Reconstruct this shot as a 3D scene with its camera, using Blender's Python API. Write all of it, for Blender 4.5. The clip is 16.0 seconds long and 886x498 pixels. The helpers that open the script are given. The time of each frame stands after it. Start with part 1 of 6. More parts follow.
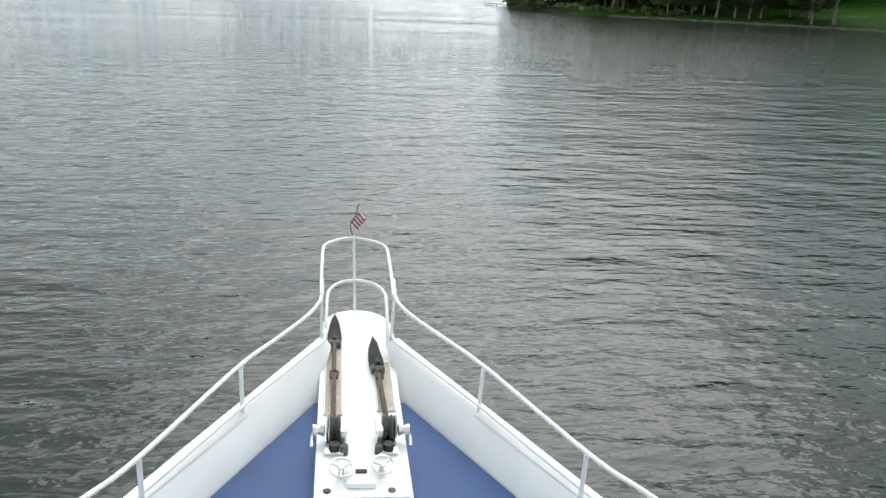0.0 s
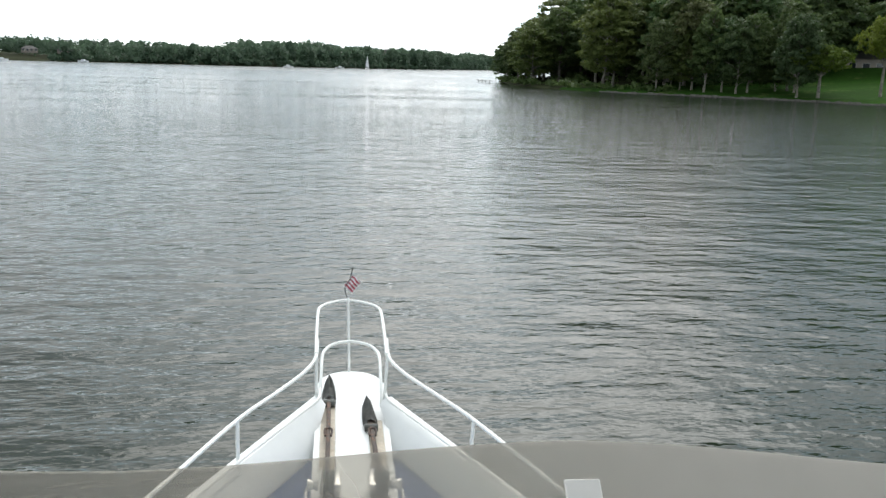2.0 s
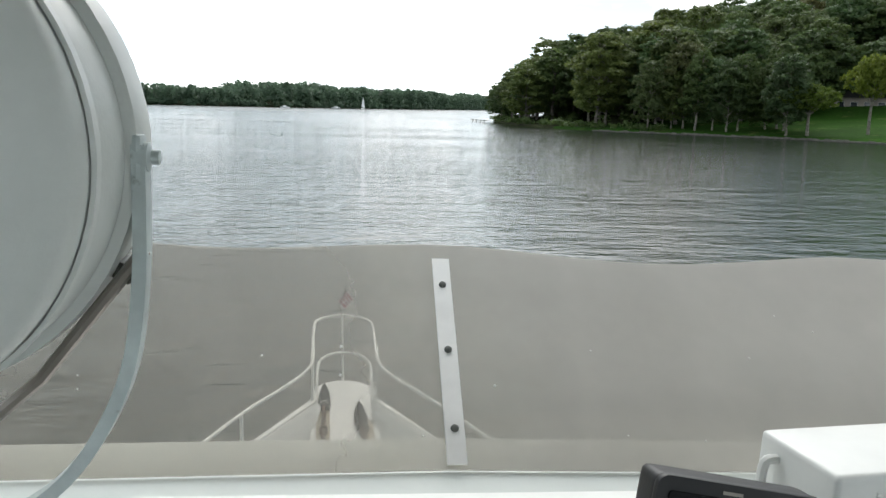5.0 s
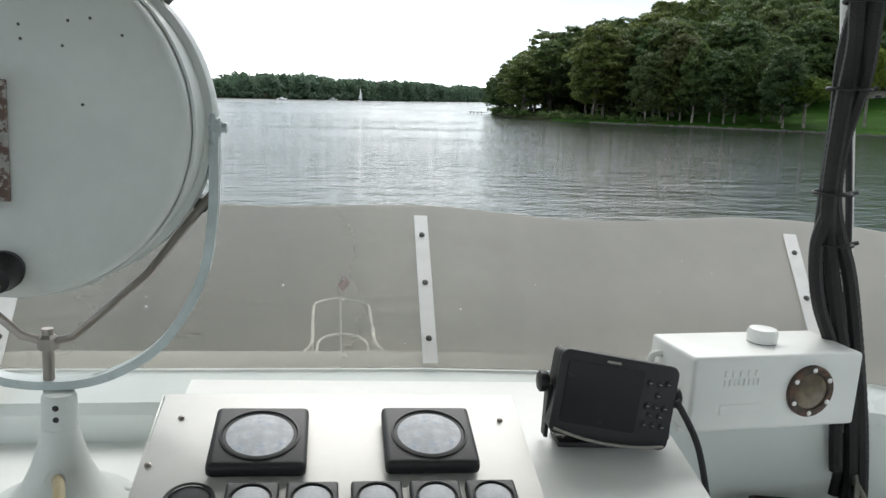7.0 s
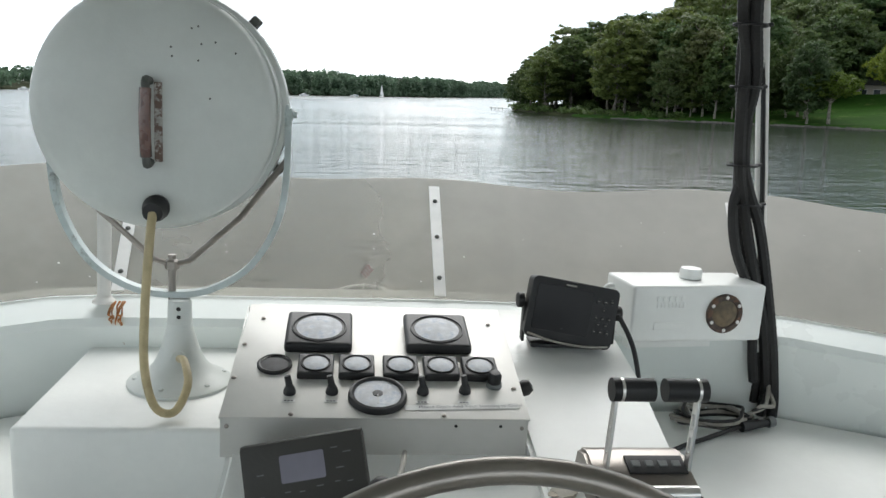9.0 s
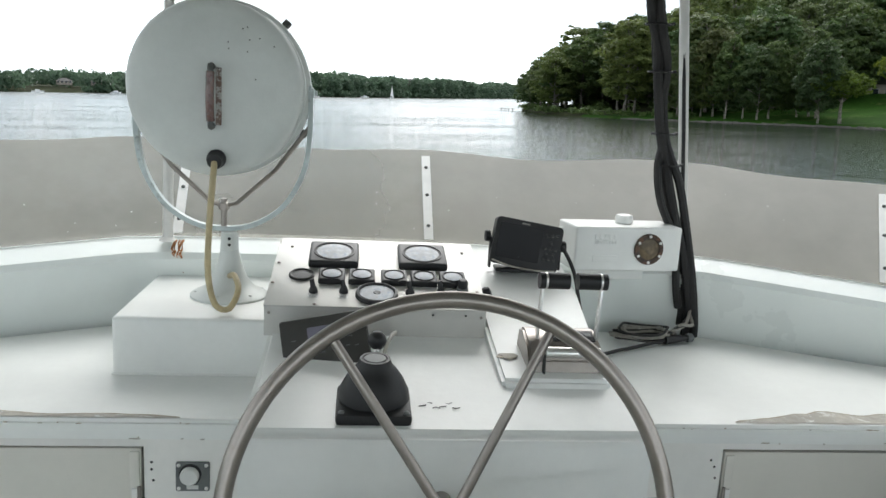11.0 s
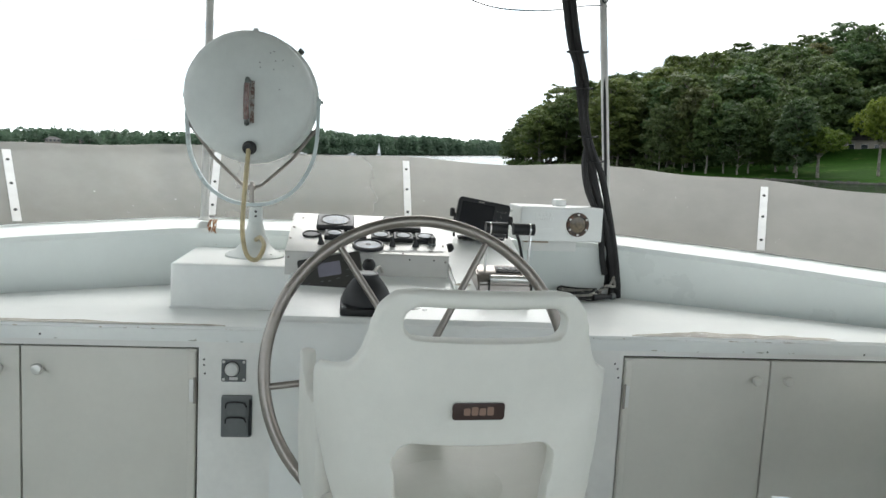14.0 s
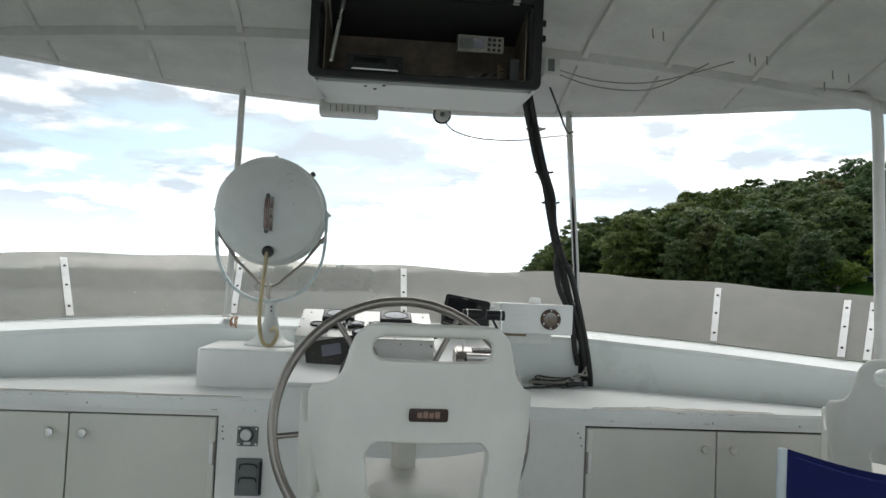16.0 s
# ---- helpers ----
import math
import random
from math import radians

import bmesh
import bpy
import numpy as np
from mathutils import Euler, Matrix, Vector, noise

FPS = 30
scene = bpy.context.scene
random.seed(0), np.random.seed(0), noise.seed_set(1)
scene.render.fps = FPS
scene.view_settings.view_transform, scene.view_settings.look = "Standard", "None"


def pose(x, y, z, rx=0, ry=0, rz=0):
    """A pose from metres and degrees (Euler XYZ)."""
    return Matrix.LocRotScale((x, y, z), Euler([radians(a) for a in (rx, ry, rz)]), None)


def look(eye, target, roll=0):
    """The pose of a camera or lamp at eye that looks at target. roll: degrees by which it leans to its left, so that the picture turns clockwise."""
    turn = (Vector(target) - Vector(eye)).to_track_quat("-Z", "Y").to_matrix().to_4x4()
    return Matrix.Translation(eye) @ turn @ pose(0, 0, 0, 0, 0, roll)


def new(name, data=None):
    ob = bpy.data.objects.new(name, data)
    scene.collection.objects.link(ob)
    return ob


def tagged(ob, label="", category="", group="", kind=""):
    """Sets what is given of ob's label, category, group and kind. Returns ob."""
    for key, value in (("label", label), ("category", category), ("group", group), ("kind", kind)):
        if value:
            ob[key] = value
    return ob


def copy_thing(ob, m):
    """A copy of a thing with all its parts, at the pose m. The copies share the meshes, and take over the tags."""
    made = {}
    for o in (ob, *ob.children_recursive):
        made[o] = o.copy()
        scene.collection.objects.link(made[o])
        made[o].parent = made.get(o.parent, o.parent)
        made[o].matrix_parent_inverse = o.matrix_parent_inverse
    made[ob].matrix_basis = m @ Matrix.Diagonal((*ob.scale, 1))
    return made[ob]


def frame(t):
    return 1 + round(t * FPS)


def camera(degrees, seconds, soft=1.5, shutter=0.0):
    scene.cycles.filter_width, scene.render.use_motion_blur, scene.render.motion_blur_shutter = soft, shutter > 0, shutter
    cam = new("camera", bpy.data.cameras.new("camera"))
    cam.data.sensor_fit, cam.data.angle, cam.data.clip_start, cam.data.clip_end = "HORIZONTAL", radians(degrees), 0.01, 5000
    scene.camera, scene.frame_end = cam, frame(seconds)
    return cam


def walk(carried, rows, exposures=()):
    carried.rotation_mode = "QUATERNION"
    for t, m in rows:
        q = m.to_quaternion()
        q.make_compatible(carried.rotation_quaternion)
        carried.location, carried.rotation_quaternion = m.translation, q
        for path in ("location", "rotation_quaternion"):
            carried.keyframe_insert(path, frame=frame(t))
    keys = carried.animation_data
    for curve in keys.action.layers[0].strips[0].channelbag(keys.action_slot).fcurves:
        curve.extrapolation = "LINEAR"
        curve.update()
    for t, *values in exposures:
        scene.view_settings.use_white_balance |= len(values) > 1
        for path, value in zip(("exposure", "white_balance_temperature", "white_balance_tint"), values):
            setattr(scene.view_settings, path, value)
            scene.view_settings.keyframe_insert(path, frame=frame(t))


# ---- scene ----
cam = camera(58.9, 16.0)
PATH = [
    (0, (-0.1729, 0.0071, 1.6306), (0.0895, 1.9186, 0.9856), 2.2),
    (0.5, (-0.1567, -0.0509, 1.6316), (0.1048, 1.8647, 1.0009), 1.8),
    (1, (-0.1638, -0.1139, 1.6316), (0.1038, 1.8128, 1.0355), 1.8),
    (1.5, (-0.1617, -0.1689, 1.6204), (0.1089, 1.7742, 1.0843), 1.8),
    (2, (-0.1607, -0.2421, 1.6001), (0.1119, 1.7202, 1.1362), 1.7),
    (2.5, (-0.1607, -0.3255, 1.5675), (0.1129, 1.649, 1.1596), 1.6),
    (3, (-0.1567, -0.4425, 1.5543), (0.119, 1.5381, 1.1799), 1.6),
    (3.5, (-0.1546, -0.5626, 1.5462), (0.1231, 1.4201, 1.183), 1.6),
    (4, (-0.1546, -0.6958, 1.5513), (0.1272, 1.2869, 1.1891), 1.5),
    (6.5, (-0.1495, -1.1862, 1.5452), (0.1373, 0.7915, 1.1647), 1.6),
    (7, (-0.1648, -1.2655, 1.5462), (0.1251, 0.7101, 1.1606), 1.6),
    (7.5, (-0.1862, -1.3459, 1.5441), (0.1068, 0.6297, 1.1555), 1.6),
    (8, (-0.1963, -1.4537, 1.5391), (0.0793, 0.5249, 1.1525), 1.6),
    (8.5, (-0.2024, -1.5626, 1.5391), (0.058, 0.4171, 1.1494), 1.6),
    (9, (-0.1943, -1.6887, 1.5472), (0.0427, 0.292, 1.1504), 1.5),
    (9.5, (-0.1902, -1.8189, 1.534), (0.0264, 0.1658, 1.1423), 1.4),
    (12, (-0.1709, -2.3917, 1.4678), (0.0336, -0.4069, 1.0711), 1.2),
    (12.5, (-0.1506, -2.5015, 1.4282), (0.0478, -0.5127, 1.0467), 1.1),
    (13, (-0.1597, -2.6083, 1.3926), (0.0519, -0.6175, 1.0324), 1.1),
    (13.5, (-0.1913, -2.7019, 1.3692), (0.0417, -0.707, 1.0477), 1.1),
    (14, (-0.2085, -2.8047, 1.358), (0.0346, -0.8006, 1.1067), 1.1),
    (14.5, (-0.2045, -2.9237, 1.3519), (0.0366, -0.9095, 1.1972), 1.0),
    (15, (-0.1831, -3.0326, 1.3244), (0.0458, -1.0122, 1.2695), 0.8),
    (15.5, (-0.1526, -3.1414, 1.2878), (0.0549, -1.117, 1.3214), 0.7),
    (16, (-0.1445, -3.234, 1.241), (0.0468, -1.2106, 1.3386), 0.7),
]
walk(cam, [(t, look(eye, target, roll)) for t, eye, target, roll in PATH], [(0, 0.54), (2, 0.61), (4, 0.70), (7, 0.64), (9.5, 0.78), (12, 0.86), (14, 0.88), (15, 0.68), (16, 0.40)])

# ---- light ----
world = bpy.data.worlds.new("sky")
scene.world = world
world.use_nodes = True
wn, wl = world.node_tree.nodes, world.node_tree.links
wn.clear()


def node(tree, kind, **values):
    n = tree.nodes.new(kind)
    for key, value in values.items():
        n.inputs[key.replace("_", " ")].default_value = value
    return n


def math_node(tree, op, a, b=None, clamp=False):
    n = tree.nodes.new("ShaderNodeMath")
    n.operation, n.use_clamp = op, clamp
    for i, v in enumerate((a, b)):
        if v is None:
            continue
        if isinstance(v, (int, float)):
            n.inputs[i].default_value = v
        else:
            tree.links.new(v, n.inputs[i])
    return n.outputs[0]


def ramp(tree, value, stops, mode="LINEAR"):
    n = tree.nodes.new("ShaderNodeValToRGB")
    n.color_ramp.interpolation = mode
    els = n.color_ramp.elements
    while len(els) < len(stops):
        els.new(0.5)
    for e, (p, c) in zip(els, stops):
        e.position = p
        e.color = (c, c, c, 1) if isinstance(c, (int, float)) else (*c, 1)
    tree.links.new(value, n.inputs[0])
    return n.outputs[0]


def mix_color(tree, fac, a, b, mode="MIX"):
    n = tree.nodes.new("ShaderNodeMix")
    n.data_type, n.blend_type = "RGBA", mode
    for socket, v in ((n.inputs[0], fac), (n.inputs[6], a), (n.inputs[7], b)):
        if isinstance(v, (int, float)):
            socket.default_value = v
        elif isinstance(v, tuple):
            socket.default_value = (*v, 1)
        else:
            tree.links.new(v, socket)
    return n.outputs[2]


SUN_ELEVATION, SUN_AZIMUTH = 47.0, 12.0


def build_sky():
    t = world.node_tree
    sky = wn.new("ShaderNodeTexSky")
    sky.sky_type, sky.sun_disc = "NISHITA", False
    sky.sun_elevation, sky.sun_rotation = radians(SUN_ELEVATION), radians(SUN_AZIMUTH)
    coord = wn.new("ShaderNodeTexCoord")
    split = wn.new("ShaderNodeSeparateXYZ")
    wl.new(coord.outputs["Generated"], split.inputs[0])
    # cloud layer: the direction laid on a flat ceiling
    height = math_node(t, "ADD", math_node(t, "MAXIMUM", split.outputs[2], 0.0), 0.14)
    flat = wn.new("ShaderNodeCombineXYZ")
    wl.new(math_node(t, "DIVIDE", split.outputs[0], height), flat.inputs[0])
    wl.new(math_node(t, "DIVIDE", split.outputs[1], height), flat.inputs[1])
    big = node(t, "ShaderNodeTexNoise", Scale=1.5, Detail=9.0, Roughness=0.55)
    wl.new(flat.outputs[0], big.inputs["Vector"])
    cover = ramp(t, big.outputs[0], [(0.42, 0.0), (0.54, 1.0)])
    shift = wn.new("ShaderNodeVectorMath")
    shift.operation = "ADD"
    shift.inputs[1].default_value = (0.09, -0.16, 3.0)
    wl.new(flat.outputs[0], shift.inputs[0])
    under = node(t, "ShaderNodeTexNoise", Scale=1.5, Detail=9.0, Roughness=0.55)
    wl.new(shift.outputs[0], under.inputs["Vector"])
    body = ramp(t, under.outputs[0], [(0.40, (1.30, 1.30, 1.28)), (0.48, (0.95, 0.97, 0.98)), (0.57, (0.38, 0.44, 0.50))])
    blue = mix_color(t, 1.0, sky.outputs[0], (0.105, 0.105, 0.105), "MULTIPLY")
    blue = mix_color(t, 0.85, blue, (0.43, 0.575, 0.66))
    both = mix_color(t, cover, blue, body)
    # thin haze that brightens the sky towards the horizon
    haze = ramp(t, split.outputs[2], [(0.0, 0.6), (0.05, 0.22), (0.12, 0.0)])
    both = mix_color(t, haze, both, (1.0, 1.04, 1.05))
    bright = wn.new("ShaderNodeVectorMath")
    bright.operation = "SCALE"
    wl.new(both, bright.inputs[0])
    wl.new(math_node(t, "ADD", math_node(t, "MULTIPLY", ramp(t, split.outputs[2], [(0.0, 1.0), (0.05, 0.85), (0.12, 0.50), (0.30, 0.0)]), 0.95), 0.80), bright.inputs["Scale"])
    both = bright.outputs[0]
    # thin cloud glows round the veiled sun
    toward = wn.new("ShaderNodeVectorMath")
    toward.operation = "DOT_PRODUCT"
    a, e = radians(SUN_AZIMUTH), radians(SUN_ELEVATION)
    toward.inputs[1].default_value = (math.sin(a) * math.cos(e), math.cos(a) * math.cos(e), math.sin(e))
    wl.new(coord.outputs["Generated"], toward.inputs[0])
    glow = math_node(t, "POWER", math_node(t, "MAXIMUM", toward.outputs["Value"], 0.0), 9.0)
    both = mix_color(t, glow, both, (1.4, 1.4, 1.37), "ADD")
    bg = node(t, "ShaderNodeBackground", Strength=1.0)
    wl.new(both, bg.inputs[0])
    out = wn.new("ShaderNodeOutputWorld")
    wl.new(bg.outputs[0], out.inputs[0])


build_sky()
sun = new("sun", bpy.data.lights.new("sun", "SUN"))
sun.data.energy, sun.data.angle, sun.data.color = 1.15, radians(50), (1.0, 0.975, 0.94)
_az, _el = radians(SUN_AZIMUTH), radians(SUN_ELEVATION)
sun.matrix_world = look((100 * math.sin(_az) * math.cos(_el), 100 * math.cos(_az) * math.cos(_el), 100 * math.sin(_el)), (0, 0, 0))

# ---- materials ----


def material(name, color, rough=0.5, metal=0.0, vary=0.08, grain=60.0, stain=3.0, bump=0.15, bump_scale=200.0, tint=None, tint_at=(0.62, 0.75),
             coat=0.0, random_tint=0.0, alpha_rough=0.12, gloss=0.5):
    """Painted or plain surface: two scales of colour change, uneven gloss and fine relief."""
    m = bpy.data.materials.new(name)
    m.use_nodes = True
    t = m.node_tree
    bsdf = t.nodes["Principled BSDF"]
    coord = t.nodes.new("ShaderNodeTexCoord")
    fine = node(t, "ShaderNodeTexNoise", Scale=grain, Detail=4.0)
    wide = node(t, "ShaderNodeTexNoise", Scale=stain, Detail=6.0, Roughness=0.62)
    for n in (fine, wide):
        t.links.new(coord.outputs["Object"], n.inputs["Vector"])
    dark = tuple(c * (1 - 2.2 * vary) for c in color)
    light = tuple(min(1.0, c * (1 + vary)) for c in color)
    col = mix_color(t, ramp(t, wide.outputs[0], [(0.3, 0.0), (0.7, 1.0)]), dark, light)
    col = mix_color(t, ramp(t, fine.outputs[0], [(0.35, vary * 2.5), (0.6, 0.0)]), col, dark)
    if tint:
        spots = node(t, "ShaderNodeTexNoise", Scale=stain * 2.3, Detail=9.0, Roughness=0.7)
        t.links.new(coord.outputs["Object"], spots.inputs["Vector"])
        col = mix_color(t, ramp(t, spots.outputs[0], [(tint_at[0], 0.0), (tint_at[1], 0.9)]), col, tint)
    if random_tint:
        info = t.nodes.new("ShaderNodeObjectInfo")
        col = mix_color(t, math_node(t, "MULTIPLY", info.outputs["Random"], random_tint), col, dark)
    t.links.new(col, bsdf.inputs["Base Color"])
    r = math_node(t, "ADD", math_node(t, "MULTIPLY", wide.outputs[0], alpha_rough * 2), rough - alpha_rough, True)
    t.links.new(r, bsdf.inputs["Roughness"])
    bsdf.inputs["Metallic"].default_value = metal
    bsdf.inputs["Coat Weight"].default_value = coat
    bsdf.inputs["Specular IOR Level"].default_value = gloss
    if bump:
        rel = node(t, "ShaderNodeTexNoise", Scale=bump_scale, Detail=3.0)
        t.links.new(coord.outputs["Object"], rel.inputs["Vector"])
        b = node(t, "ShaderNodeBump", Strength=bump, Distance=0.002)
        t.links.new(rel.outputs[0], b.inputs["Height"])
        t.links.new(b.outputs[0], bsdf.inputs["Normal"])
    return m


white_paint = material("white_paint", (0.825, 0.835, 0.81), 0.34, vary=0.05, stain=2.2, bump=0.25, bump_scale=45, tint=(0.60, 0.60, 0.55), tint_at=(0.66, 0.85))
front_paint = material("front_paint", (0.82, 0.81, 0.775), 0.4, vary=0.06, stain=2.6, bump=0.25, bump_scale=45, tint=(0.55, 0.52, 0.46), tint_at=(0.64, 0.84))
coaming_paint = material("coaming_paint", (0.785, 0.825, 0.80), 0.3, vary=0.04, stain=1.6, bump=0.3, bump_scale=30)
roof_paint = material("roof_paint", (0.72, 0.705, 0.67), 0.45, vary=0.09, stain=4.0, bump=0.3, bump_scale=35, tint=(0.30, 0.29, 0.26), tint_at=(0.70, 0.80))
door_paint = material("door_paint", (0.70, 0.68, 0.62), 0.42, vary=0.05, stain=2.0, bump=0.12, tint=(0.5, 0.47, 0.4), tint_at=(0.70, 0.85))
deck_white = material("deck_white", (0.82, 0.83, 0.82), 0.5, vary=0.03, stain=3.0, bump=0.2, tint=(0.6, 0.58, 0.52), tint_at=(0.70, 0.82))
deck_blue = material("deck_blue", (0.040, 0.090, 0.23), 0.7, vary=0.10, stain=2.0, bump=0.5, bump_scale=300)
lamp_paint = material("lamp_paint", (0.65, 0.675, 0.65), 0.38, vary=0.06, stain=5.0, bump=0.15, tint=(0.14, 0.10, 0.07), tint_at=(0.79, 0.81))
yoke_paint = material("yoke_paint", (0.58, 0.65, 0.65), 0.35, vary=0.12, stain=8.0, tint=(0.2, 0.21, 0.2), tint_at=(0.60, 0.68))
panel_metal = material("panel_metal", (0.60, 0.59, 0.56), 0.42, metal=0.25, vary=0.05, stain=6.0, bump=0.05, tint=(0.42, 0.40, 0.36), tint_at=(0.68, 0.82))
steel = material("steel", (0.33, 0.30, 0.275), 0.34, metal=1.0, vary=0.08, grain=120, stain=14.0, bump=0.06, tint=(0.27, 0.22, 0.18), tint_at=(0.60, 0.8))
bright_steel = material("bright_steel", (0.74, 0.73, 0.71), 0.30, metal=1.0, vary=0.06, stain=9.0, bump=0.05)
strip_steel = material("strip_steel", (0.84, 0.83, 0.81), 0.42, metal=0.25, vary=0.05, stain=9.0, bump=0.05)
black_plastic = material("black_plastic", (0.010, 0.010, 0.011), 0.5, vary=0.15, bump=0.12)
grey_plastic = material("grey_plastic", (0.15, 0.16, 0.16), 0.5, vary=0.12)
brown_plastic = material("brown_plastic", (0.035, 0.033, 0.028), 0.5, vary=0.1)
screen_dark = material("screen_dark", (0.006, 0.006, 0.007), 0.25, gloss=0.2, vary=0.1, bump=0.0)
screen_grey = material("screen_grey", (0.22, 0.21, 0.26), 0.15, vary=0.1, bump=0.0)
dial_face = material("dial_face", (0.72, 0.73, 0.76), 0.6, vary=0.14, stain=30.0, bump=0.25, bump_scale=120, gloss=0.25, tint=(0.40, 0.46, 0.56), tint_at=(0.5, 0.7))
dial_dark = material("dial_dark", (0.05, 0.05, 0.055), 0.45, vary=0.2, stain=40, bump=0.0, gloss=0.25)
seat_plastic = material("seat_plastic", (0.72, 0.71, 0.655), 0.48, vary=0.05, stain=4.0, bump=0.2, bump_scale=150, tint=(0.60, 0.58, 0.52), tint_at=(0.64, 0.85))
blue_canvas = material("blue_canvas", (0.012, 0.022, 0.17), 0.75, vary=0.12, grain=300, bump=0.6, bump_scale=700)
canvas_edge = material("canvas_edge", (0.60, 0.66, 0.68), 0.5, vary=0.08)
hose_cream = material("hose_cream", (0.52, 0.43, 0.25), 0.5, vary=0.14, stain=20, tint=(0.35, 0.28, 0.16), tint_at=(0.55, 0.7))
cable_black = material("cable_black", (0.012, 0.0115, 0.0115), 0.6, vary=0.2, stain=20.0, bump=0.6, bump_scale=260)
cable_grey = material("cable_grey", (0.36, 0.34, 0.30), 0.5, vary=0.15, stain=15)
varnished_wood = material("varnished_wood", (0.115, 0.035, 0.018), 0.28, vary=0.2, stain=25, grain=150, coat=0.4)
bare_wood = material("bare_wood", (0.34, 0.25, 0.15), 0.7, vary=0.2, stain=18)
amber_glass = material("amber_glass", (0.17, 0.125, 0.075), 0.12, vary=0.3, stain=22, bump=0.0, coat=0.7)
flaked_plate = material("flaked_plate", (0.55, 0.53, 0.50), 0.7, vary=0.2, stain=40, grain=200, bump=0.8, bump_scale=160, tint=(0.13, 0.07, 0.05), tint_at=(0.48, 0.54))
rust_streak = material("rust_streak", (0.42, 0.17, 0.05), 0.8, vary=0.3, stain=60, bump=0.4)
rusty_iron = material("rusty_iron", (0.085, 0.060, 0.048), 0.7, vary=0.3, stain=14, bump=0.6, bump_scale=90, tint=(0.20, 0.09, 0.045), tint_at=(0.52, 0.66))
grey_iron = material("grey_iron", (0.10, 0.105, 0.095), 0.6, vary=0.25, stain=10, bump=0.5, bump_scale=90)
stained_trough = material("stained_trough", (0.52, 0.46, 0.37), 0.6, vary=0.16, stain=7.0, tint=(0.30, 0.22, 0.14), tint_at=(0.52, 0.75))
box_lining = material("box_lining", (0.22, 0.17, 0.125), 0.55, vary=0.2, stain=12.0)
dark_gap = material("dark_gap", (0.03, 0.03, 0.028), 0.8, vary=0.1)
plate_brown = material("plate_brown", (0.035, 0.014, 0.010), 0.35, vary=0.1, bump=0.0)
plate_text = material("plate_text", (0.24, 0.15, 0.11), 0.4, vary=0.05, bump=0.0)
label_white = material("label_white", (0.66, 0.66, 0.64), 0.5, vary=0.04, bump=0.0)
label_ink = material("label_ink", (0.12, 0.12, 0.13), 0.6, vary=0.05, bump=0.0)
flag_red = material("flag_red", (0.36, 0.02, 0.06), 0.8, vary=0.1)
flag_white = material("flag_white", (0.72, 0.70, 0.72), 0.8, vary=0.05)
flag_blue = material("flag_blue", (0.018, 0.022, 0.07), 0.8, vary=0.1)
primer_patch = material("primer_patch", (0.50, 0.47, 0.41), 0.75, vary=0.16, stain=14, bump=0.6, bump_scale=90, tint=(0.66, 0.66, 0.63), tint_at=(0.55, 0.62))
stone = material("stone", (0.135, 0.125, 0.11), 0.9, vary=0.25, stain=0.5, grain=3.0, bump=0.0, random_tint=0.6)
bark = material("bark", (0.25, 0.23, 0.19), 0.9, vary=0.3, stain=1.2, grain=6.0, bump=0.0)
sail_cloth = material("sail_cloth", (0.85, 0.86, 0.88), 0.7, vary=0.03, stain=0.5, bump=0.0)
house_wall = material("house_wall", (0.24, 0.21, 0.18), 0.8, vary=0.1, stain=0.6, grain=4, bump=0.0)
house_roof = material("house_roof", (0.045, 0.042, 0.040), 0.8, vary=0.1, stain=0.6, grain=4, bump=0.0)
dock_wood = material("dock_wood", (0.42, 0.41, 0.38), 0.8, vary=0.12, stain=0.6, grain=4, bump=0.0)
window_dark = material("window_dark", (0.02, 0.025, 0.03), 0.1, vary=0.05, bump=0.0)


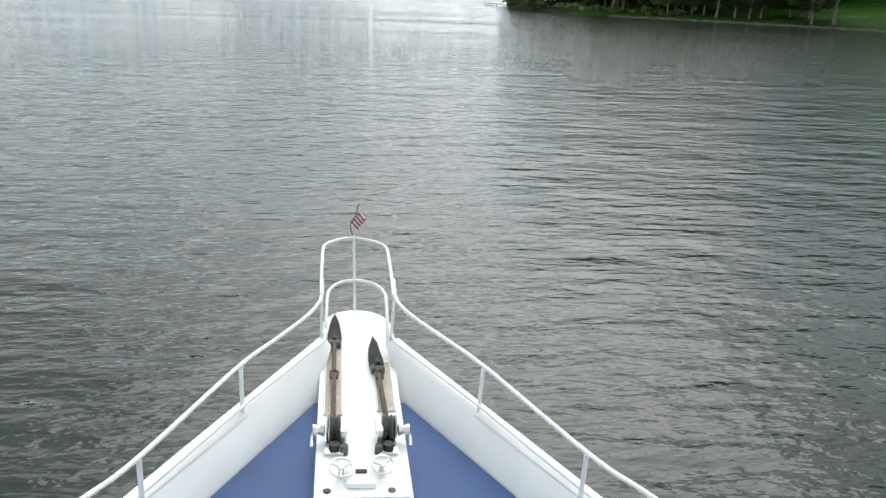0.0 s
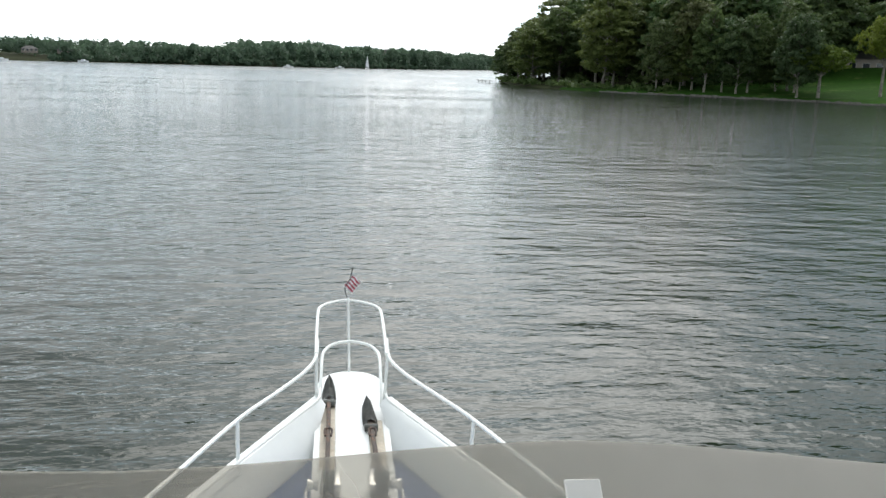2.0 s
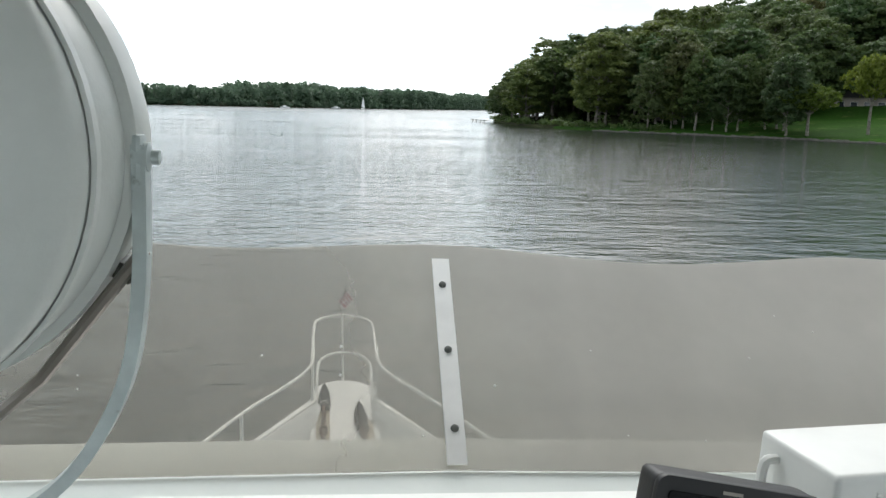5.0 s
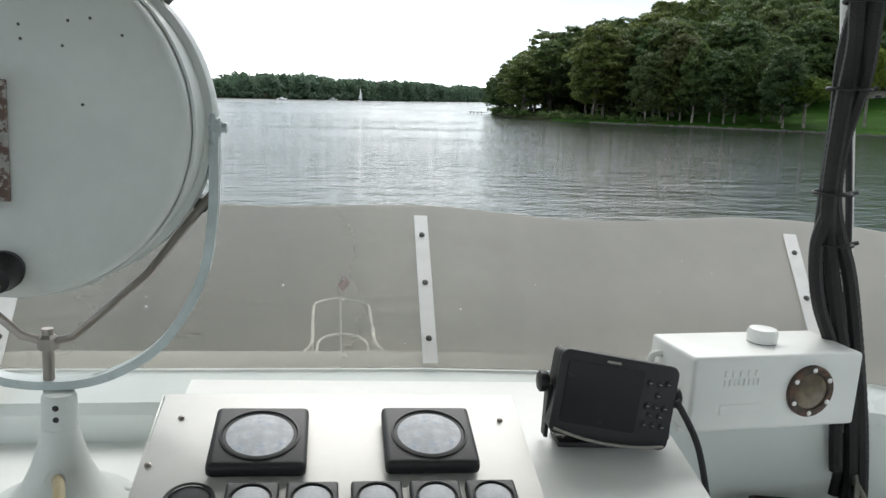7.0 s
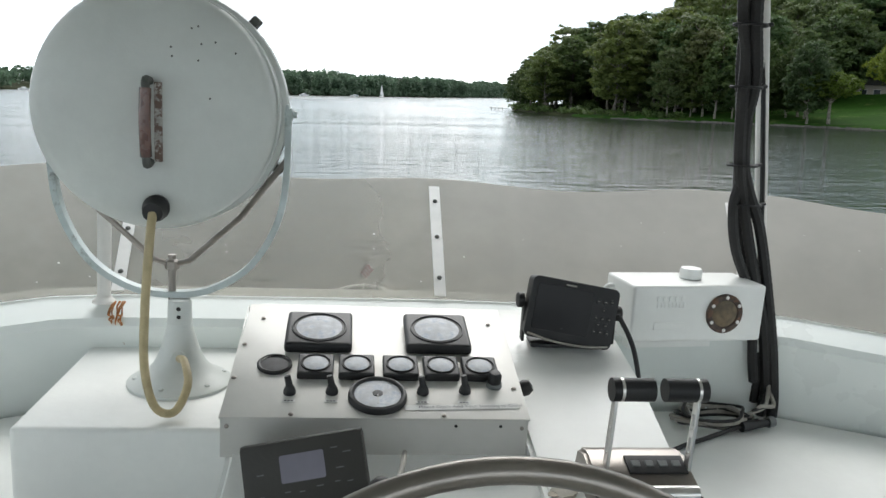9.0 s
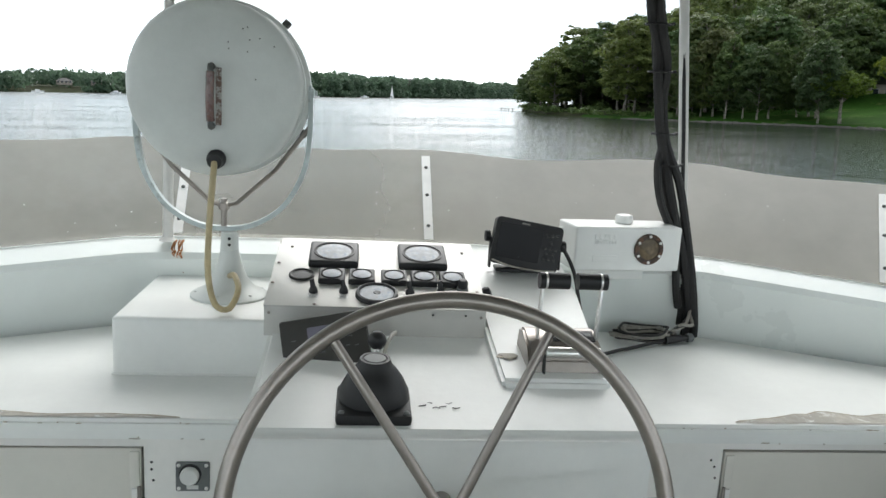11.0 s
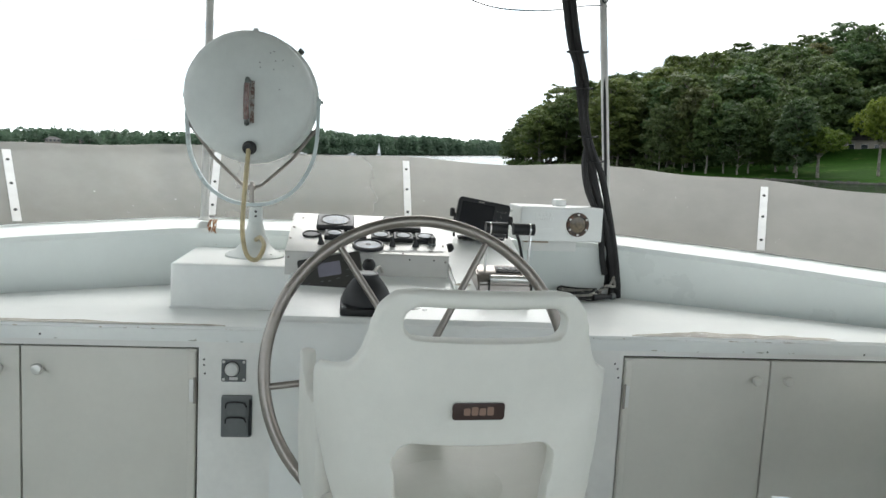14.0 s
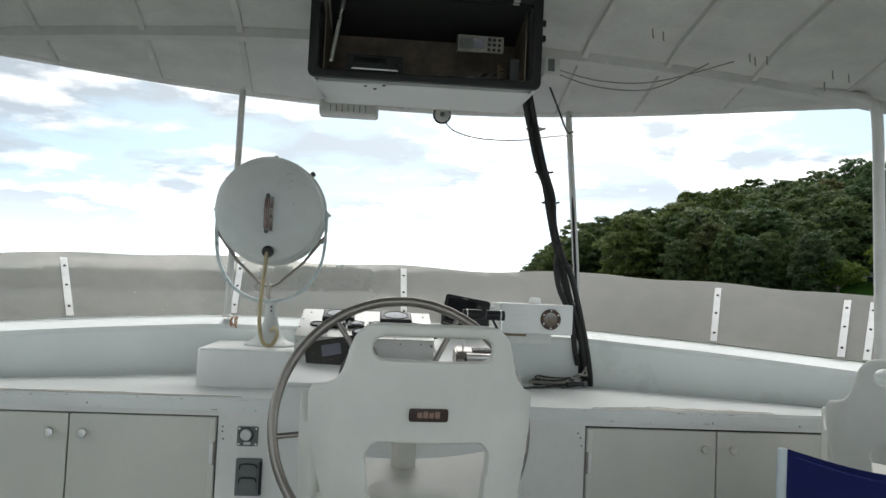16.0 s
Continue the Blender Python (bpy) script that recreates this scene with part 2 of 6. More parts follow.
def water_material():
    m = bpy.data.materials.new("lake_water")
    m.use_nodes = True
    t = m.node_tree
    bsdf = t.nodes["Principled BSDF"]
    bsdf.inputs["IOR"].default_value = 1.33
    coord = t.nodes.new("ShaderNodeTexCoord")
    # open water is ruffled by wind; it lies quieter close to the boat and in streaks
    far = t.nodes.new("ShaderNodeVectorMath")
    far.operation = "LENGTH"
    t.links.new(coord.outputs["Object"], far.inputs[0])
    streak_map = t.nodes.new("ShaderNodeMapping")
    streak_map.inputs["Scale"].default_value = (0.012, 0.09, 1.0)
    t.links.new(coord.outputs["Object"], streak_map.inputs["Vector"])
    streak = node(t, "ShaderNodeTexNoise", Scale=1.0, Detail=6.0, Roughness=0.65)
    t.links.new(streak_map.outputs[0], streak.inputs["Vector"])
    ruffle = ramp(t, math_node(t, "DIVIDE", far.outputs["Value"], 400.0), [(0.0, 0.06), (0.10, 0.08), (0.30, 0.16), (1.0, 0.36)])
    t.links.new(math_node(t, "MULTIPLY", ruffle, ramp(t, streak.outputs[0], [(0.36, 0.30), (0.64, 1.0)])), bsdf.inputs["Roughness"])
    wide = node(t, "ShaderNodeTexNoise", Scale=0.03, Detail=3.0)
    t.links.new(coord.outputs["Object"], wide.inputs["Vector"])
    t.links.new(mix_color(t, wide.outputs[0], (0.011, 0.018, 0.011), (0.018, 0.026, 0.016)), bsdf.inputs["Base Color"])
    normal = None
    for scale, squeeze, turn, strength, distance in ((0.05, 1.6, 8, 0.5, 0.25), (0.20, 1.8, -10, 0.7, 0.21), (0.7, 2.2, -9, 1.0, 0.115), (1.6, 2.4, -6, 1.0, 0.09), (3.0, 2.2, 6, 1.0, 0.058), (7.0, 1.8, -14, 0.9, 0.014)):
        mp = t.nodes.new("ShaderNodeMapping")
        mp.inputs["Scale"].default_value = (1 / squeeze, 1.0, 1.0)
        mp.inputs["Rotation"].default_value = (0, 0, radians(turn))
        t.links.new(coord.outputs["Object"], mp.inputs["Vector"])
        n = node(t, "ShaderNodeTexNoise", Scale=scale, Detail=3.0, Roughness=0.55)
        t.links.new(mp.outputs[0], n.inputs["Vector"])
        b = node(t, "ShaderNodeBump", Strength=strength, Distance=distance * 0.85)
        t.links.new(n.outputs[0], b.inputs["Height"])
        if normal:
            t.links.new(normal, b.inputs["Normal"])
        normal = b.outputs[0]
    t.links.new(normal, bsdf.inputs["Normal"])
    return m


lake_water = water_material()


def screen_material():
    """Weathered smoked acrylic: it lets part of the view through and scatters the rest."""
    m = bpy.data.materials.new("smoked_acrylic")
    m.use_nodes = True
    t = m.node_tree
    t.nodes.remove(t.nodes["Principled BSDF"])
    out = t.nodes["Material Output"]
    coord = t.nodes.new("ShaderNodeTexCoord")
    wide = node(t, "ShaderNodeTexNoise", Scale=2.2, Detail=5.0, Roughness=0.6)
    fine = node(t, "ShaderNodeTexNoise", Scale=90.0, Detail=3.0)
    for n in (wide, fine):
        t.links.new(coord.outputs["Object"], n.inputs["Vector"])
    clear = t.nodes.new("ShaderNodeBsdfTransparent")
    clear.inputs[0].default_value = (0.74, 0.72, 0.68, 1)
    haze = t.nodes.new("ShaderNodeBsdfDiffuse")
    t.links.new(mix_color(t, wide.outputs[0], (0.63, 0.605, 0.565), (0.79, 0.765, 0.725)), haze.inputs[0])
    glow = t.nodes.new("ShaderNodeBsdfTranslucent")
    glow.inputs[0].default_value = (0.72, 0.70, 0.67, 1)
    body = t.nodes.new("ShaderNodeMixShader")
    body.inputs[0].default_value = 0.5
    t.links.new(haze.outputs[0], body.inputs[1])
    t.links.new(glow.outputs[0], body.inputs[2])
    cloudy = t.nodes.new("ShaderNodeMixShader")
    # cloudiest to starboard, clearest in the middle of the port half
    across = t.nodes.new("ShaderNodeSeparateXYZ")
    t.links.new(coord.outputs["Object"], across.inputs[0])
    cloud_across = ramp(t, math_node(t, "ADD", math_node(t, "MULTIPLY", across.outputs[0], 0.5), 0.5), [(0.0, 0.20), (0.16, 0.12), (0.26, 0.0), (0.42, 0.06), (0.60, 0.42)])
    t.links.new(math_node(t, "ADD", math_node(t, "ADD", math_node(t, "MULTIPLY", wide.outputs[0], 0.38), 0.0), cloud_across, True), cloudy.inputs[0])
    t.links.new(clear.outputs[0], cloudy.inputs[1])
    t.links.new(body.outputs[0], cloudy.inputs[2])
    gloss = t.nodes.new("ShaderNodeBsdfGlossy")
    gloss.inputs["Roughness"].default_value = 0.2
    fres = node(t, "ShaderNodeFresnel", IOR=1.45)
    shiny = t.nodes.new("ShaderNodeMixShader")
    t.links.new(math_node(t, "MULTIPLY", fres.outputs[0], 0.35), shiny.inputs[0])
    t.links.new(cloudy.outputs[0], shiny.inputs[1])
    t.links.new(gloss.outputs[0], shiny.inputs[2])
    t.links.new(shiny.outputs[0], out.inputs[0])
    return m


smoked_acrylic = screen_material()


def leaf_material(name, dark, light, autumn=None):
    m = bpy.data.materials.new(name)
    m.use_nodes = True
    t = m.node_tree
    bsdf = t.nodes["Principled BSDF"]
    geo = t.nodes.new("ShaderNodeNewGeometry")
    info = t.nodes.new("ShaderNodeObjectInfo")
    coord = t.nodes.new("ShaderNodeTexCoord")
    clump = node(t, "ShaderNodeTexNoise", Scale=0.45, Detail=2.0)
    t.links.new(coord.outputs["Object"], clump.inputs["Vector"])
    f = math_node(t, "ADD", math_node(t, "MULTIPLY", geo.outputs["Random Per Island"], 0.45), math_node(t, "MULTIPLY", clump.outputs[0], 0.55))
    col = mix_color(t, f, dark, light)
    tone = ramp(t, info.outputs["Random"], [(0.0, (0.62, 0.70, 0.72)), (0.3, (1.0, 1.0, 0.8)), (0.55, (0.78, 0.95, 0.95)), (0.8, (1.3, 1.15, 0.8)), (1.0, (0.85, 0.85, 0.95))])
    col = mix_color(t, 1.0, col, tone, "MULTIPLY")
    if autumn:
        col = mix_color(t, ramp(t, info.outputs["Random"], [(0.955, 0.0), (0.975, 0.6)]), col, autumn)
    t.links.new(col, bsdf.inputs["Base Color"])
    bsdf.inputs["Roughness"].default_value = 0.55
    bsdf.inputs["Specular IOR Level"].default_value = 0.25
    through_leaf = t.nodes.new("ShaderNodeBsdfTranslucent")
    t.links.new(col, through_leaf.inputs[0])
    both = t.nodes.new("ShaderNodeMixShader")
    both.inputs[0].default_value = 0.55
    t.links.new(bsdf.outputs[0], both.inputs[1])
    t.links.new(through_leaf.outputs[0], both.inputs[2])
    t.links.new(both.outputs[0], t.nodes["Material Output"].inputs[0])
    return m


leaves = leaf_material("leaves", (0.060, 0.098, 0.042), (0.140, 0.190, 0.070), (0.21, 0.13, 0.045))
willow_leaves = leaf_material("willow_leaves", (0.095, 0.14, 0.022), (0.19, 0.255, 0.045))
# distance haze is mixed into these leaf colours: paler, greyer, less contrast
far_leaves_hazed = leaf_material("far_leaves_hazed", (0.092, 0.128, 0.088), (0.135, 0.178, 0.112))
grass = material("grass", (0.032, 0.085, 0.012), 0.9, gloss=0.05, vary=0.22, stain=0.08, grain=1.5, bump=0.0, tint=(0.10, 0.12, 0.04), tint_at=(0.55, 0.7))
forest_floor = material("forest_floor", (0.048, 0.055, 0.026), 0.95, gloss=0.05, vary=0.3, stain=0.2, grain=2.0, bump=0.0)

# ---- building tools ----
HEEL = pose(0, 0, 0, 0, 1.9, 0) @ pose(-0.04, 0, 0)  # the boat lies over a little to starboard


def thing(name, label, category, at=None, group="", kind="", afloat=True):
    """An Empty at a thing's base; its parts are modelled about that point."""
    ob = new(name)
    ob.empty_display_size = 0.1
    ob.matrix_basis = (HEEL if afloat else Matrix()) @ (at or Matrix())
    return tagged(ob, label, category, group, kind)


def finish(bm, name, mat, angle=38):
    me = bpy.data.meshes.new(name)
    bmesh.ops.recalc_face_normals(bm, faces=bm.faces[:])
    bm.to_mesh(me)
    bm.free()
    for m in (mat if isinstance(mat, (list, tuple)) else [mat]):
        me.materials.append(m)
    me.shade_smooth()
    me.set_sharp_from_angle(angle=radians(angle))
    return me


def part(name, bm, mat, parent, label="", m=None, angle=38):
    ob = new(name, finish(bm, name, mat, angle) if isinstance(bm, bmesh.types.BMesh) else bm)
    ob.parent = parent
    if m is not None:
        ob.matrix_basis = m
    return tagged(ob, label)


def structure(name, bm, mat, label, category, afloat=True, angle=38):
    ob = new(name, finish(bm, name, mat, angle))
    if afloat:
        ob.matrix_basis = HEEL
    return tagged(ob, label, category, kind="structure")


def box(size, at=(0, 0, 0), bevel=0.0, bm=None, turn=(0, 0, 0), segments=2):
    bm = bm or bmesh.new()
    m = pose(*at, *turn) @ Matrix.Diagonal((*size, 1))
    made = bmesh.ops.create_cube(bm, size=1, matrix=m)["verts"]
    if bevel:
        edges = list({e for v in made for e in v.link_edges})
        bmesh.ops.bevel(bm, geom=edges, offset=bevel, segments=segments, affect="EDGES", profile=0.6)
    return bm


def rod(a, b, r0, r1=None, seg=12, bm=None, caps=True):
    bm = bm or bmesh.new()
    a, b = Vector(a), Vector(b)
    q = (b - a).to_track_quat("Z", "Y").to_matrix().to_4x4()
    m = Matrix.Translation((a + b) / 2) @ q
    bmesh.ops.create_cone(bm, cap_ends=caps, segments=seg, radius1=r0, radius2=r0 if r1 is None else r1, depth=(b - a).length, matrix=m)
    return bm


def smooth_line(points, steps=6, closed=False):
    """A rounded line through the points."""
    p = [Vector(q) for q in points]
    n, out = len(p), []
    for i in range(n if closed else n - 1):
        a, b, c, d = (p[(i + k) % n] if closed else p[min(max(i + k, 0), n - 1)] for k in (-1, 0, 1, 2))
        for j in range(steps):
            t = j / steps
            out.append(0.5 * ((2 * b) + (c - a) * t + (2 * a - 5 * b + 4 * c - d) * t * t + (3 * b - a - 3 * c + d) * t ** 3))
    if not closed:
        out.append(p[-1])
    return out


def tube(points, r, seg=10, bm=None, closed=False, ridge=0.0):
    bm = bm or bmesh.new()
    p = [Vector(q) for q in points]
    n = len(p)
    side, rings = None, []
    for i, c in enumerate(p):
        a, b = (p[i - 1], p[(i + 1) % n]) if closed else (p[max(i - 1, 0)], p[min(i + 1, n - 1)])
        d = (b - a).normalized()
        if side is None:
            side = d.orthogonal().normalized()
        side = (side - d * side.dot(d)).normalized()
        up = d.cross(side)
        rr = (r(i / max(n - 1, 1)) if callable(r) else r) + (ridge if i % 2 else 0.0)
        rings.append([bm.verts.new(c + (side * math.cos(2 * math.pi * k / seg) + up * math.sin(2 * math.pi * k / seg)) * rr) for k in range(seg)])
    for i in range(n if closed else n - 1):
        a, b = rings[i], rings[(i + 1) % n]
        for k in range(seg):
            bm.faces.new((a[k], a[(k + 1) % seg], b[(k + 1) % seg], b[k]))
    if not closed:
        bm.faces.new(rings[0][::-1])
        bm.faces.new(rings[-1])
    return bm


def lathe(profile, m=None, seg=32, bm=None):
    """Turns (radius, height) pairs about z."""
    bm = bm or bmesh.new()
    m = m or Matrix()
    rings = []
    for r, z in profile:
        if r < 1e-5:
            rings.append([bm.verts.new(m @ Vector((0, 0, z)))])
        else:
            rings.append([bm.verts.new(m @ Vector((r * math.cos(2 * math.pi * k / seg), r * math.sin(2 * math.pi * k / seg), z))) for k in range(seg)])
    for a, b in zip(rings, rings[1:]):
        for k in range(seg):
            f = [a[k % len(a)], a[(k + 1) % len(a)], b[(k + 1) % len(b)], b[k % len(b)]]
            f = list(dict.fromkeys(f))
            if len(f) > 2:
                bm.faces.new(f)
    return bm


def plate(loops, depth, m=None, bevel=0.0, bm=None):
    """A flat board with the outline loops[0] and holes loops[1:], in x and z, thick along y."""
    bm2 = bmesh.new()
    edges = []
    for loop in loops:
        vs = [bm2.verts.new((x, 0, z)) for x, z in loop]
        edges += [bm2.edges.new((vs[i], vs[(i + 1) % len(vs)])) for i in range(len(vs))]
    bmesh.ops.triangle_fill(bm2, use_beauty=True, use_dissolve=False, edges=edges)
    bmesh.ops.dissolve_limit(bm2, angle_limit=0.01, verts=bm2.verts[:], edges=bm2.edges[:])
    faces = bm2.faces[:]
    ext = bmesh.ops.extrude_face_region(bm2, geom=faces)
    bmesh.ops.translate(bm2, verts=[v for v in ext["geom"] if isinstance(v, bmesh.types.BMVert)], vec=(0, depth, 0))
    bmesh.ops.recalc_face_normals(bm2, faces=bm2.faces[:])
    if bevel:
        rim = [e for e in bm2.edges if len(e.link_faces) == 2 and e.calc_face_angle(0) > 0.9]
        bmesh.ops.bevel(bm2, geom=rim, offset=bevel, segments=2, affect="EDGES", profile=0.6)
    if m is not None:
        bmesh.ops.transform(bm2, matrix=m, verts=bm2.verts[:])
    if bm is None:
        return bm2
    tmp = bpy.data.meshes.new("tmp")
    bm2.to_mesh(tmp)
    bm.from_mesh(tmp)
    bpy.data.meshes.remove(tmp)
    bm2.free()
    return bm


def round_rect(x0, z0, x1, z1, r, n=5):
    out = []
    for cx, cz, a in ((x1 - r, z1 - r, 0), (x0 + r, z1 - r, 90), (x0 + r, z0 + r, 180), (x1 - r, z0 + r, 270)):
        out += [(cx + r * math.cos(radians(a + 90 * k / n)), cz + r * math.sin(radians(a + 90 * k / n))) for k in range(n + 1)]
    return out


def slab(outline, z0, z1, bm=None):
    """A flat slab with a convex or plain outline in x and y."""
    bm = bm or bmesh.new()
    lo = [bm.verts.new((x, y, z0)) for x, y in outline]
    hi = [bm.verts.new((x, y, z1)) for x, y in outline]
    n = len(lo)
    bm.faces.new(lo[::-1])
    bm.faces.new(hi)
    for i in range(n):
        bm.faces.new((lo[i], lo[(i + 1) % n], hi[(i + 1) % n], hi[i]))
    return bm


def loft(rows, bm=None, closed=False):
    bm = bm or bmesh.new()
    rings = [[bm.verts.new(p) for p in row] for row in rows]
    for a, b in zip(rings, rings[1:]):
        k = len(a)
        for i in range(k if closed else k - 1):
            f = list(dict.fromkeys((a[i], a[(i + 1) % k], b[(i + 1) % k], b[i])))
            bm.faces.new(f)
    return bm


def screw(at, r=0.004, m=None):
    """A domed screw head with its top along z."""
    return lathe([(r, 0), (r * 0.95, r * 0.35), (r * 0.6, r * 0.6), (r * 0.2, r * 0.62), (0, r * 0.45)], (m or Matrix()) @ Matrix.Translation(at), 10)


def remeshed(bm, voxel, bend=None, rounds=4):
    """Fuses overlapping solids into one moulded skin, softens it, then bends it."""
    me = bpy.data.meshes.new("moulded")
    bm.to_mesh(me)
    bm.free()
    ob = new("moulded", me)
    mod = ob.modifiers.new("fuse", "REMESH")
    mod.mode, mod.voxel_size = "VOXEL", voxel
    sm = ob.modifiers.new("soft", "SMOOTH")
    sm.factor, sm.iterations = 0.5, rounds
    made = bpy.data.meshes.new_from_object(ob.evaluated_get(bpy.context.evaluated_depsgraph_get()))
    bpy.data.objects.remove(ob)
    out = bmesh.new()
    out.from_mesh(made)
    bpy.data.meshes.remove(made)
    if bend:
        for v in out.verts:
            v.co = bend(v.co)
    return out

# ---- the lake and its shores ----
WATER = -2.8
_w = bmesh.new()
for x0, x1 in ((-4000, -400), (-400, 400), (400, 4000)):
    for y0, y1 in ((-4000, -400), (-400, 400), (400, 4000)):
        _w.faces.new([_w.verts.new(p) for p in ((x0, y0, WATER), (x1, y0, WATER), (x1, y1, WATER), (x0, y1, WATER))])
bmesh.ops.remove_doubles(_w, verts=_w.verts[:], dist=0.01)
structure("water", _w, lake_water, "grey-green rippled lake water reflecting a bright sky", "water", afloat=False)

# the wooded headland: its waterline, from the dock round to the east
SHORE = [(90, 310), (62, 268), (46.5, 232), (43.5, 187), (49, 169), (55.5, 152), (64, 147), (72, 139.5), (81, 131), (90, 116), (112, 88), (160, 48), (260, 0)]


def shore_at(u):
    """The point of the waterline at u from 0 to 1, and the way inland from it."""
    lengths = [math.dist(a, b) for a, b in zip(SHORE, SHORE[1:])]
    s = u * sum(lengths)
    for i, (a, b) in enumerate(zip(SHORE, SHORE[1:])):
        if s <= lengths[i] or i == len(lengths) - 1:
            f = min(s / lengths[i], 1)
            break
        s -= lengths[i]
    return Vector((a[0] + (b[0] - a[0]) * f, a[1] + (b[1] - a[1]) * f))


INLAND = Vector((0.80, 0.60))


def land_height(u, s):
    """Height of the headland s metres inland of the waterline."""
    bank = min(s / 1.2, 1.0) * 0.55
    park = min(1.0, max(0.0, (u - 0.36) / 0.08))
    lawn = (0.055 + 0.05 * park) * min(s, 34 + 14 * park)
    steep = (0.27 + 0.06 * park) * max(0.0, min(s, 120) - 24 - 18 * park) * (0.45 + 0.75 * min(1.0, max(0.0, (u - 0.12) / 0.45)))
    return WATER - 0.5 + bank + 0.3 + lawn + steep


_rows = []
for i in range(81):
    u = i / 80
    p = shore_at(u)
    row = []
    for s in (-2, 0, 0.6, 1.2, 4, 8, 14, 20, 28, 36, 48, 62, 80, 100, 125, 170):
        q = p + INLAND * s
        h = land_height(u, max(s, 0)) + (0.35 * noise.noise((q.x * 0.08, q.y * 0.08, 0)) if s > 2 else 0) - (1.0 if s < 0 else 0)
        row.append((q.x, q.y, h))
    _rows.append(row)
_g = loft(_rows)
for f in _g.faces:
    c = f.calc_center_median()
    s = min((c.to_2d() - shore_at(k / 80)).length for k in range(81))
    f.material_index = 0 if (s < 52 and c.y < 172) else 1
structure("ground", _g, [grass, forest_floor], "mown green lawn and wooded slope above the lake", "ground", afloat=False)

# low stone wall along the lawn's edge
wall = thing("retaining_wall", "low grey stone retaining wall along the lake shore", "wall", kind="structure", afloat=False)
_blocks = []
for k in range(4):
    b = box((1.0, 0.7, 0.7), bevel=0.08, segments=1)
    for v in b.verts:
        v.co += Vector((random.uniform(-0.06, 0.06), random.uniform(-0.06, 0.06), random.uniform(-0.08, 0.08)))
    _blocks.append(finish(b, "stone", stone, 20))
_p = 0.385
while _p < 0.62:
    a, b = shore_at(_p), shore_at(_p + 0.002)
    d = b - a
    part("stone", random.choice(_blocks), None, wall, m=pose(a.x, a.y, WATER - 0.06 + random.uniform(-0.1, 0.08), random.uniform(-4, 4), random.uniform(-4, 4), math.degrees(math.atan2(d.y, d.x)) + random.uniform(-6, 6)))
    _p += 0.0024


def leaf_cards(n, spread, size, rng, droop=0.0, middle=None):
    """A mesh of n small leaf sprays in lumps round the given centres (x, y, z, radius), shaded as soft clumps."""
    spread = np.array(spread, float)
    weights = spread[:, 3] ** 2
    c = spread[rng.choice(len(spread), n, p=weights / weights.sum())]

    def unit(v):
        return v / np.linalg.norm(v, axis=1, keepdims=True)

    d = unit(rng.normal(size=(n, 3)))
    d[:, 2] = np.where(d[:, 2] < -0.35, -0.6 * d[:, 2], d[:, 2])
    p = c[:, :3] + d * (c[:, 3] * (0.35 + 0.75 * rng.random(n) ** 0.6))[:, None] * (1, 1, 0.9)
    nrm = unit(d + rng.normal(size=(n, 3)) * 0.8 + (0, 0, 0.35))
    a = unit(np.cross(nrm, rng.normal(size=(n, 3))))
    b = np.cross(nrm, a)
    s = (size * (0.6 + 0.8 * rng.random(n)))[:, None]
    if droop:
        a, b = a * (0.3, 0.3, 0) + (0, 0, -1.0), b * 0.5
    corners = np.stack((p - a * s, p + a * s * 0.7 - b * s * 0.55, p + a * s * 0.5 + b * s * 0.7), 1).reshape(-1, 3)
    soft = unit(d) * 0.5 + nrm * 0.8 + (0, 0, 0.2)
    if middle is not None:
        soft = soft + unit(p - np.array(middle)) * 0.4
    soft = np.repeat(unit(soft), 3, axis=0)
    me = bpy.data.meshes.new("sprays")
    me.from_pydata(corners.tolist(), [], np.arange(3 * n).reshape(-1, 3).tolist())
    me.shade_smooth()
    me.normals_split_custom_set_from_vertices(soft.tolist())
    return me


def tree_kind(name, seed, height, width, trunk_h, n, size, leaf, label, droop=0.0):
    """A tree with a tapered trunk, limbs and a crown of leaf sprays."""
    rng = np.random.default_rng(seed)
    ob = thing(name, label, "tree", at=pose(0, -900, -60), afloat=False)
    bm = tube(smooth_line([(0, 0, -0.6), (0.1, 0.05, trunk_h * 0.6), (-0.1, 0.1, trunk_h * 1.3), (0, 0, height * 0.8)], 4), lambda f: 0.30 * (1 - f) ** 0.8 + 0.04, 7)
    lumps = []
    mid, tall = (trunk_h + height) / 2, (height - trunk_h) / 2
    for i in range(124):
        # lumps spread evenly over an uneven egg, broadest below its middle
        z = 1 - 2 * (i + 0.5) / 124
        a = i * 2.39996 + 0.6 * rng.random()
        flat = math.sqrt(1 - z * z) ** 0.8
        out = width * (0.62 + 0.20 * math.sin(2 * a + seed) + 0.62 * rng.random()) * flat * (1.0 - 0.22 * z)
        x, y, h = out * math.cos(a), out * math.sin(a), mid + tall * (z * (0.84 + 0.18 * rng.random()) + 0.16 * (rng.random() - 0.5))
        if i % 6 == 0:
            rod((0, 0, max(h - 2.2, trunk_h * 0.8)), (x * 0.8, y * 0.8, h), 0.11, 0.03, 5, bm, False)
        lumps.append((x, y, h, width * (0.12 + 0.17 * rng.random())))
    for i in range(10):
        a = rng.random() * 6.28
        lumps.append((width * 0.4 * math.cos(a), width * 0.4 * math.sin(a), mid + tall * rng.uniform(-0.6, 0.6), width * 0.4))
    part("trunk", bm, bark, ob)
    me = leaf_cards(n, lumps, size, rng, droop, (0, 0, mid - tall * 0.3))
    me.materials.append(leaf)
    crown = new("crown", me)
    crown.parent = ob
    return ob


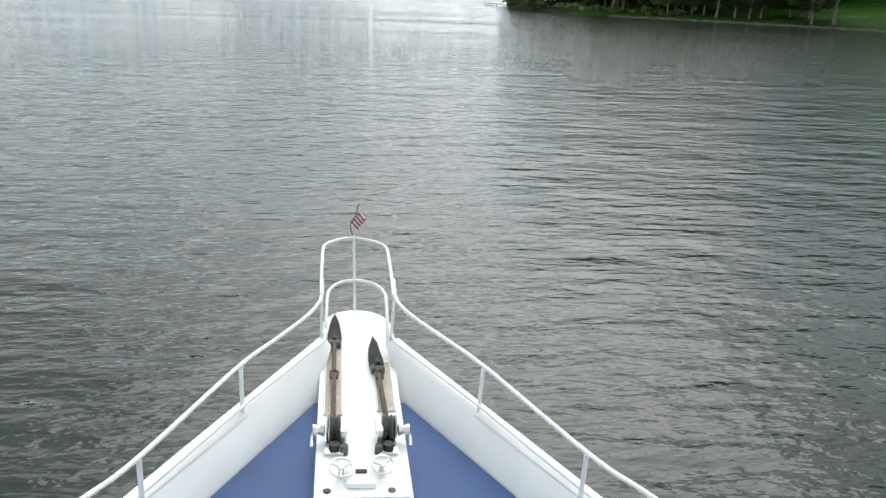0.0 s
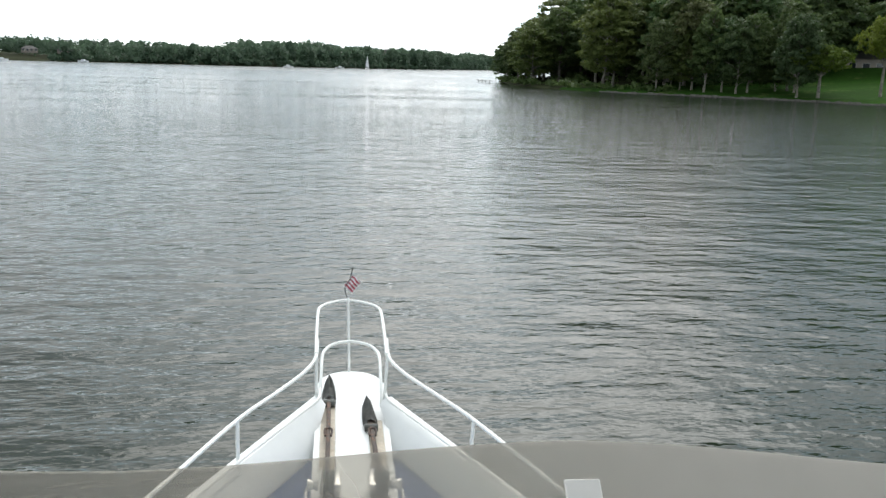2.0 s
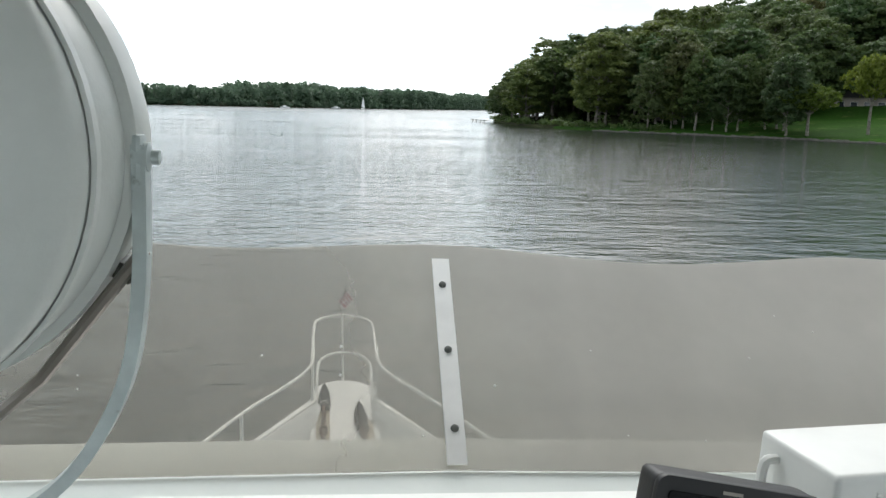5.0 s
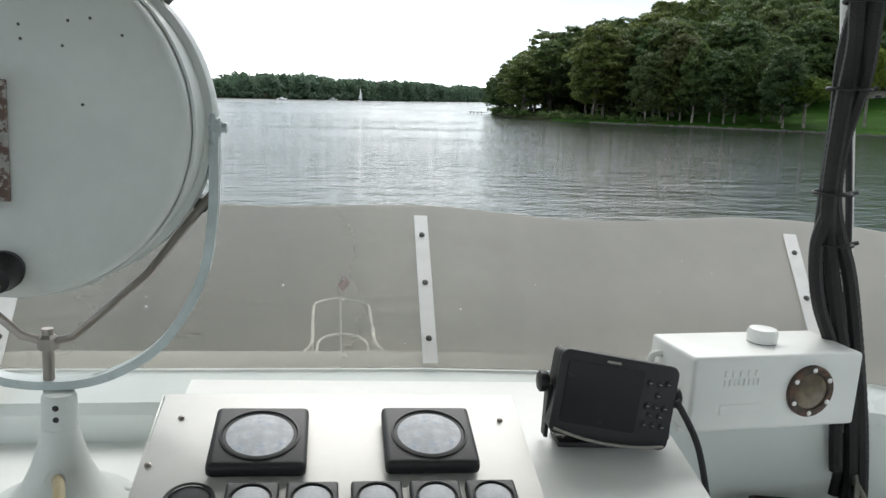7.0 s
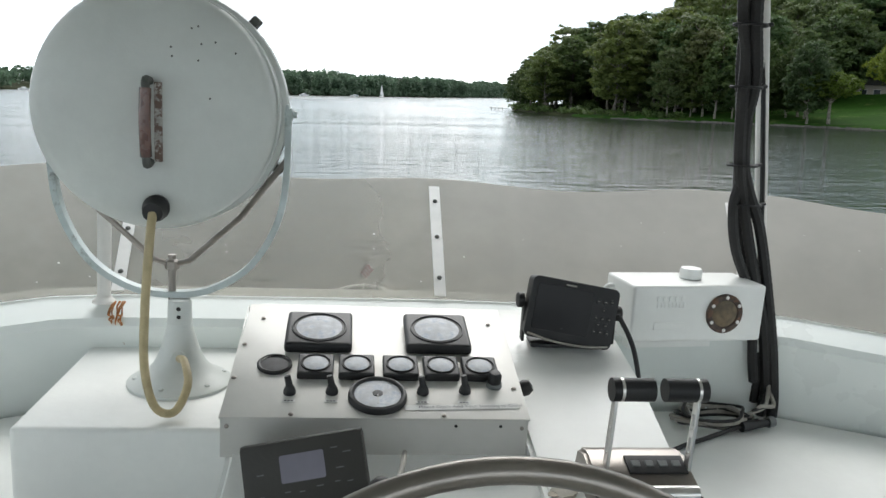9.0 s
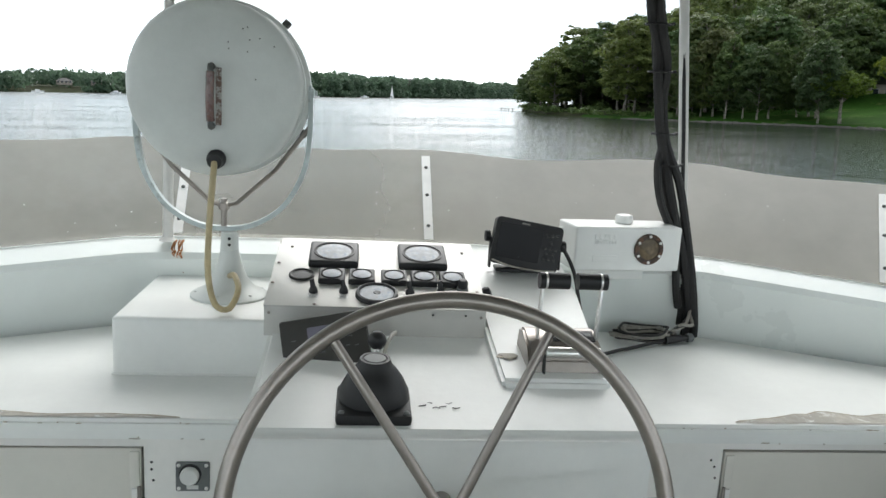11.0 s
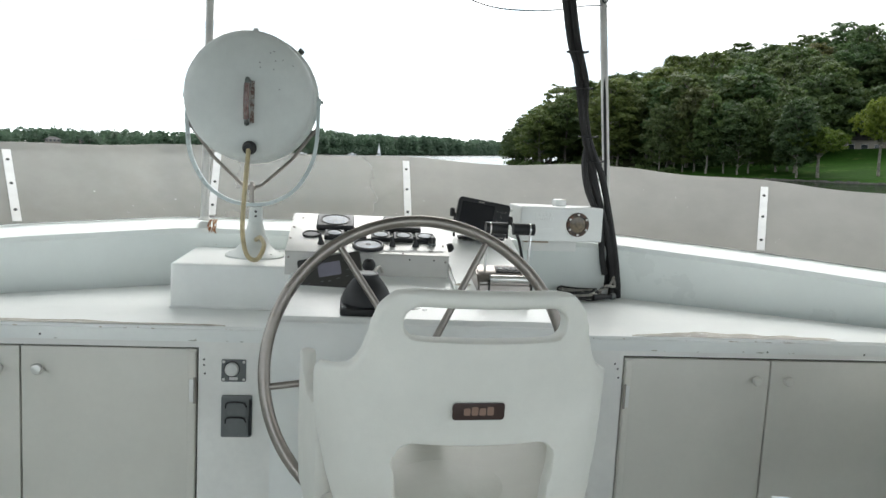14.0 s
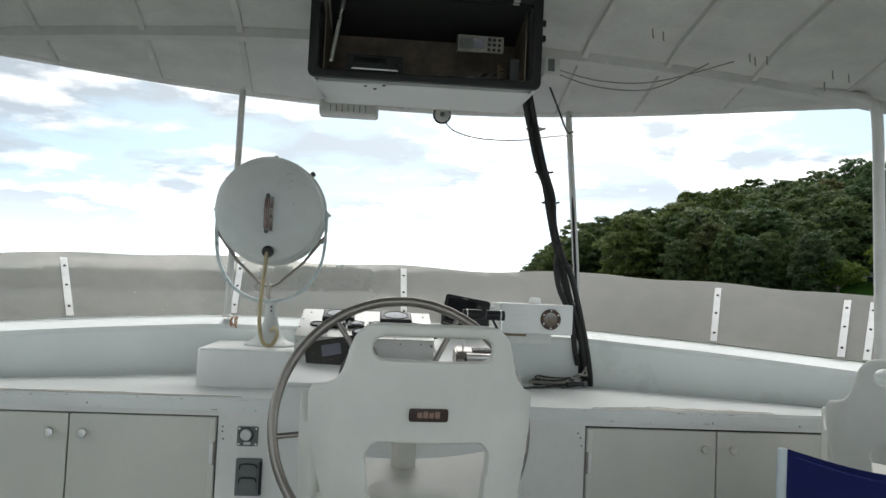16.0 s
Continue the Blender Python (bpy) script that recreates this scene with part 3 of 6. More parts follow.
OAK = "broad dark green leafy tree on the wooded shore"
kinds = [tree_kind("tree", 11 + i, h, w, t, 8400, 0.36, leaves, OAK) for i, (h, w, t) in enumerate(((19, 5.0, 2.4), (21, 4.6, 3.4), (17, 5.2, 1.8), (20, 4.2, 4.0), (15, 4.8, 1.4)))]
heights = dict(zip(kinds, (19, 21, 17, 20, 15)))
willow = tree_kind("willow_tree", 40, 11.0, 3.6, 5.6, 4200, 0.30, willow_leaves, "small yellow-green willow tree on the lawn by the water")
BROW = [(10.5, 0.5), (11.3, 1.2), (12.4, 2.3), (13.4, 3.2), (14.6, 4.3), (16.5, 5.2), (18, 5.8), (20.5, 6.2), (23, 6.7), (25.4, 7.3), (30, 7.6), (32.4, 8.3), (40, 8.8)]


def brow_at(azimuth):
    """How many degrees the wood's brow stands over the lake, by its bearing from the boat."""
    return float(np.interp(azimuth, [a for a, _ in BROW], [e for _, e in BROW]))


rng = random.Random(7)
spots = []
for attempt in range(9000):
    u, s = rng.uniform(0.0, 0.86), rng.uniform(1.5, 105)
    if u > 0.45 and s < 44:
        continue
    if u > 0.405 and (s < 13 or (s < 34 and rng.random() < 0.35)):
        continue
    if 0.30 < u and s < 3.5:
        continue
    p = shore_at(u) + INLAND * s
    if any((p - q).length < (4.6 if s < 45 else 5.8) for q, _, _ in spots):
        continue
    spots.append((p, u, s))
    if len(spots) >= 250:
        break
for p, u, s in spots:
    k = rng.choice(kinds if (u < 0.34 or s > 30) else [kinds[1], kinds[3], kinds[0]])
    # the wood grows lower towards the headland's tip and follows the slope's even brow
    brow = math.hypot(p.x, p.y) * math.tan(radians(brow_at(math.degrees(math.atan2(p.x, p.y))))) + 1.4
    f = max(0.30, min(rng.uniform(0.92, 1.12), (brow * rng.uniform(0.90, 1.04) - land_height(u, s)) / heights[k])) * (0.92 if s < 20 else 1.0)
    wide = max(f, 0.6) * rng.uniform(1.2, 1.5)
    t = copy_thing(k, pose(p.x, p.y, land_height(u, s) - 0.1, rng.uniform(-3, 3), rng.uniform(-3, 3), rng.uniform(0, 360)))
    t.scale = (wide, wide, f)
    tagged(t, group="trees on the headland")
# a row of tall trunks at the lawn's edge
for i in range(13):
    u, s = 0.405 + 0.0054 * i + rng.uniform(-0.002, 0.002), rng.uniform(2.2, 13)
    p = shore_at(u) + INLAND * s
    f = rng.uniform(0.58, 0.88)
    t = copy_thing(kinds[(3, 1, 0, 1, 4)[i % 5]], pose(p.x, p.y, land_height(u, s) - 0.1, rng.uniform(-3, 3), rng.uniform(-3, 3), rng.uniform(0, 360)))
    t.scale = (f * 1.05, f * 1.05, f)
    tagged(t, "leafy tree with a pale bare trunk on the lawn", group="trees on the lawn")
for (x, y), f, g in (((84.5, 131.5), 1.05, 0.80), ((93.5, 127.5), 0.95, 1.25)):
    t = copy_thing(willow, pose(x, y, WATER + 0.75, 0, 0, rng.uniform(0, 360)))
    t.scale = (f, f, g)
for k in (*kinds, willow):
    for o in (*k.children_recursive, k):
        bpy.data.objects.remove(o)

# undergrowth along the bank
_r = np.random.default_rng(5)
_c = []
for i in range(150):
    u = 0.10 + 0.32 * i / 150
    p = shore_at(u) + INLAND * _r.uniform(0.5, 5)
    _c.append((p.x, p.y, WATER + 0.9 + _r.uniform(-0.3, 0.5), _r.uniform(0.5, 1.3)))
for i in range(130):
    u, s = _r.uniform(0.30, 0.56), _r.uniform(12, 40)
    p = shore_at(u) + INLAND * s
    if u > 0.45 and s < 36:
        continue
    _c.append((p.x, p.y, land_height(u, s) + _r.uniform(0.3, 1.6), _r.uniform(0.9, 2.2)))
_m = leaf_cards(9000, _c, 0.38, _r)
_m.name = "undergrowth"
_m.materials.append(leaves)
tagged(new("undergrowth", _m), "low green bushes along the wooded bank", "bushes", kind="stuff")

# the far shore: low wooded hills
FAR = [(-900, 330), (-520, 410), (-330, 455), (-190, 490), (-142, 535), (-74, 556), (2, 626), (70, 730), (130, 850), (184, 975), (330, 1150), (600, 1250)]


def far_at(u):
    lengths = [math.dist(a, b) for a, b in zip(FAR, FAR[1:])]
    s = u * sum(lengths)
    for i, (a, b) in enumerate(zip(FAR, FAR[1:])):
        if s <= lengths[i] or i == len(lengths) - 1:
            f = min(s / lengths[i], 1)
            return Vector((a[0] + (b[0] - a[0]) * f, a[1] + (b[1] - a[1]) * f))
        s -= lengths[i]


def far_height(u, s):
    return WATER + min(s / 8, 1) * 0.8 + (0.020 + 0.012 * noise.noise((u * 9, 2.0, 0))) * s


structure("far_ground", loft([[(p.x - 0.25 * s, p.y + s, far_height(i / 60, max(s, 0)) - (1 if s < 0 else 0)) for s in (-4, 0, 8, 30, 70, 140, 240)] for i in range(61) for p in (far_at(i / 60),)]), forest_floor,
          "low wooded hills across the lake", "ground", afloat=False)
_r = np.random.default_rng(9)
_c = []
for i in range(3000):
    u, s = _r.uniform(0, 1), 2 + 150 * _r.random() ** 1.5
    if 0.383 < u < 0.402 and s < 40:
        continue
    p = far_at(u)
    g = far_height(u, s)
    k = (1.0 + 0.30 * noise.noise((u * 26, s * 0.02, 1))) * (0.75 if u < 0.47 else 1.0)
    hh = _r.uniform(11.5, 16.5) * k
    x, y = p.x - 0.25 * s + _r.uniform(-4, 4), p.y + s
    _c += [(x, y, g + hh * 0.30, 5.0 * k), (x + _r.uniform(-2, 2), y, g + hh * 0.62, 4.6 * k), (x, y, g + hh * 0.86, 3.4 * k)]
for i in range(1500):
    u, s = _r.uniform(0, 1), _r.uniform(-0.5, 6)
    if 0.383 < u < 0.402:
        continue
    p = far_at(u)
    _c.append((p.x - 0.25 * s, p.y + s, WATER + 1.2 + _r.uniform(-0.6, 1.5), _r.uniform(2.2, 3.6)))
# no haze in the air here; the far leaves' own colour carries it
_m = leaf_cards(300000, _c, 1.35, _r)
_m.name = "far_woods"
_m.materials.append(far_leaves_hazed)
tagged(new("far_woods", _m), "green woods on the far side of the lake, leaf colours paled for haze", "woods", kind="stuff")


def lake_house(at, w, d, h, roof, label, windows):
    """A house far off: walls, hipped roof, windows."""
    ob = thing("house", label, "house", at=at, afloat=False)
    part("wall", box((w, d, h), (0, 0, h / 2)), house_wall, ob)
    r = bmesh.new()
    lo = [r.verts.new(p) for p in ((-w / 2 - 0.6, -d / 2 - 0.6, h), (w / 2 + 0.6, -d / 2 - 0.6, h), (w / 2 + 0.6, d / 2 + 0.6, h), (-w / 2 - 0.6, d / 2 + 0.6, h))]
    a, b = r.verts.new((-w / 2 + d / 2, 0, h + roof)), r.verts.new((w / 2 - d / 2, 0, h + roof))
    for f in ((lo[0], lo[1], b, a), (lo[2], lo[3], a, b), (lo[1], lo[2], b), (lo[3], lo[0], a), lo[::-1]):
        r.faces.new(f)
    part("roof", r, house_roof, ob)
    for i in range(windows):
        x = -w / 2 + w * (i + 0.5) / windows
        win = part("window", box((1.5, 0.12, 1.4), (x, -d / 2, 1.8)), dock_wood, ob)
        part("pane", box((1.3, 0.06, 1.2), (x, -d / 2 - 0.06, 1.8)), window_dark, win)
    return ob


lake_house(pose(117, 163, 2.2, 0, 0, -38), 16, 8, 3.4, 2.6, "low stone house with a dark roof behind the lawn", 6)
lake_house(pose(-185, 520, WATER + 4.5, 0, 0, 20), 9, 6, 2.4, 1.8, "pale house on the far shore among trees", 4)
lake_house(pose(-166, 524, WATER + 4.5, 0, 0, 20), 8, 5, 2.4, 1.6, "small pale house on the far shore", 3)
lake_house(pose(45, 735, WATER + 12, 0, 0, 20), 12, 6, 3, 2.0, "pale house half hidden in the far woods", 4)

dock = thing("dock", "grey wooden dock with white posts at the headland's tip", "dock", at=pose(41.2, 222, WATER, 0, 0, 100), afloat=False)
for i in range(12):
    part("plank", box((0.95, 1.6, 0.14), (-6 + i, 0, 0.55), 0.02, segments=1), dock_wood, dock)
for x in (-6, -3, 0, 3):
    part("post", rod((x, 0.8, -1.5), (x, 0.8, 0.85), 0.12, seg=8), dock_wood, dock)

sailboat = thing("sailboat", "small white sailboat far out on the lake", "sailboat", at=pose(24, 640, WATER, 0, 0, 60), afloat=False)
part("hull", loft([[(x, -0.9 * k, 0.7), (x, -0.5 * k, -0.1), (x, 0.5 * k, -0.1), (x, 0.9 * k, 0.7)] for x, k in ((-3, 0.7), (-1, 1), (1.5, 0.8), (3.4, 0.05))]), sail_cloth, sailboat)
part("mast", rod((0.3, 0, 0.6), (0.3, 0, 9.6), 0.06, seg=6), bright_steel, sailboat)
part("mainsail", loft([[(0.2, 0, z), (-3.0 * (1 - (z - 1.4) / 8.4) * 0.6, 0.35 * (1 - (z - 1.4) / 8.4), z), (-3.0 * (1 - (z - 1.4) / 8.4), 0, z)] for z in (1.4, 3.5, 5.6, 7.7, 9.3)]), sail_cloth, sailboat)
part("jib", loft([[(0.4 + 2.6 * (1 - f), 0, 0.9 + 7.4 * f), (0.5 + 0.2 * (1 - f), 0.25 * (1 - f), 0.9 + 7.4 * f)] for f in (0, 0.33, 0.66, 0.97)]), sail_cloth, sailboat)


def motorboat(at, label):
    ob = thing("motorboat", label, "boat", at=at, afloat=False, group="boats on the far water")
    part("hull", loft([[(x, -1.1 * k, 0.9), (x, -0.7 * k, -0.1), (x, 0.7 * k, -0.1), (x, 1.1 * k, 0.9)] for x, k in ((-3, 0.95), (-1, 1), (1.5, 0.8), (3.4, 0.05))]), sail_cloth, ob)
    part("cabin", box((2.2, 1.6, 0.9), (-0.2, 0, 1.2), 0.15), sail_cloth, ob)
    part("windscreen", box((0.1, 1.5, 0.5), (0.95, 0, 1.4), 0.02, turn=(0, -25, 0)), window_dark, ob)


for x, y, a in ((-32, 545, 20), (2, 600, 160), (-182, 470, 40), (-205, 466, 10), (-150, 505, 170)):
    motorboat(pose(x, y, WATER, 0, 0, a), "small white motorboat far out on the lake")

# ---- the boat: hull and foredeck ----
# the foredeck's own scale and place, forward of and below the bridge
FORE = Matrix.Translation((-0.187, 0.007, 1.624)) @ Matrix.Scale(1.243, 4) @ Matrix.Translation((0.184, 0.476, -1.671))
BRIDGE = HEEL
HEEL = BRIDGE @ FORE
# sheer line of the bow: y, half breadth
SHEER = [(4.62, 0.0), (4.45, 0.10), (4.07, 0.215), (3.2, 0.615), (2.5, 0.965), (1.6, 1.36), (0.6, 1.66), (-1.0, 1.86), (-3.5, 1.95), (-7.0, 1.9)]
CAP = -0.50


def half(y):
    for (y0, x0), (y1, x1) in zip(SHEER, SHEER[1:]):
        if y1 <= y <= y0:
            return x0 + (x1 - x0) * (y0 - y) / (y0 - y1)
    return SHEER[-1][1]


_rows = []
for y, x in SHEER:
    rake = max(0.0, y) * 0.10
    top = CAP if y < 4.0 else -0.77
    _rows.append([(x, y, top), (x * 0.93, y - rake * 0.5, CAP - 0.5), (x * 0.80, y - rake * 2.0, -2.0), (x * 0.62, y - rake * 3.2, -3.4)])
_h = loft(_rows)
loft([[(-a, b, c) for a, b, c in row] for row in _rows], _h)
bmesh.ops.remove_doubles(_h, verts=_h.verts[:], dist=0.001)
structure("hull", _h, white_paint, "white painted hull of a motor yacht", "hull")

BLUE = [(3.66, 0.262), (2.75, 0.737), (1.9, 1.13), (0.8, 1.42)]
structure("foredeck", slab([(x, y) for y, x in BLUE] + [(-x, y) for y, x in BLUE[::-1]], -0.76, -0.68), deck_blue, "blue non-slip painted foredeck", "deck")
for side, name in ((1, "bulwark_starboard"), (-1, "bulwark_port")):
    rows = []
    for (y, x), (yc, xc) in zip([(3.72, 0.236)] + BLUE, ((4.14, 0.225), (4.03, 0.275), (2.90, 0.825), (2.04, 1.235), (0.85, 1.66))):
        rows.append([(side * x, y, -0.74), (side * (x + 0.01), y + 0.01, -0.675), (side * (xc - 0.05), yc - 0.04, CAP - 0.02), (side * (xc - 0.02), yc - 0.01, CAP + 0.012), (side * (xc + 0.03), yc + 0.02, CAP + 0.012), (side * (xc + 0.04), yc + 0.03, CAP - 0.05)])
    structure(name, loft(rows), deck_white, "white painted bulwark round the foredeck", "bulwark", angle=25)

# side decks that run aft from the foredeck round the cabin
_aft = [(half(y) * 0.975, y) for y in (0.79, 0.2, -0.6, -2.0, -3.5, -5.2, -6.9)]
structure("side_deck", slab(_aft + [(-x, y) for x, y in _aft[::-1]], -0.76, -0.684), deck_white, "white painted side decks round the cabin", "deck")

# anchor platform
_end = [(0.235, 4.62)] + [(0.235 * math.cos(a), 4.62 + 0.24 * math.sin(a)) for a in [math.pi * i / 14 for i in range(1, 14)]] + [(-0.235, 4.62)]
_pf = slab([(-0.24, 2.62), (0.225, 2.62), (0.225, 3.6)] + _end + [(-0.24, 3.6)], -0.74, -0.59)
bmesh.ops.bevel(_pf, geom=[e for e in _pf.edges if e.calc_length() > 0 and abs(e.verts[0].co.z + 0.59) < 1e-4 and abs(e.verts[1].co.z + 0.59) < 1e-4], offset=0.012, segments=2, affect="EDGES")
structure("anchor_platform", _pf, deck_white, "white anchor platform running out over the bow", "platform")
for x, y0, y1 in ((-0.158, 3.36, 4.3), (0.14, 3.4, 4.0)):
    tr = thing("anchor_trough", "stained shallow trough beside an anchor shank", "trough", at=pose(x, (y0 + y1) / 2, -0.586), group="anchor troughs")
    part("tray", plate([round_rect(-0.05, -(y1 - y0) / 2, 0.05, (y1 - y0) / 2, 0.02)], 0.004, m=pose(0, 0, 0, 90, 0, 0)), stained_trough, tr)
    part("rim", tube([(0.05, -(y1 - y0) / 2, 0.004), (0.05, (y1 - y0) / 2, 0.004)], 0.005, 6), deck_white, tr)
    part("rim", tube([(-0.05, -(y1 - y0) / 2, 0.004), (-0.05, (y1 - y0) / 2, 0.004)], 0.005, 6), deck_white, tr)


def anchor(at, iron, fluke_y, tail, label):
    ob = thing("anchor", label, "anchor", at=at, group="anchors on the bow")
    part("shank", box((0.026, fluke_y - tail, 0.03), (0, (fluke_y + tail) / 2, 0.035), 0.006), iron, ob)
    f = loft([[(-w, y, 0.02), (-w * 0.6, y, 0.055 + k), (0, y, 0.07 + k), (w * 0.6, y, 0.055 + k), (w, y, 0.02)] for y, w, k in ((fluke_y - 0.02, 0.048, 0.0), (fluke_y + 0.12, 0.046, 0.012), (fluke_y + 0.27, 0.034, 0.008), (fluke_y + 0.36, 0.012, -0.005))])
    bmesh.ops.solidify(f, geom=f.faces[:], thickness=0.012)
    part("fluke", f, grey_iron, ob, "dark weathered fluke")
    part("shackle", tube(smooth_line([(-0.018, tail + 0.55, 0.04), (-0.02, tail + 0.62, 0.05), (0.02, tail + 0.62, 0.05), (0.018, tail + 0.55, 0.04)], 4), 0.007, 8), iron, ob)
    part("roller", rod((-0.04, fluke_y - 0.06, 0.03), (0.04, fluke_y - 0.06, 0.03), 0.025, seg=16), grey_iron, ob)


anchor(pose(-0.155, 3.05, -0.59), rusty_iron, 1.22, 0.12, "rusty anchor lying in the roller of the bow platform")
anchor(pose(0.138, 3.05, -0.59, 0, 0, 2), rusty_iron, 0.86, 0.12, "grey weathered anchor in the roller of the bow platform")


def windlass(at, side):
    ob = thing("windlass", "chromed anchor windlass with a chain wheel", "windlass", at=at, group="windlasses")
    part("base", box((0.10, 0.26, 0.02), (0, 0, 0.01), 0.006), bright_steel, ob)
    part("housing", box((0.04, 0.14, 0.10), (-side * 0.045, 0.0, 0.06), 0.016), bright_steel, ob)
    part("chain_wheel", lathe([(0.012, -0.028), (0.06, -0.028), (0.066, -0.018), (0.045, 0), (0.066, 0.018), (0.06, 0.028), (0.012, 0.028)], pose(0, 0.02, 0.075, 0, 90, 0), 20), grey_iron, ob, "dark chain wheel")
    part("brake_wheel", lathe([(0, 0.03), (0.06, 0.032), (0.068, 0.038), (0.06, 0.045), (0, 0.044)], pose(0, 0.02, 0.075, 0, side * 90, 0), 24), bright_steel, ob)
    part("capstan", lathe([(0.02, 0.05), (0.034, 0.055), (0.022, 0.08), (0.032, 0.105), (0.03, 0.112), (0, 0.112)], pose(0, 0.0, 0.07, 0, side * 90, 0), 20), bright_steel, ob)
    part("crank", tube(smooth_line([(side * 0.10, 0, 0.07), (side * 0.115, -0.03, 0.05), (side * 0.115, -0.09, 0.03)], 4), 0.008, 8), bright_steel, ob)
    part("motor", rod((0, -0.10, 0.0), (0, -0.10, 0.055), 0.028, seg=16), black_plastic, ob)
    part("motor", rod((-side * 0.05, -0.11, 0.0), (-side * 0.05, -0.11, 0.05), 0.02, seg=14), grey_iron, ob)


windlass(pose(-0.148, 3.1, -0.59), -1)
windlass(pose(0.126, 3.1, -0.59), 1)


def handwheel(at):
    ob = thing("handwheel", "small three-spoked steel handwheel on the anchor platform", "handwheel", at=at, group="handwheels")
    part("rim", tube([(0.055 * math.cos(a), 0.055 * math.sin(a), 0.045) for a in np.linspace(0, 6.2832, 28, endpoint=False)], 0.006, 8, closed=True), bright_steel, ob)
    for k in range(3):
        a = 0.5 + k * 2.0944
        part("spoke", rod((0, 0, 0.04), (0.054 * math.cos(a), 0.054 * math.sin(a), 0.045), 0.006, 0.005, 8), bright_steel, ob)
    part("hub", lathe([(0.016, 0), (0.016, 0.035), (0.012, 0.05), (0, 0.052)], seg=14), bright_steel, ob)


handwheel(pose(-0.115, 2.80, -0.575, 18, 0, 0))
handwheel(pose(0.082, 2.82, -0.575, 18, 0, 20))
hatch = thing("control_box", "small white raised box with a dark control plate", "box", at=pose(-0.018, 2.78, -0.59))
part("lid", box((0.14, 0.17, 0.03), (0, 0, 0.015), 0.01), deck_white, hatch)
part("plate", box((0.055, 0.03, 0.006), (0, 0.01, 0.033), 0.002), dark_gap, hatch)
for x in (-0.18, 0.125):
    fl = thing("deck_filler", "round dark filler cap set in the platform", "cap", at=pose(x, 2.68, -0.59), group="filler caps")
    part("cap", lathe([(0.019, 0), (0.019, 0.004), (0.015, 0.006), (0, 0.006)], seg=20), grey_iron if x > 0 else black_plastic, fl)

# bow rails
RAIL_R = 0.0115
bow = thing("bow_rail", "white tubular steel pulpit and side rails round the bow", "railing", at=pose(0, 4.0, -0.59))
O = Vector((0, 4.0, -0.59))


def bow_tube(points, r=RAIL_R, steps=6, seg=10):
    return tube(smooth_line([Vector(p) - O for p in points], steps), r, seg)


hoop = [(-0.245, 4.05, -0.15), (-0.25, 4.45, -0.13), (-0.25, 4.80, -0.12), (-0.235, 4.93, -0.12), (-0.17, 5.03, -0.12), (-0.03, 5.11, -0.12)]
part("top_hoop", bow_tube(hoop + [(-x - 0.045, y, z) for x, y, z in hoop[::-1][1:]]), white_paint, bow)
low = [(-0.215, 4.22, -0.59), (-0.213, 4.38, -0.45), (-0.21, 4.56, -0.37), (-0.19, 4.68, -0.36), (-0.13, 4.80, -0.36), (-0.015, 4.86, -0.36)]
part("lower_hoop", bow_tube(low + [(-x - 0.02, y, z) for x, y, z in low[::-1][1:]]), white_paint, bow)
part("centre_post", bow_tube([(-0.01, 4.83, -0.60), (-0.02, 4.98, -0.36), (-0.03, 5.11, -0.10)], 0.010), white_paint, bow)
for side in (1, -1):
    e = -0.03 if side > 0 else 0.0
    part("side_rail", bow_tube([(side * 0.245 + e, 4.30, -0.14), (side * 0.245 + e, 4.02, -0.16), (side * 0.31 + e / 2, 3.84, -0.19), (side * 0.46, 3.58, -0.215), (side * 0.640, 3.24, -0.225), (side * 0.93, 2.32, -0.17), (side * 1.07, 1.96, -0.13), (side * 1.36, 1.2, -0.05)], steps=8), white_paint, bow)
    part("lower_rail", bow_tube([(side * 0.215, 4.24, -0.47), (side * 0.225, 4.05, -0.46), (side * 0.32, 3.84, -0.455), (side * 0.615, 3.24, -0.45), (side * 0.95, 2.50, -0.44), (side * 1.37, 1.6, -0.42)], 0.010, 8), white_paint, bow)
    part("post", bow_tube([(side * 0.235 + e, 4.16, -0.59), (side * 0.245 + e, 4.14, -0.15)], 0.011, 2), white_paint, bow)
    for x, y, z in ((0.635, 3.25, -0.225), (0.925, 2.34, -0.17)):
        part("post", bow_tube([(side * (x - 0.01), y - 0.01, -0.62), (side * x, y, z)], 0.011, 2), white_paint, bow)

# flag on a short staff at the pulpit
flag = thing("flag", "small striped flag on a black staff at the pulpit", "flag", at=pose(-0.03, 5.12, -0.12))
part("staff", tube(smooth_line([(0, 0, 0), (-0.028, 0, 0.09), (0.005, 0, 0.16), (0.028, 0, 0.265)], 4), 0.0035, 6), black_plastic, flag)


def flag_point(a, b):
    """a along the fly, b down the hoist; the cloth droops and folds."""
    return Vector((0.030 + 0.062 * a - 0.070 * b + 0.004 * math.sin(a * 6), 0.012 * math.sin(a * 7 + b * 2), 0.200 - 0.095 * b - 0.058 * a + 0.008 * math.sin(a * 3)))


for i in range(9):
    rows = [[flag_point(k / 10, j) for k in range(11)] for j in (i / 9, (i + 1) / 9)]
    part("stripe", loft(rows), flag_white if i % 2 == 0 else flag_red, flag)

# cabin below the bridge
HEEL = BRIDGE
structure("cabin", slab([(-1.75, -6.8), (1.75, -6.8), (1.75, 0.2), (1.4, 1.1), (-1.4, 1.1), (-1.75, 0.2)], -1.35, -0.10), white_paint, "white cabin below the flying bridge", "cabin")

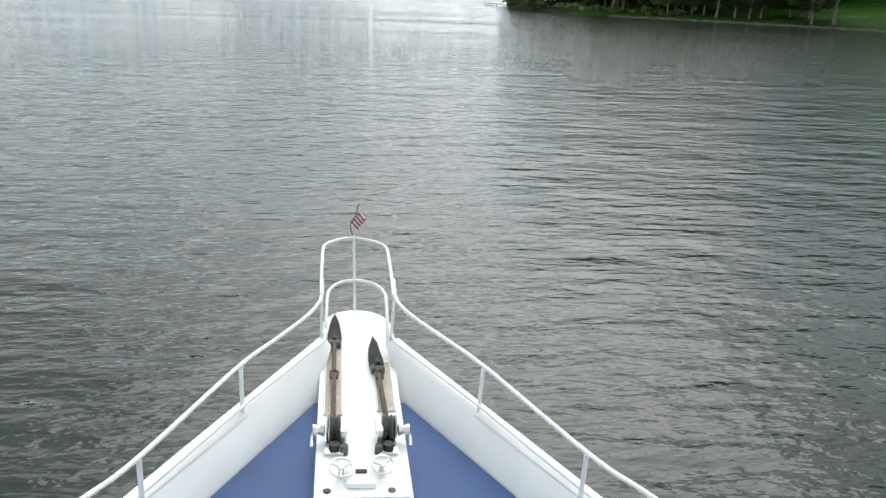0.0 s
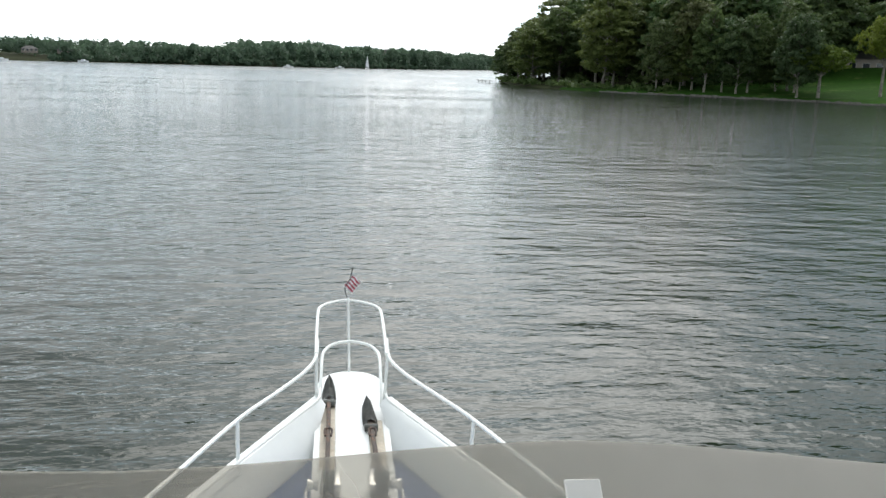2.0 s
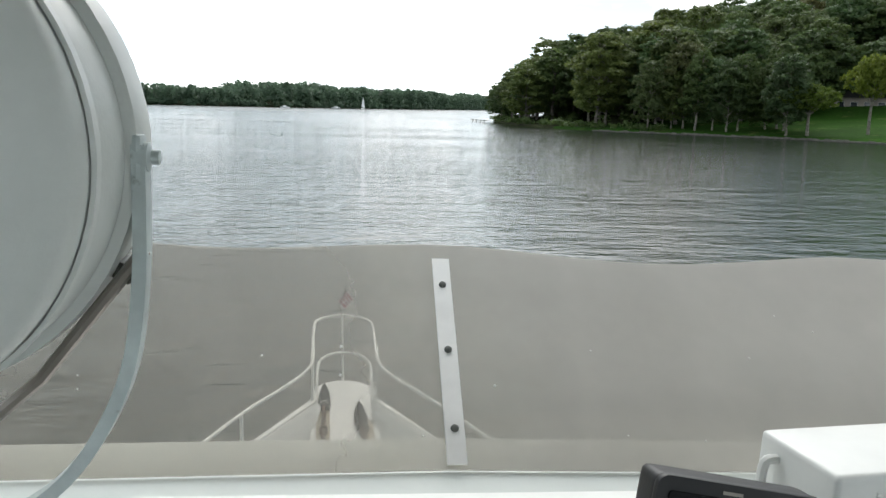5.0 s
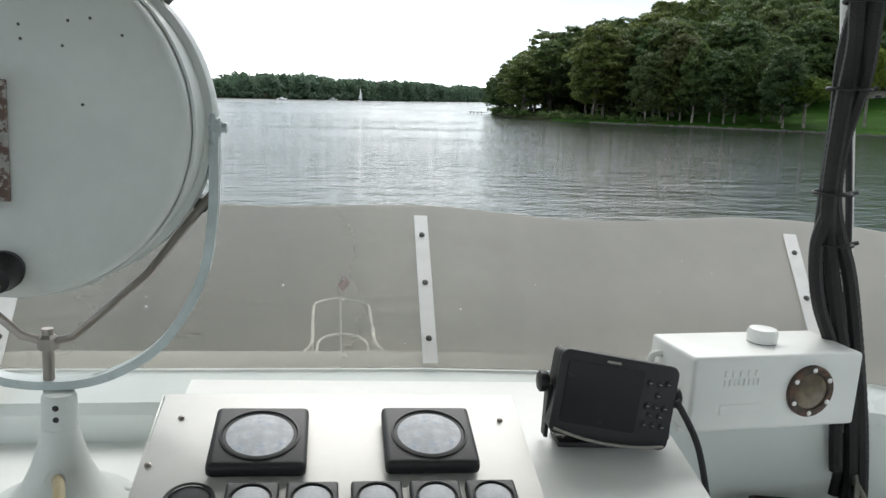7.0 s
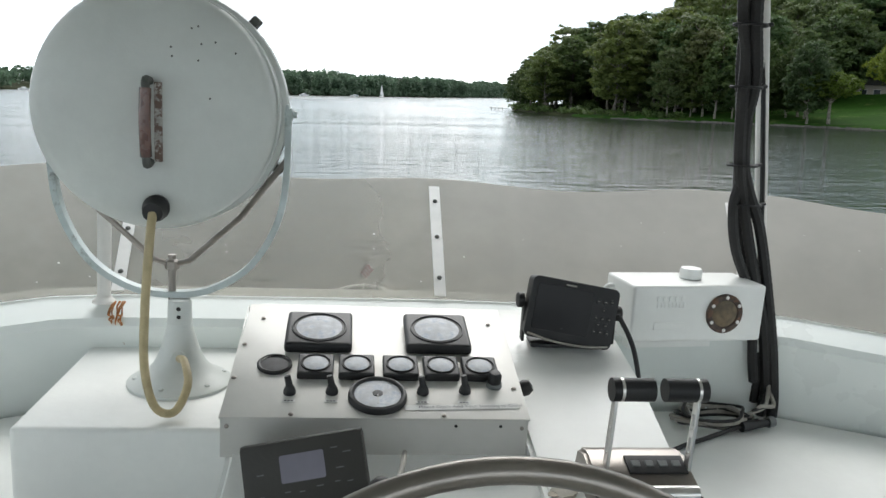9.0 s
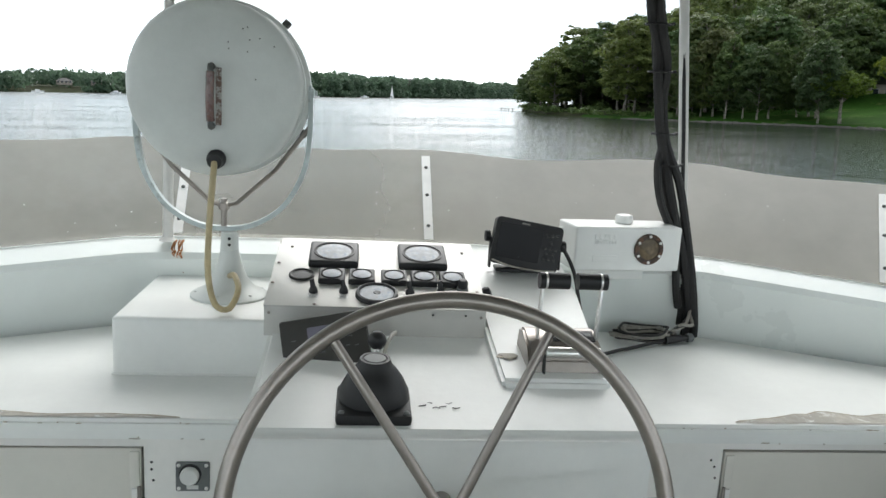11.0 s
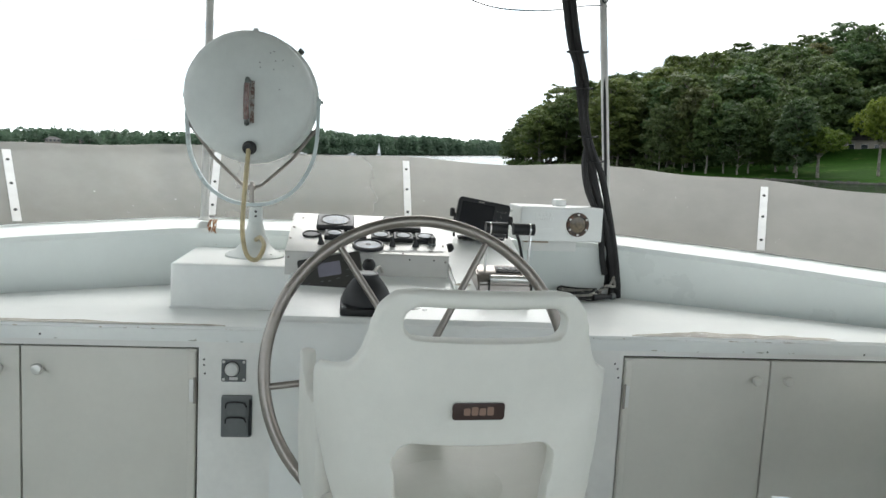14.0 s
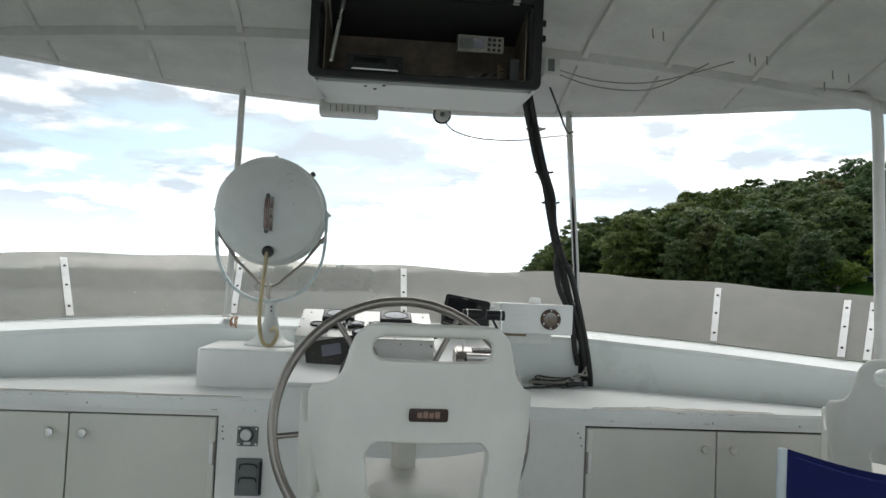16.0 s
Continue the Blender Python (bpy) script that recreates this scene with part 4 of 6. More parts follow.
# ---- the flying bridge ----
structure("floor", box((3.6, 7.0, 0.10), (0, -3.0, -0.05), 0.01), white_paint, "white painted deck of the flying bridge", "floor")
# line of the windscreen's foot, from port to starboard: x, y, z
FOOT = [(-1.78, -6.4, 0.98), (-1.78, -0.75, 1.03), (-1.70, -0.53, 1.035), (-1.2, -0.26, 1.07), (-0.80, -0.055, 1.09), (-0.66, -0.03, 1.092), (0, -0.015, 1.095), (0.66, -0.03, 1.092), (0.80, -0.065, 1.09),
        (1.2, -0.27, 1.07), (1.70, -0.53, 1.035), (1.78, -0.75, 1.03), (1.78, -6.4, 0.98)]


def foot_frames():
    """Points of the foot line with the way outboard from each."""
    p = [Vector(q) for q in FOOT]
    out = []
    for i, c in enumerate(p):
        d = (p[min(i + 1, len(p) - 1)] - p[max(i - 1, 0)])
        out.append((c, Vector((-d.y, d.x, 0)).normalized()))
    return out


_rows = []
for c, n in foot_frames():
    lip = 0.06 + 0.07 * max(0.0, n.y)
    inner = c - n * 0.072
    _rows.append([inner + n * 0.045 + Vector((0, 0, -c.z - 0.02)), inner + n * 0.03 + Vector((0, 0, 0.87 - c.z)), inner + Vector((0, 0, -0.046)), inner + n * 0.010 + Vector((0, 0, -0.030)), c, c + n * lip + Vector((0, 0, -0.012)), c + n * (lip + 0.025) + Vector((0, 0, -0.05)),
                  c + n * (lip + 0.02) + Vector((0, 0, -c.z - 0.1))])
structure("coaming", loft(_rows), coaming_paint, "white glossy coaming that closes the flying bridge in front", "coaming", angle=30)

# counter top: between the doors and the coaming
INNER = [(-1.70, -0.80), (-1.64, -0.60), (-1.17, -0.325), (-0.78, -0.115), (-0.64, -0.09), (0.64, -0.09), (0.78, -0.12), (1.17, -0.335), (1.64, -0.60), (1.70, -0.80)]
_ct = slab([(-1.70, -0.732), (-1.64, -0.60)] + INNER[2:8] + [(1.64, -0.60), (1.70, -0.732)], 0.828, 0.870)
bmesh.ops.bevel(_ct, geom=[e for e in _ct.edges if abs(e.verts[0].co.y + 0.732) < 1e-4 and abs(e.verts[1].co.y + 0.732) < 1e-4], offset=0.008, segments=2, affect="EDGES")
structure("counter", _ct, white_paint, "white glossy counter with worn paint along its front edge", "counter")


def worn_patch(x0, x1, y0, y1, seed, label):
    """A ragged area where the top coat is gone."""
    n = 44
    top, low = [], []
    for i in range(n + 1):
        f = i / n
        w = math.sin(math.pi * f) ** 0.45
        x = x0 + (x1 - x0) * f
        top.append((x, y0 + (y1 - y0) * max(0.05, w * (0.72 + 0.6 * noise.noise((f * 7, seed, 0)) + 0.12 * noise.noise((f * 26, seed, 3)))), 0.8715))
        low.append((x, y0 + 0.006 * noise.noise((f * 20, seed, 7)), 0.8715))
    bm = loft([low, top])
    ob = thing("worn_paint", label, "paint wear", at=pose(0, 0, 0))
    part("patch", bm, primer_patch, ob)
    part("flaked_edge", tube(top, lambda f: 0.0008 + 0.0016 * abs(noise.noise((f * 31, seed, 1))), 5), stained_trough, ob, "brown grime along the flaked edge")


worn_patch(-1.6, -0.52, -0.722, -0.690, 3.1, "worn grey primer along the counter's front edge")
worn_patch(0.60, 1.22, -0.718, -0.655, 8.7, "worn grey primer patch on the counter's front edge")

# chipped paint along the counter's front edge
wear = thing("chipped_edge", "brown chips and scuffs along the counter's front edge", "paint wear", at=pose(0, -0.7325, 0.852))
for k in range(60):
    x = random.uniform(-1.62, 1.62)
    w, h = 0.002 + 0.016 * random.random() ** 3, random.uniform(0.0006, 0.0018)
    z = (0.0145 if k % 3 else -0.016) - 0.004 * random.random()
    ring = [(x + w * math.cos(a) * random.uniform(0.6, 1.0), z + h * math.sin(a) * random.uniform(0.5, 1.0)) for a in np.linspace(0, 6.28, 9, endpoint=False)]
    part("chip", plate([ring], -0.0012), (stained_trough, primer_patch)[k % 2], wear)

# front of the counter with its door openings
front = thing("console_front", "white painted front below the counter", "panel", kind="structure")
for x0, x1, z0, z1 in ((-1.70, -1.48, 0.0, 0.828), (-1.48, -0.587, 0.812, 0.828), (-1.48, -0.587, 0.0, 0.10), (-0.587, -0.30, 0.0, 0.828), (0.25, 0.577, 0.0, 0.828), (0.577, 1.465, 0.814, 0.828), (0.577, 1.465, 0.0, 0.10), (1.465, 1.70, 0.0, 0.828)):
    part("panel" if z1 - z0 > 0.5 else "trim", box((x1 - x0, 0.02, z1 - z0), ((x0 + x1) / 2, -0.712, (z0 + z1) / 2)), front_paint, front)


def cupboard(x0, x1, knob_mid, hinge_side, label):
    """A pair of flush doors with knobs in the middle, hinged at the outer ends, in a dark recess."""
    ob = thing("cupboard", label, "cupboard", at=pose((x0 + x1) / 2, -0.70, 0.10), group="cupboards below the counter")
    w, h = x1 - x0, 0.712
    part("body", box((w, 0.30, h), (0, 0.165, h / 2), 0.0), dark_gap, ob, "dark inside")
    for k in (-1, 1):
        cx, dw = k * w / 4, w / 2 - 0.005
        d = part("door", box((dw, 0.019, h - 0.006), (cx, -0.011, h / 2 - 0.002), 0.0025), door_paint, ob)
        part("knob", lathe([(0.006, 0), (0.006, 0.010), (0.0135, 0.016), (0.015, 0.022), (0.012, 0.028), (0, 0.030)], pose(k * 0.048, -0.0205, h - 0.060, 90, 0, 0), 18), bright_steel if x0 < 0 else door_paint, d, "round knob")
        if k == hinge_side:
            st = part("stile", box((0.018, 0.006, h - 0.02), (k * (w / 2 - 0.014), -0.023, h / 2), 0.0015), door_paint, d)
            part("hinge", box((0.014, 0.007, 0.062), (k * (w / 2 - 0.012), -0.028, h - 0.115), 0.002), strip_steel, d, "scuffed steel hinge")
            part("hinge_pin", rod((k * (w / 2 - 0.005), -0.029, h - 0.15), (k * (w / 2 - 0.005), -0.029, h - 0.08), 0.004, seg=8), steel, d)
            part("hinge", box((0.014, 0.007, 0.062), (k * (w / 2 - 0.012), -0.028, 0.15), 0.002), strip_steel, d, "scuffed steel hinge")


cupboard(-1.478, -0.590, 0, 1, "off-white two-door cupboard below the counter with steel knobs")
cupboard(0.580, 1.463, 0, -1, "off-white two-door cupboard below the counter with painted knobs")
for x, z in ((-0.573, 0.78), (-0.573, 0.765), (-0.570, 0.742), (0.562, 0.775), (0.553, 0.79), (0.566, 0.75), (-0.98, 0.842), (1.0, 0.835), (1.30, 0.834)):
    s = thing("screw_hole", "small dark screw hole in the white panel", "hole", at=pose(x, -0.7225 if z < 0.828 else -0.7325, z), group="screw holes")
    part("hole", lathe([(0.0028, 0), (0.0024, 0.0008), (0, 0.0004)], pose(0, 0, 0, 90, 0, 0), 8), dark_gap, s)

# switch and outlet beside the wheel
sw = thing("push_switch", "grey switch plate with a round white button", "switch", at=pose(-0.495, -0.722, 0.752))
part("plate", plate([round_rect(-0.032, -0.030, 0.032, 0.030, 0.004)], -0.006, bevel=0.0015), grey_plastic, sw)
part("button", lathe([(0.018, 0), (0.018, 0.012), (0.015, 0.016), (0, 0.017)], pose(-0.004, -0.006, 0.006, 90, 0, 0), 22), label_white, sw)
part("collar", lathe([(0.021, 0), (0.021, 0.005), (0.017, 0.006)], pose(-0.004, -0.006, 0.006, 90, 0, 0), 22), black_plastic, sw)
part("tag", box((0.022, 0.002, 0.008), (0.0, -0.007, -0.021)), label_white, sw)
for x in (-0.026, 0.026):
    for z in (-0.024, 0.024):
        part("screw", screw((0, 0, 0), 0.004, pose(x, -0.006, z, 90, 0, 0)), bright_steel, sw)
ou = thing("outlet_cover", "grey weatherproof outlet with two flip lids", "outlet", at=pose(-0.485, -0.722, 0.628))
part("plate", plate([round_rect(-0.040, -0.057, 0.040, 0.057, 0.005)], -0.012, bevel=0.002), grey_plastic, ou)
for z in (0.022, -0.020):
    lid = part("lid", plate([round_rect(-0.026, -0.018, 0.026, 0.018, 0.008)], -0.007, m=pose(0, -0.012, z), bevel=0.002), grey_plastic, ou)
    part("lip", tube(smooth_line([(-0.028, -0.019, z + 0.004), (-0.022, -0.021, z + 0.019), (0.016, -0.021, z + 0.019), (0.026, -0.021, z + 0.008)], 4), 0.0022, 6), black_plastic, lid)
part("spring_rod", rod((0.036, -0.014, -0.05), (0.036, -0.014, 0.05), 0.004, seg=8), black_plastic, ou)

# raised helm pod that carries wheel and instruments
_pod = bmesh.new()
prof = [(-0.965, 0.0), (-0.965, 0.925), (-0.950, 0.948), (-0.575, 0.990), (-0.52, 1.02), (-0.26, 1.075), (-0.19, 1.086), (-0.06, 1.090), (-0.06, 0.80), (-0.5, 0.80), (-0.5, 0.0)]
_l = [_pod.verts.new((-0.375, y, z)) for y, z in prof]
_r = [_pod.verts.new((0.325, y, z)) for y, z in prof]
for i in range(len(prof)):
    j = (i + 1) % len(prof)
    _pod.faces.new((_l[i], _l[j], _r[j], _r[i]))
bmesh.ops.triangle_fill(_pod, edges=[_pod.edges.get((_l[i], _l[(i + 1) % len(prof)])) for i in range(len(prof))], use_beauty=True)
bmesh.ops.triangle_fill(_pod, edges=[_pod.edges.get((_r[i], _r[(i + 1) % len(prof)])) for i in range(len(prof))], use_beauty=True)
bmesh.ops.recalc_face_normals(_pod, faces=_pod.faces[:])
bmesh.ops.bevel(_pod, geom=[e for e in _pod.edges if len(e.link_faces) == 2 and e.calc_face_angle(0) > 0.7 and e.verts[0].co.z > 0.1 and e.verts[0].co.z < 1.08], offset=0.012, segments=3, affect="EDGES")
structure("helm_pod", _pod, white_paint, "white moulded helm pod below the instruments", "console")

# ---- windscreen ----
def foot_at(x):
    """Point of the windscreen's foot at the breadth x, and the way outboard, eased round the corners."""
    fr = foot_frames()[2:11]
    for (a, na), (b, nb) in zip(fr, fr[1:]):
        if a.x <= x <= b.x:
            f = (x - a.x) / (b.x - a.x)
            return a.lerp(b, f), na.lerp(nb, f).normalized()
    return fr[-1]


STRIPS = [-1.215, -0.675, 0.006, 0.715, 1.205, 1.60, 1.675]


def screen_lean(n):
    return n * 0.295 + Vector((0, 0, 0.243))


def scallop(x):
    """How high the wavy upper edge stands: full at the strips, lower between them."""
    marks = [(-1.85, 1.0, 0.05), (-1.215, 1.0, 0.035), (-0.675, 1.0, 0.055), (0.006, 0.967, 0.068), (0.715, 1.0, 0.04), (1.205, 1.0, 0.03), (1.60, 1.0, 0.0), (1.9, 1.0, 0.0)]
    for (a, ha, sag), (b, hb, _) in zip(marks, marks[1:]):
        if a <= x <= b:
            f = (x - a) / (b - a)
            e = f * f * (3 - 2 * f)
            return ha + (hb - ha) * e - sag * math.sin(math.pi * f) ** 2
    return 1.0


screen = thing("windscreen", "smoked weathered acrylic windscreen with a wavy top edge", "windscreen", at=pose(0, 0, 1.09))
W0 = Vector((0, 0, 1.09))
_rows = []
for i in range(137):
    x = -1.70 + 3.40 * i / 136
    c, n = foot_at(x)
    back = Vector((-n.x * 0.66, -n.y * 0.66, 0.75)) * 0.004
    aft = [c + screen_lean(n) * (scallop(x) * k) - W0 + Vector((0, 0, 0.002)) for k in (0, 0.25, 0.5, 0.75, 1.0)]
    _rows.append([p + back for p in aft] + aft[::-1])
_s = loft(_rows, closed=True)
_s.verts.ensure_lookup_table()
_s.faces.new(_s.verts[:10])
_s.faces.new(_s.verts[-10:])
sheet = part("sheet", _s, smoked_acrylic, screen)
for i, x in enumerate(STRIPS):
    c, n = foot_at(x)
    lean = screen_lean(n)
    long_ = lean.normalized()
    wide_ = Vector((-n.y, n.x, 0)).normalized()
    face = wide_.cross(long_).normalized()
    if face.y > 0:
        face = -face
    m = Matrix((wide_, long_, face)).transposed().to_4x4()
    if m.determinant() < 0:
        m = Matrix((-wide_, long_, face)).transposed().to_4x4()
    m.translation = c - W0 + face * 0.0075 + Vector((0, 0, 0.002))
    length = lean.length * 0.875
    strip = part("strip", box((0.026, length, 0.003), (0, length / 2 + 0.004, 0), 0.0006, segments=1), strip_steel, screen, "bright steel strip", m=m)
    for f in (0.16, 0.52, 0.86):
        part("screw", screw((0, length * f, 0.0015), 0.0056), grey_iron, strip)
for i in range(26):
    x = random.uniform(-1.1, 1.4)
    c, n = foot_at(x)
    k = random.uniform(0.08, 0.9) * 0.88
    face = Vector((-n.x * 0.66, -n.y * 0.66, 0.75)).normalized()
    ch = thing("paint_fleck", "tiny white paint fleck on the smoked windscreen", "fleck", at=Matrix.Translation(c + screen_lean(n) * k + face * 0.006) @ face.to_track_quat("Z", "Y").to_matrix().to_4x4(), group="paint flecks")
    part("fleck", lathe([(random.uniform(0.0012, 0.0026), 0), (0.001, 0.0008), (0, 0.001)], seg=6), label_white, ch)

# ---- posts and hardtop ----
def post(name, pts, r, label, group="hardtop posts"):
    ob = thing(name, label, "post", at=pose(*pts[0]), group=group)
    o = Vector(pts[0])
    part("tube", tube([Vector(p) - o for p in pts], r, 14), roof_paint, ob)
    part("flange", lathe([(r * 1.7, 0), (r * 1.65, 0.004), (r * 1.25, 0.008), (r * 1.02, 0.014)], seg=20), roof_paint, ob)
    return ob


post("post", [(-0.690, -0.075, 1.088), (-0.705, 0.06, 2.02)], 0.0135, "white steel post that carries the hardtop, rusty at its foot")
post("post", [(0.720, -0.085, 1.088), (0.675, 0.05, 2.02)], 0.0135, "white steel post that carries the hardtop beside the cables")
_bend = smooth_line([(1.672, -0.60, 1.035), (1.668, -0.585, 1.55), (1.660, -0.575, 1.93), (1.640, -0.560, 1.985), (1.575, -0.515, 2.020), (1.46, -0.470, 2.040)], 6)
post("post", [tuple(p) for p in _bend], 0.020, "white steel corner post bending into the hardtop frame")
post("post", [(-p.x, p.y, p.z) for p in _bend], 0.020, "white steel corner post bending into the hardtop frame")
for k, (dx, ln) in enumerate(((-0.012, 0.045), (-0.004, 0.062), (0.006, 0.066), (-0.016, 0.02), (0.002, 0.03))):
    st = thing("rust_stain", "orange rust run on the coaming below a post", "rust", at=pose(-0.655 + dx, -0.1035, 1.072), group="rust runs")
    pts = [(0, 0.028, 0.018), (0, 0.008, 0.012)] + [(0.003 * math.sin(j * 1.9 + k * 1.3), 0.145 * ln * j / 6, -ln * j / 6) for j in range(7)]
    part("run", tube(smooth_line(pts, 3), lambda f, k=k: (0.0020 if k < 3 else 0.0028) * (1 - 0.55 * f) * (1 + 0.3 * math.sin(f * 19 + k)), 6), rust_streak, st)


def roof_edge(x):
    return 0.155 - 0.165 * x * x - 0.012 * x ** 4


def roof_z(x, y):
    """Underside of the hardtop: a shallow dome that rises aft."""
    return 2.015 - 0.012 * x * x + 0.275 * min(1.0, max(0.0, (0.15 - y) / 1.6)) * (1 - 0.85 * (x / 1.95) ** 2)


_rows = []
for i in range(25):
    x = -1.95 + 3.9 * i / 24
    e = roof_edge(x)
    _rows.append([(x, e + (-4.6 - e) * f, roof_z(x, e + (-4.6 - e) * f)) for f in (0, 0.03, 0.08, 0.15, 0.25, 0.4, 0.6, 0.8, 1)])
_r = loft(_rows)
loft([[(a, b, c + 0.045) for a, b, c in row] for row in _rows], _r)
structure("hardtop", _r, roof_paint, "white sheet hardtop over the flying bridge, scuffed underneath", "roof")
frame_ob = thing("hardtop_frame", "white tubular and flat-bar frame under the hardtop", "frame", at=pose(0, 0, 2.02))
part("front_tube", tube([(x, roof_edge(x) + 0.012, roof_z(x, roof_edge(x)) - 2.02 + 0.012) for x in np.linspace(-1.95, 1.95, 60)], 0.026, 12), roof_paint, frame_ob)
for x0 in (-1.86, -1.54, -1.24, -0.93, -0.62, -0.32, -0.02, 0.28, 0.58, 0.875, 1.175, 1.48, 1.78):
    x1 = x0 * 1.09
    ys = np.linspace(roof_edge(x1) - 0.02, -3.6, 12)
    pts = [(x1 + (x0 - x1) * min(1, (roof_edge(x1) - y) / 0.75), y, roof_z(x0, y) - 2.02 - 0.012) for y in ys]
    bm = bmesh.new()
    rings = [[bm.verts.new((px + dx, py, pz + dz)) for dx, dz in ((-0.010, 0.02), (-0.010, -0.008), (0.010, -0.008), (0.010, 0.02))] for px, py, pz in pts]
    for a, b in zip(rings, rings[1:]):
        for k in range(4):
            bm.faces.new((a[k], a[(k + 1) % 4], b[(k + 1) % 4], b[k]))
    part("rib", bm, roof_paint, frame_ob)
for y in (-0.46, -1.9, -3.2):
    pts = [(x, y, roof_z(x, y) - 2.02 - 0.016) for x in np.linspace(-1.80, 1.80, 30)]
    part("cross_beam", loft([[(px, py - 0.036, pz + 0.034), (px, py - 0.030, pz - 0.010), (px, py + 0.030, pz - 0.010), (px, py + 0.036, pz + 0.034)] for px, py, pz in pts]), roof_paint, frame_ob)
for x, y in ((0.76, -0.72), (0.80, -0.71), (1.13, -0.66), (1.16, -0.64), (1.19, -0.665), (1.44, -0.65), (1.50, -0.65), (1.47, -0.55)):
    hk = thing("hook", "small dark wire hook under the hardtop", "hook", at=pose(x, y, roof_z(x, y) - 0.002), group="wire hooks")
    part("wire", tube([(0, 0, 0.004), (0.001, 0, -0.022), (0.004, 0, -0.030)], 0.0022, 6), steel, hk)

# overhead radio box
radio = thing("overhead_box", "white overhead radio box with an open black-framed front", "radio box", at=pose(0.005, -0.62, 1.885, 0, 0, -1.5))
R_W, R_H = 0.735, 0.300
part("bottom", box((R_W - 0.05, 0.30, 0.012), (0, 0.04, 0.006)), white_paint, radio)
part("top", box((R_W - 0.05, 0.30, 0.012), (0, 0.04, R_H - 0.006)), white_paint, radio)
part("back", box((R_W - 0.07, 0.012, R_H), (0, 0.185, R_H / 2)), white_paint, radio)
for sx in (-1, 1):
    bm = bmesh.new()
    b0 = [(sx * (R_W / 2 - 0.006), -0.165, 0.0), (sx * (R_W / 2 - 0.03), 0.19, 0.0), (sx * (R_W / 2 - 0.03), 0.19, R_H), (sx * (R_W / 2 - 0.006), -0.165, R_H)]
    vs = [bm.verts.new(p) for p in b0] + [bm.verts.new((p[0] - sx * 0.012, p[1], p[2])) for p in b0]
    for f in ((0, 1, 2, 3), (7, 6, 5, 4), (0, 4, 5, 1), (1, 5, 6, 2), (2, 6, 7, 3), (3, 7, 4, 0)):
        bm.faces.new([vs[i] for i in f])
    part("side", bm, white_paint, radio)
part("front_frame", plate([round_rect(-R_W / 2, -0.004, R_W / 2, R_H + 0.01, 0.02), round_rect(-R_W / 2 + 0.030, 0.021, R_W / 2 - 0.030, R_H - 0.03, 0.012)], 0.022, m=pose(0, -0.182, 0), bevel=0.003), black_plastic, radio, "black frame")
part("lining", box((R_W - 0.08, 0.01, R_H - 0.03), (0, 0.112, R_H / 2 - 0.006)), box_lining, radio)
for sx in (-1, 1):
    part("side_lining", box((0.004, 0.30, R_H - 0.03), (sx * (R_W / 2 - 0.044), 0.02, R_H / 2)), box_lining, radio)
part("top_lining", box((R_W - 0.066, 0.345, 0.004), (0, 0.005, 0.240), turn=(-9.7, 0, 0)), dark_gap, radio)
part("floor_liner", box((R_W - 0.06, 0.28, 0.004), (0, 0.02, 0.016)), box_lining, radio)
for x, y in ((-0.19, -0.08), (-0.13, -0.10), (-0.16, -0.05)):
    part("bolt", screw((0, 0, 0), 0.006, pose(x, y, 0.0, 180, 0, 0)), grey_iron, radio)
part("stay", rod((-0.30, -0.15, 0.05), (-0.265, -0.12, R_H), 0.007, seg=10), bright_steel, radio, "slim steel stay")
for z in (0.07, 0.12):
    part("latch", box((0.022, 0.018, 0.02), (R_W / 2 + 0.004, -0.15, z + 0.10), 0.004), black_plastic, radio)
stereo = thing("car_radio", "black car radio inside the overhead box", "radio", at=pose(-0.16, -0.62, 1.929))
part("body", box((0.185, 0.16, 0.055), (0, 0.0, 0.032), 0.005), black_plastic, stereo)
part("display", box((0.11, 0.003, 0.022), (-0.015, -0.0815, 0.036), 0.001), screen_dark, stereo)
part("trim", box((0.15, 0.004, 0.005), (0, -0.0815, 0.010), 0.001), bright_steel, stereo)
part("cradle", box((0.17, 0.14, 0.024), (0, 0.0, -0.014), 0.003), grey_plastic, stereo)
part("knob", rod((0.075, -0.08, 0.034), (0.075, -0.095, 0.034), 0.009, seg=14), black_plastic, stereo)
conv = thing("power_plug", "small black power converter with loose leads", "converter", at=pose(-0.005, -0.59, 1.903))
part("body", box((0.075, 0.06, 0.03), (0, 0, 0.018), 0.004), black_plastic, conv)
for k in range(3):
    part("lead", tube(smooth_line([(0.03, -0.02, 0.02), (0.05 + 0.01 * k, -0.05, 0.03 - 0.008 * k), (0.03, -0.06, 0.006), (0.10 + 0.03 * k, -0.05, 0.004 + 0.01 * k)], 5), 0.0025, 6), cable_black, conv)
vhf = thing("vhf_radio", "white marine radio with grey keys in the overhead box", "radio", at=pose(0.185, -0.66, 2.030, 14, 0, 0))
part("body", box((0.155, 0.06, 0.055), (0, 0, 0.028), 0.006), cable_grey, vhf)
for k in range(8):
    part("grille_slot", box((0.003, 0.002, 0.034), (-0.068 + k * 0.006, -0.0308, 0.028)), grey_plastic, vhf)
part("display", box((0.036, 0.003, 0.034), (-0.005, -0.031, 0.030), 0.001), screen_grey, vhf)
for i in range(3):
    for j in range(3):
        part("key", lathe([(0.0055, 0), (0.005, 0.003), (0, 0.003)], pose(0.028 + i * 0.017, -0.030, 0.012 + j * 0.016, 90, 0, 0), 12), black_plastic, vhf)
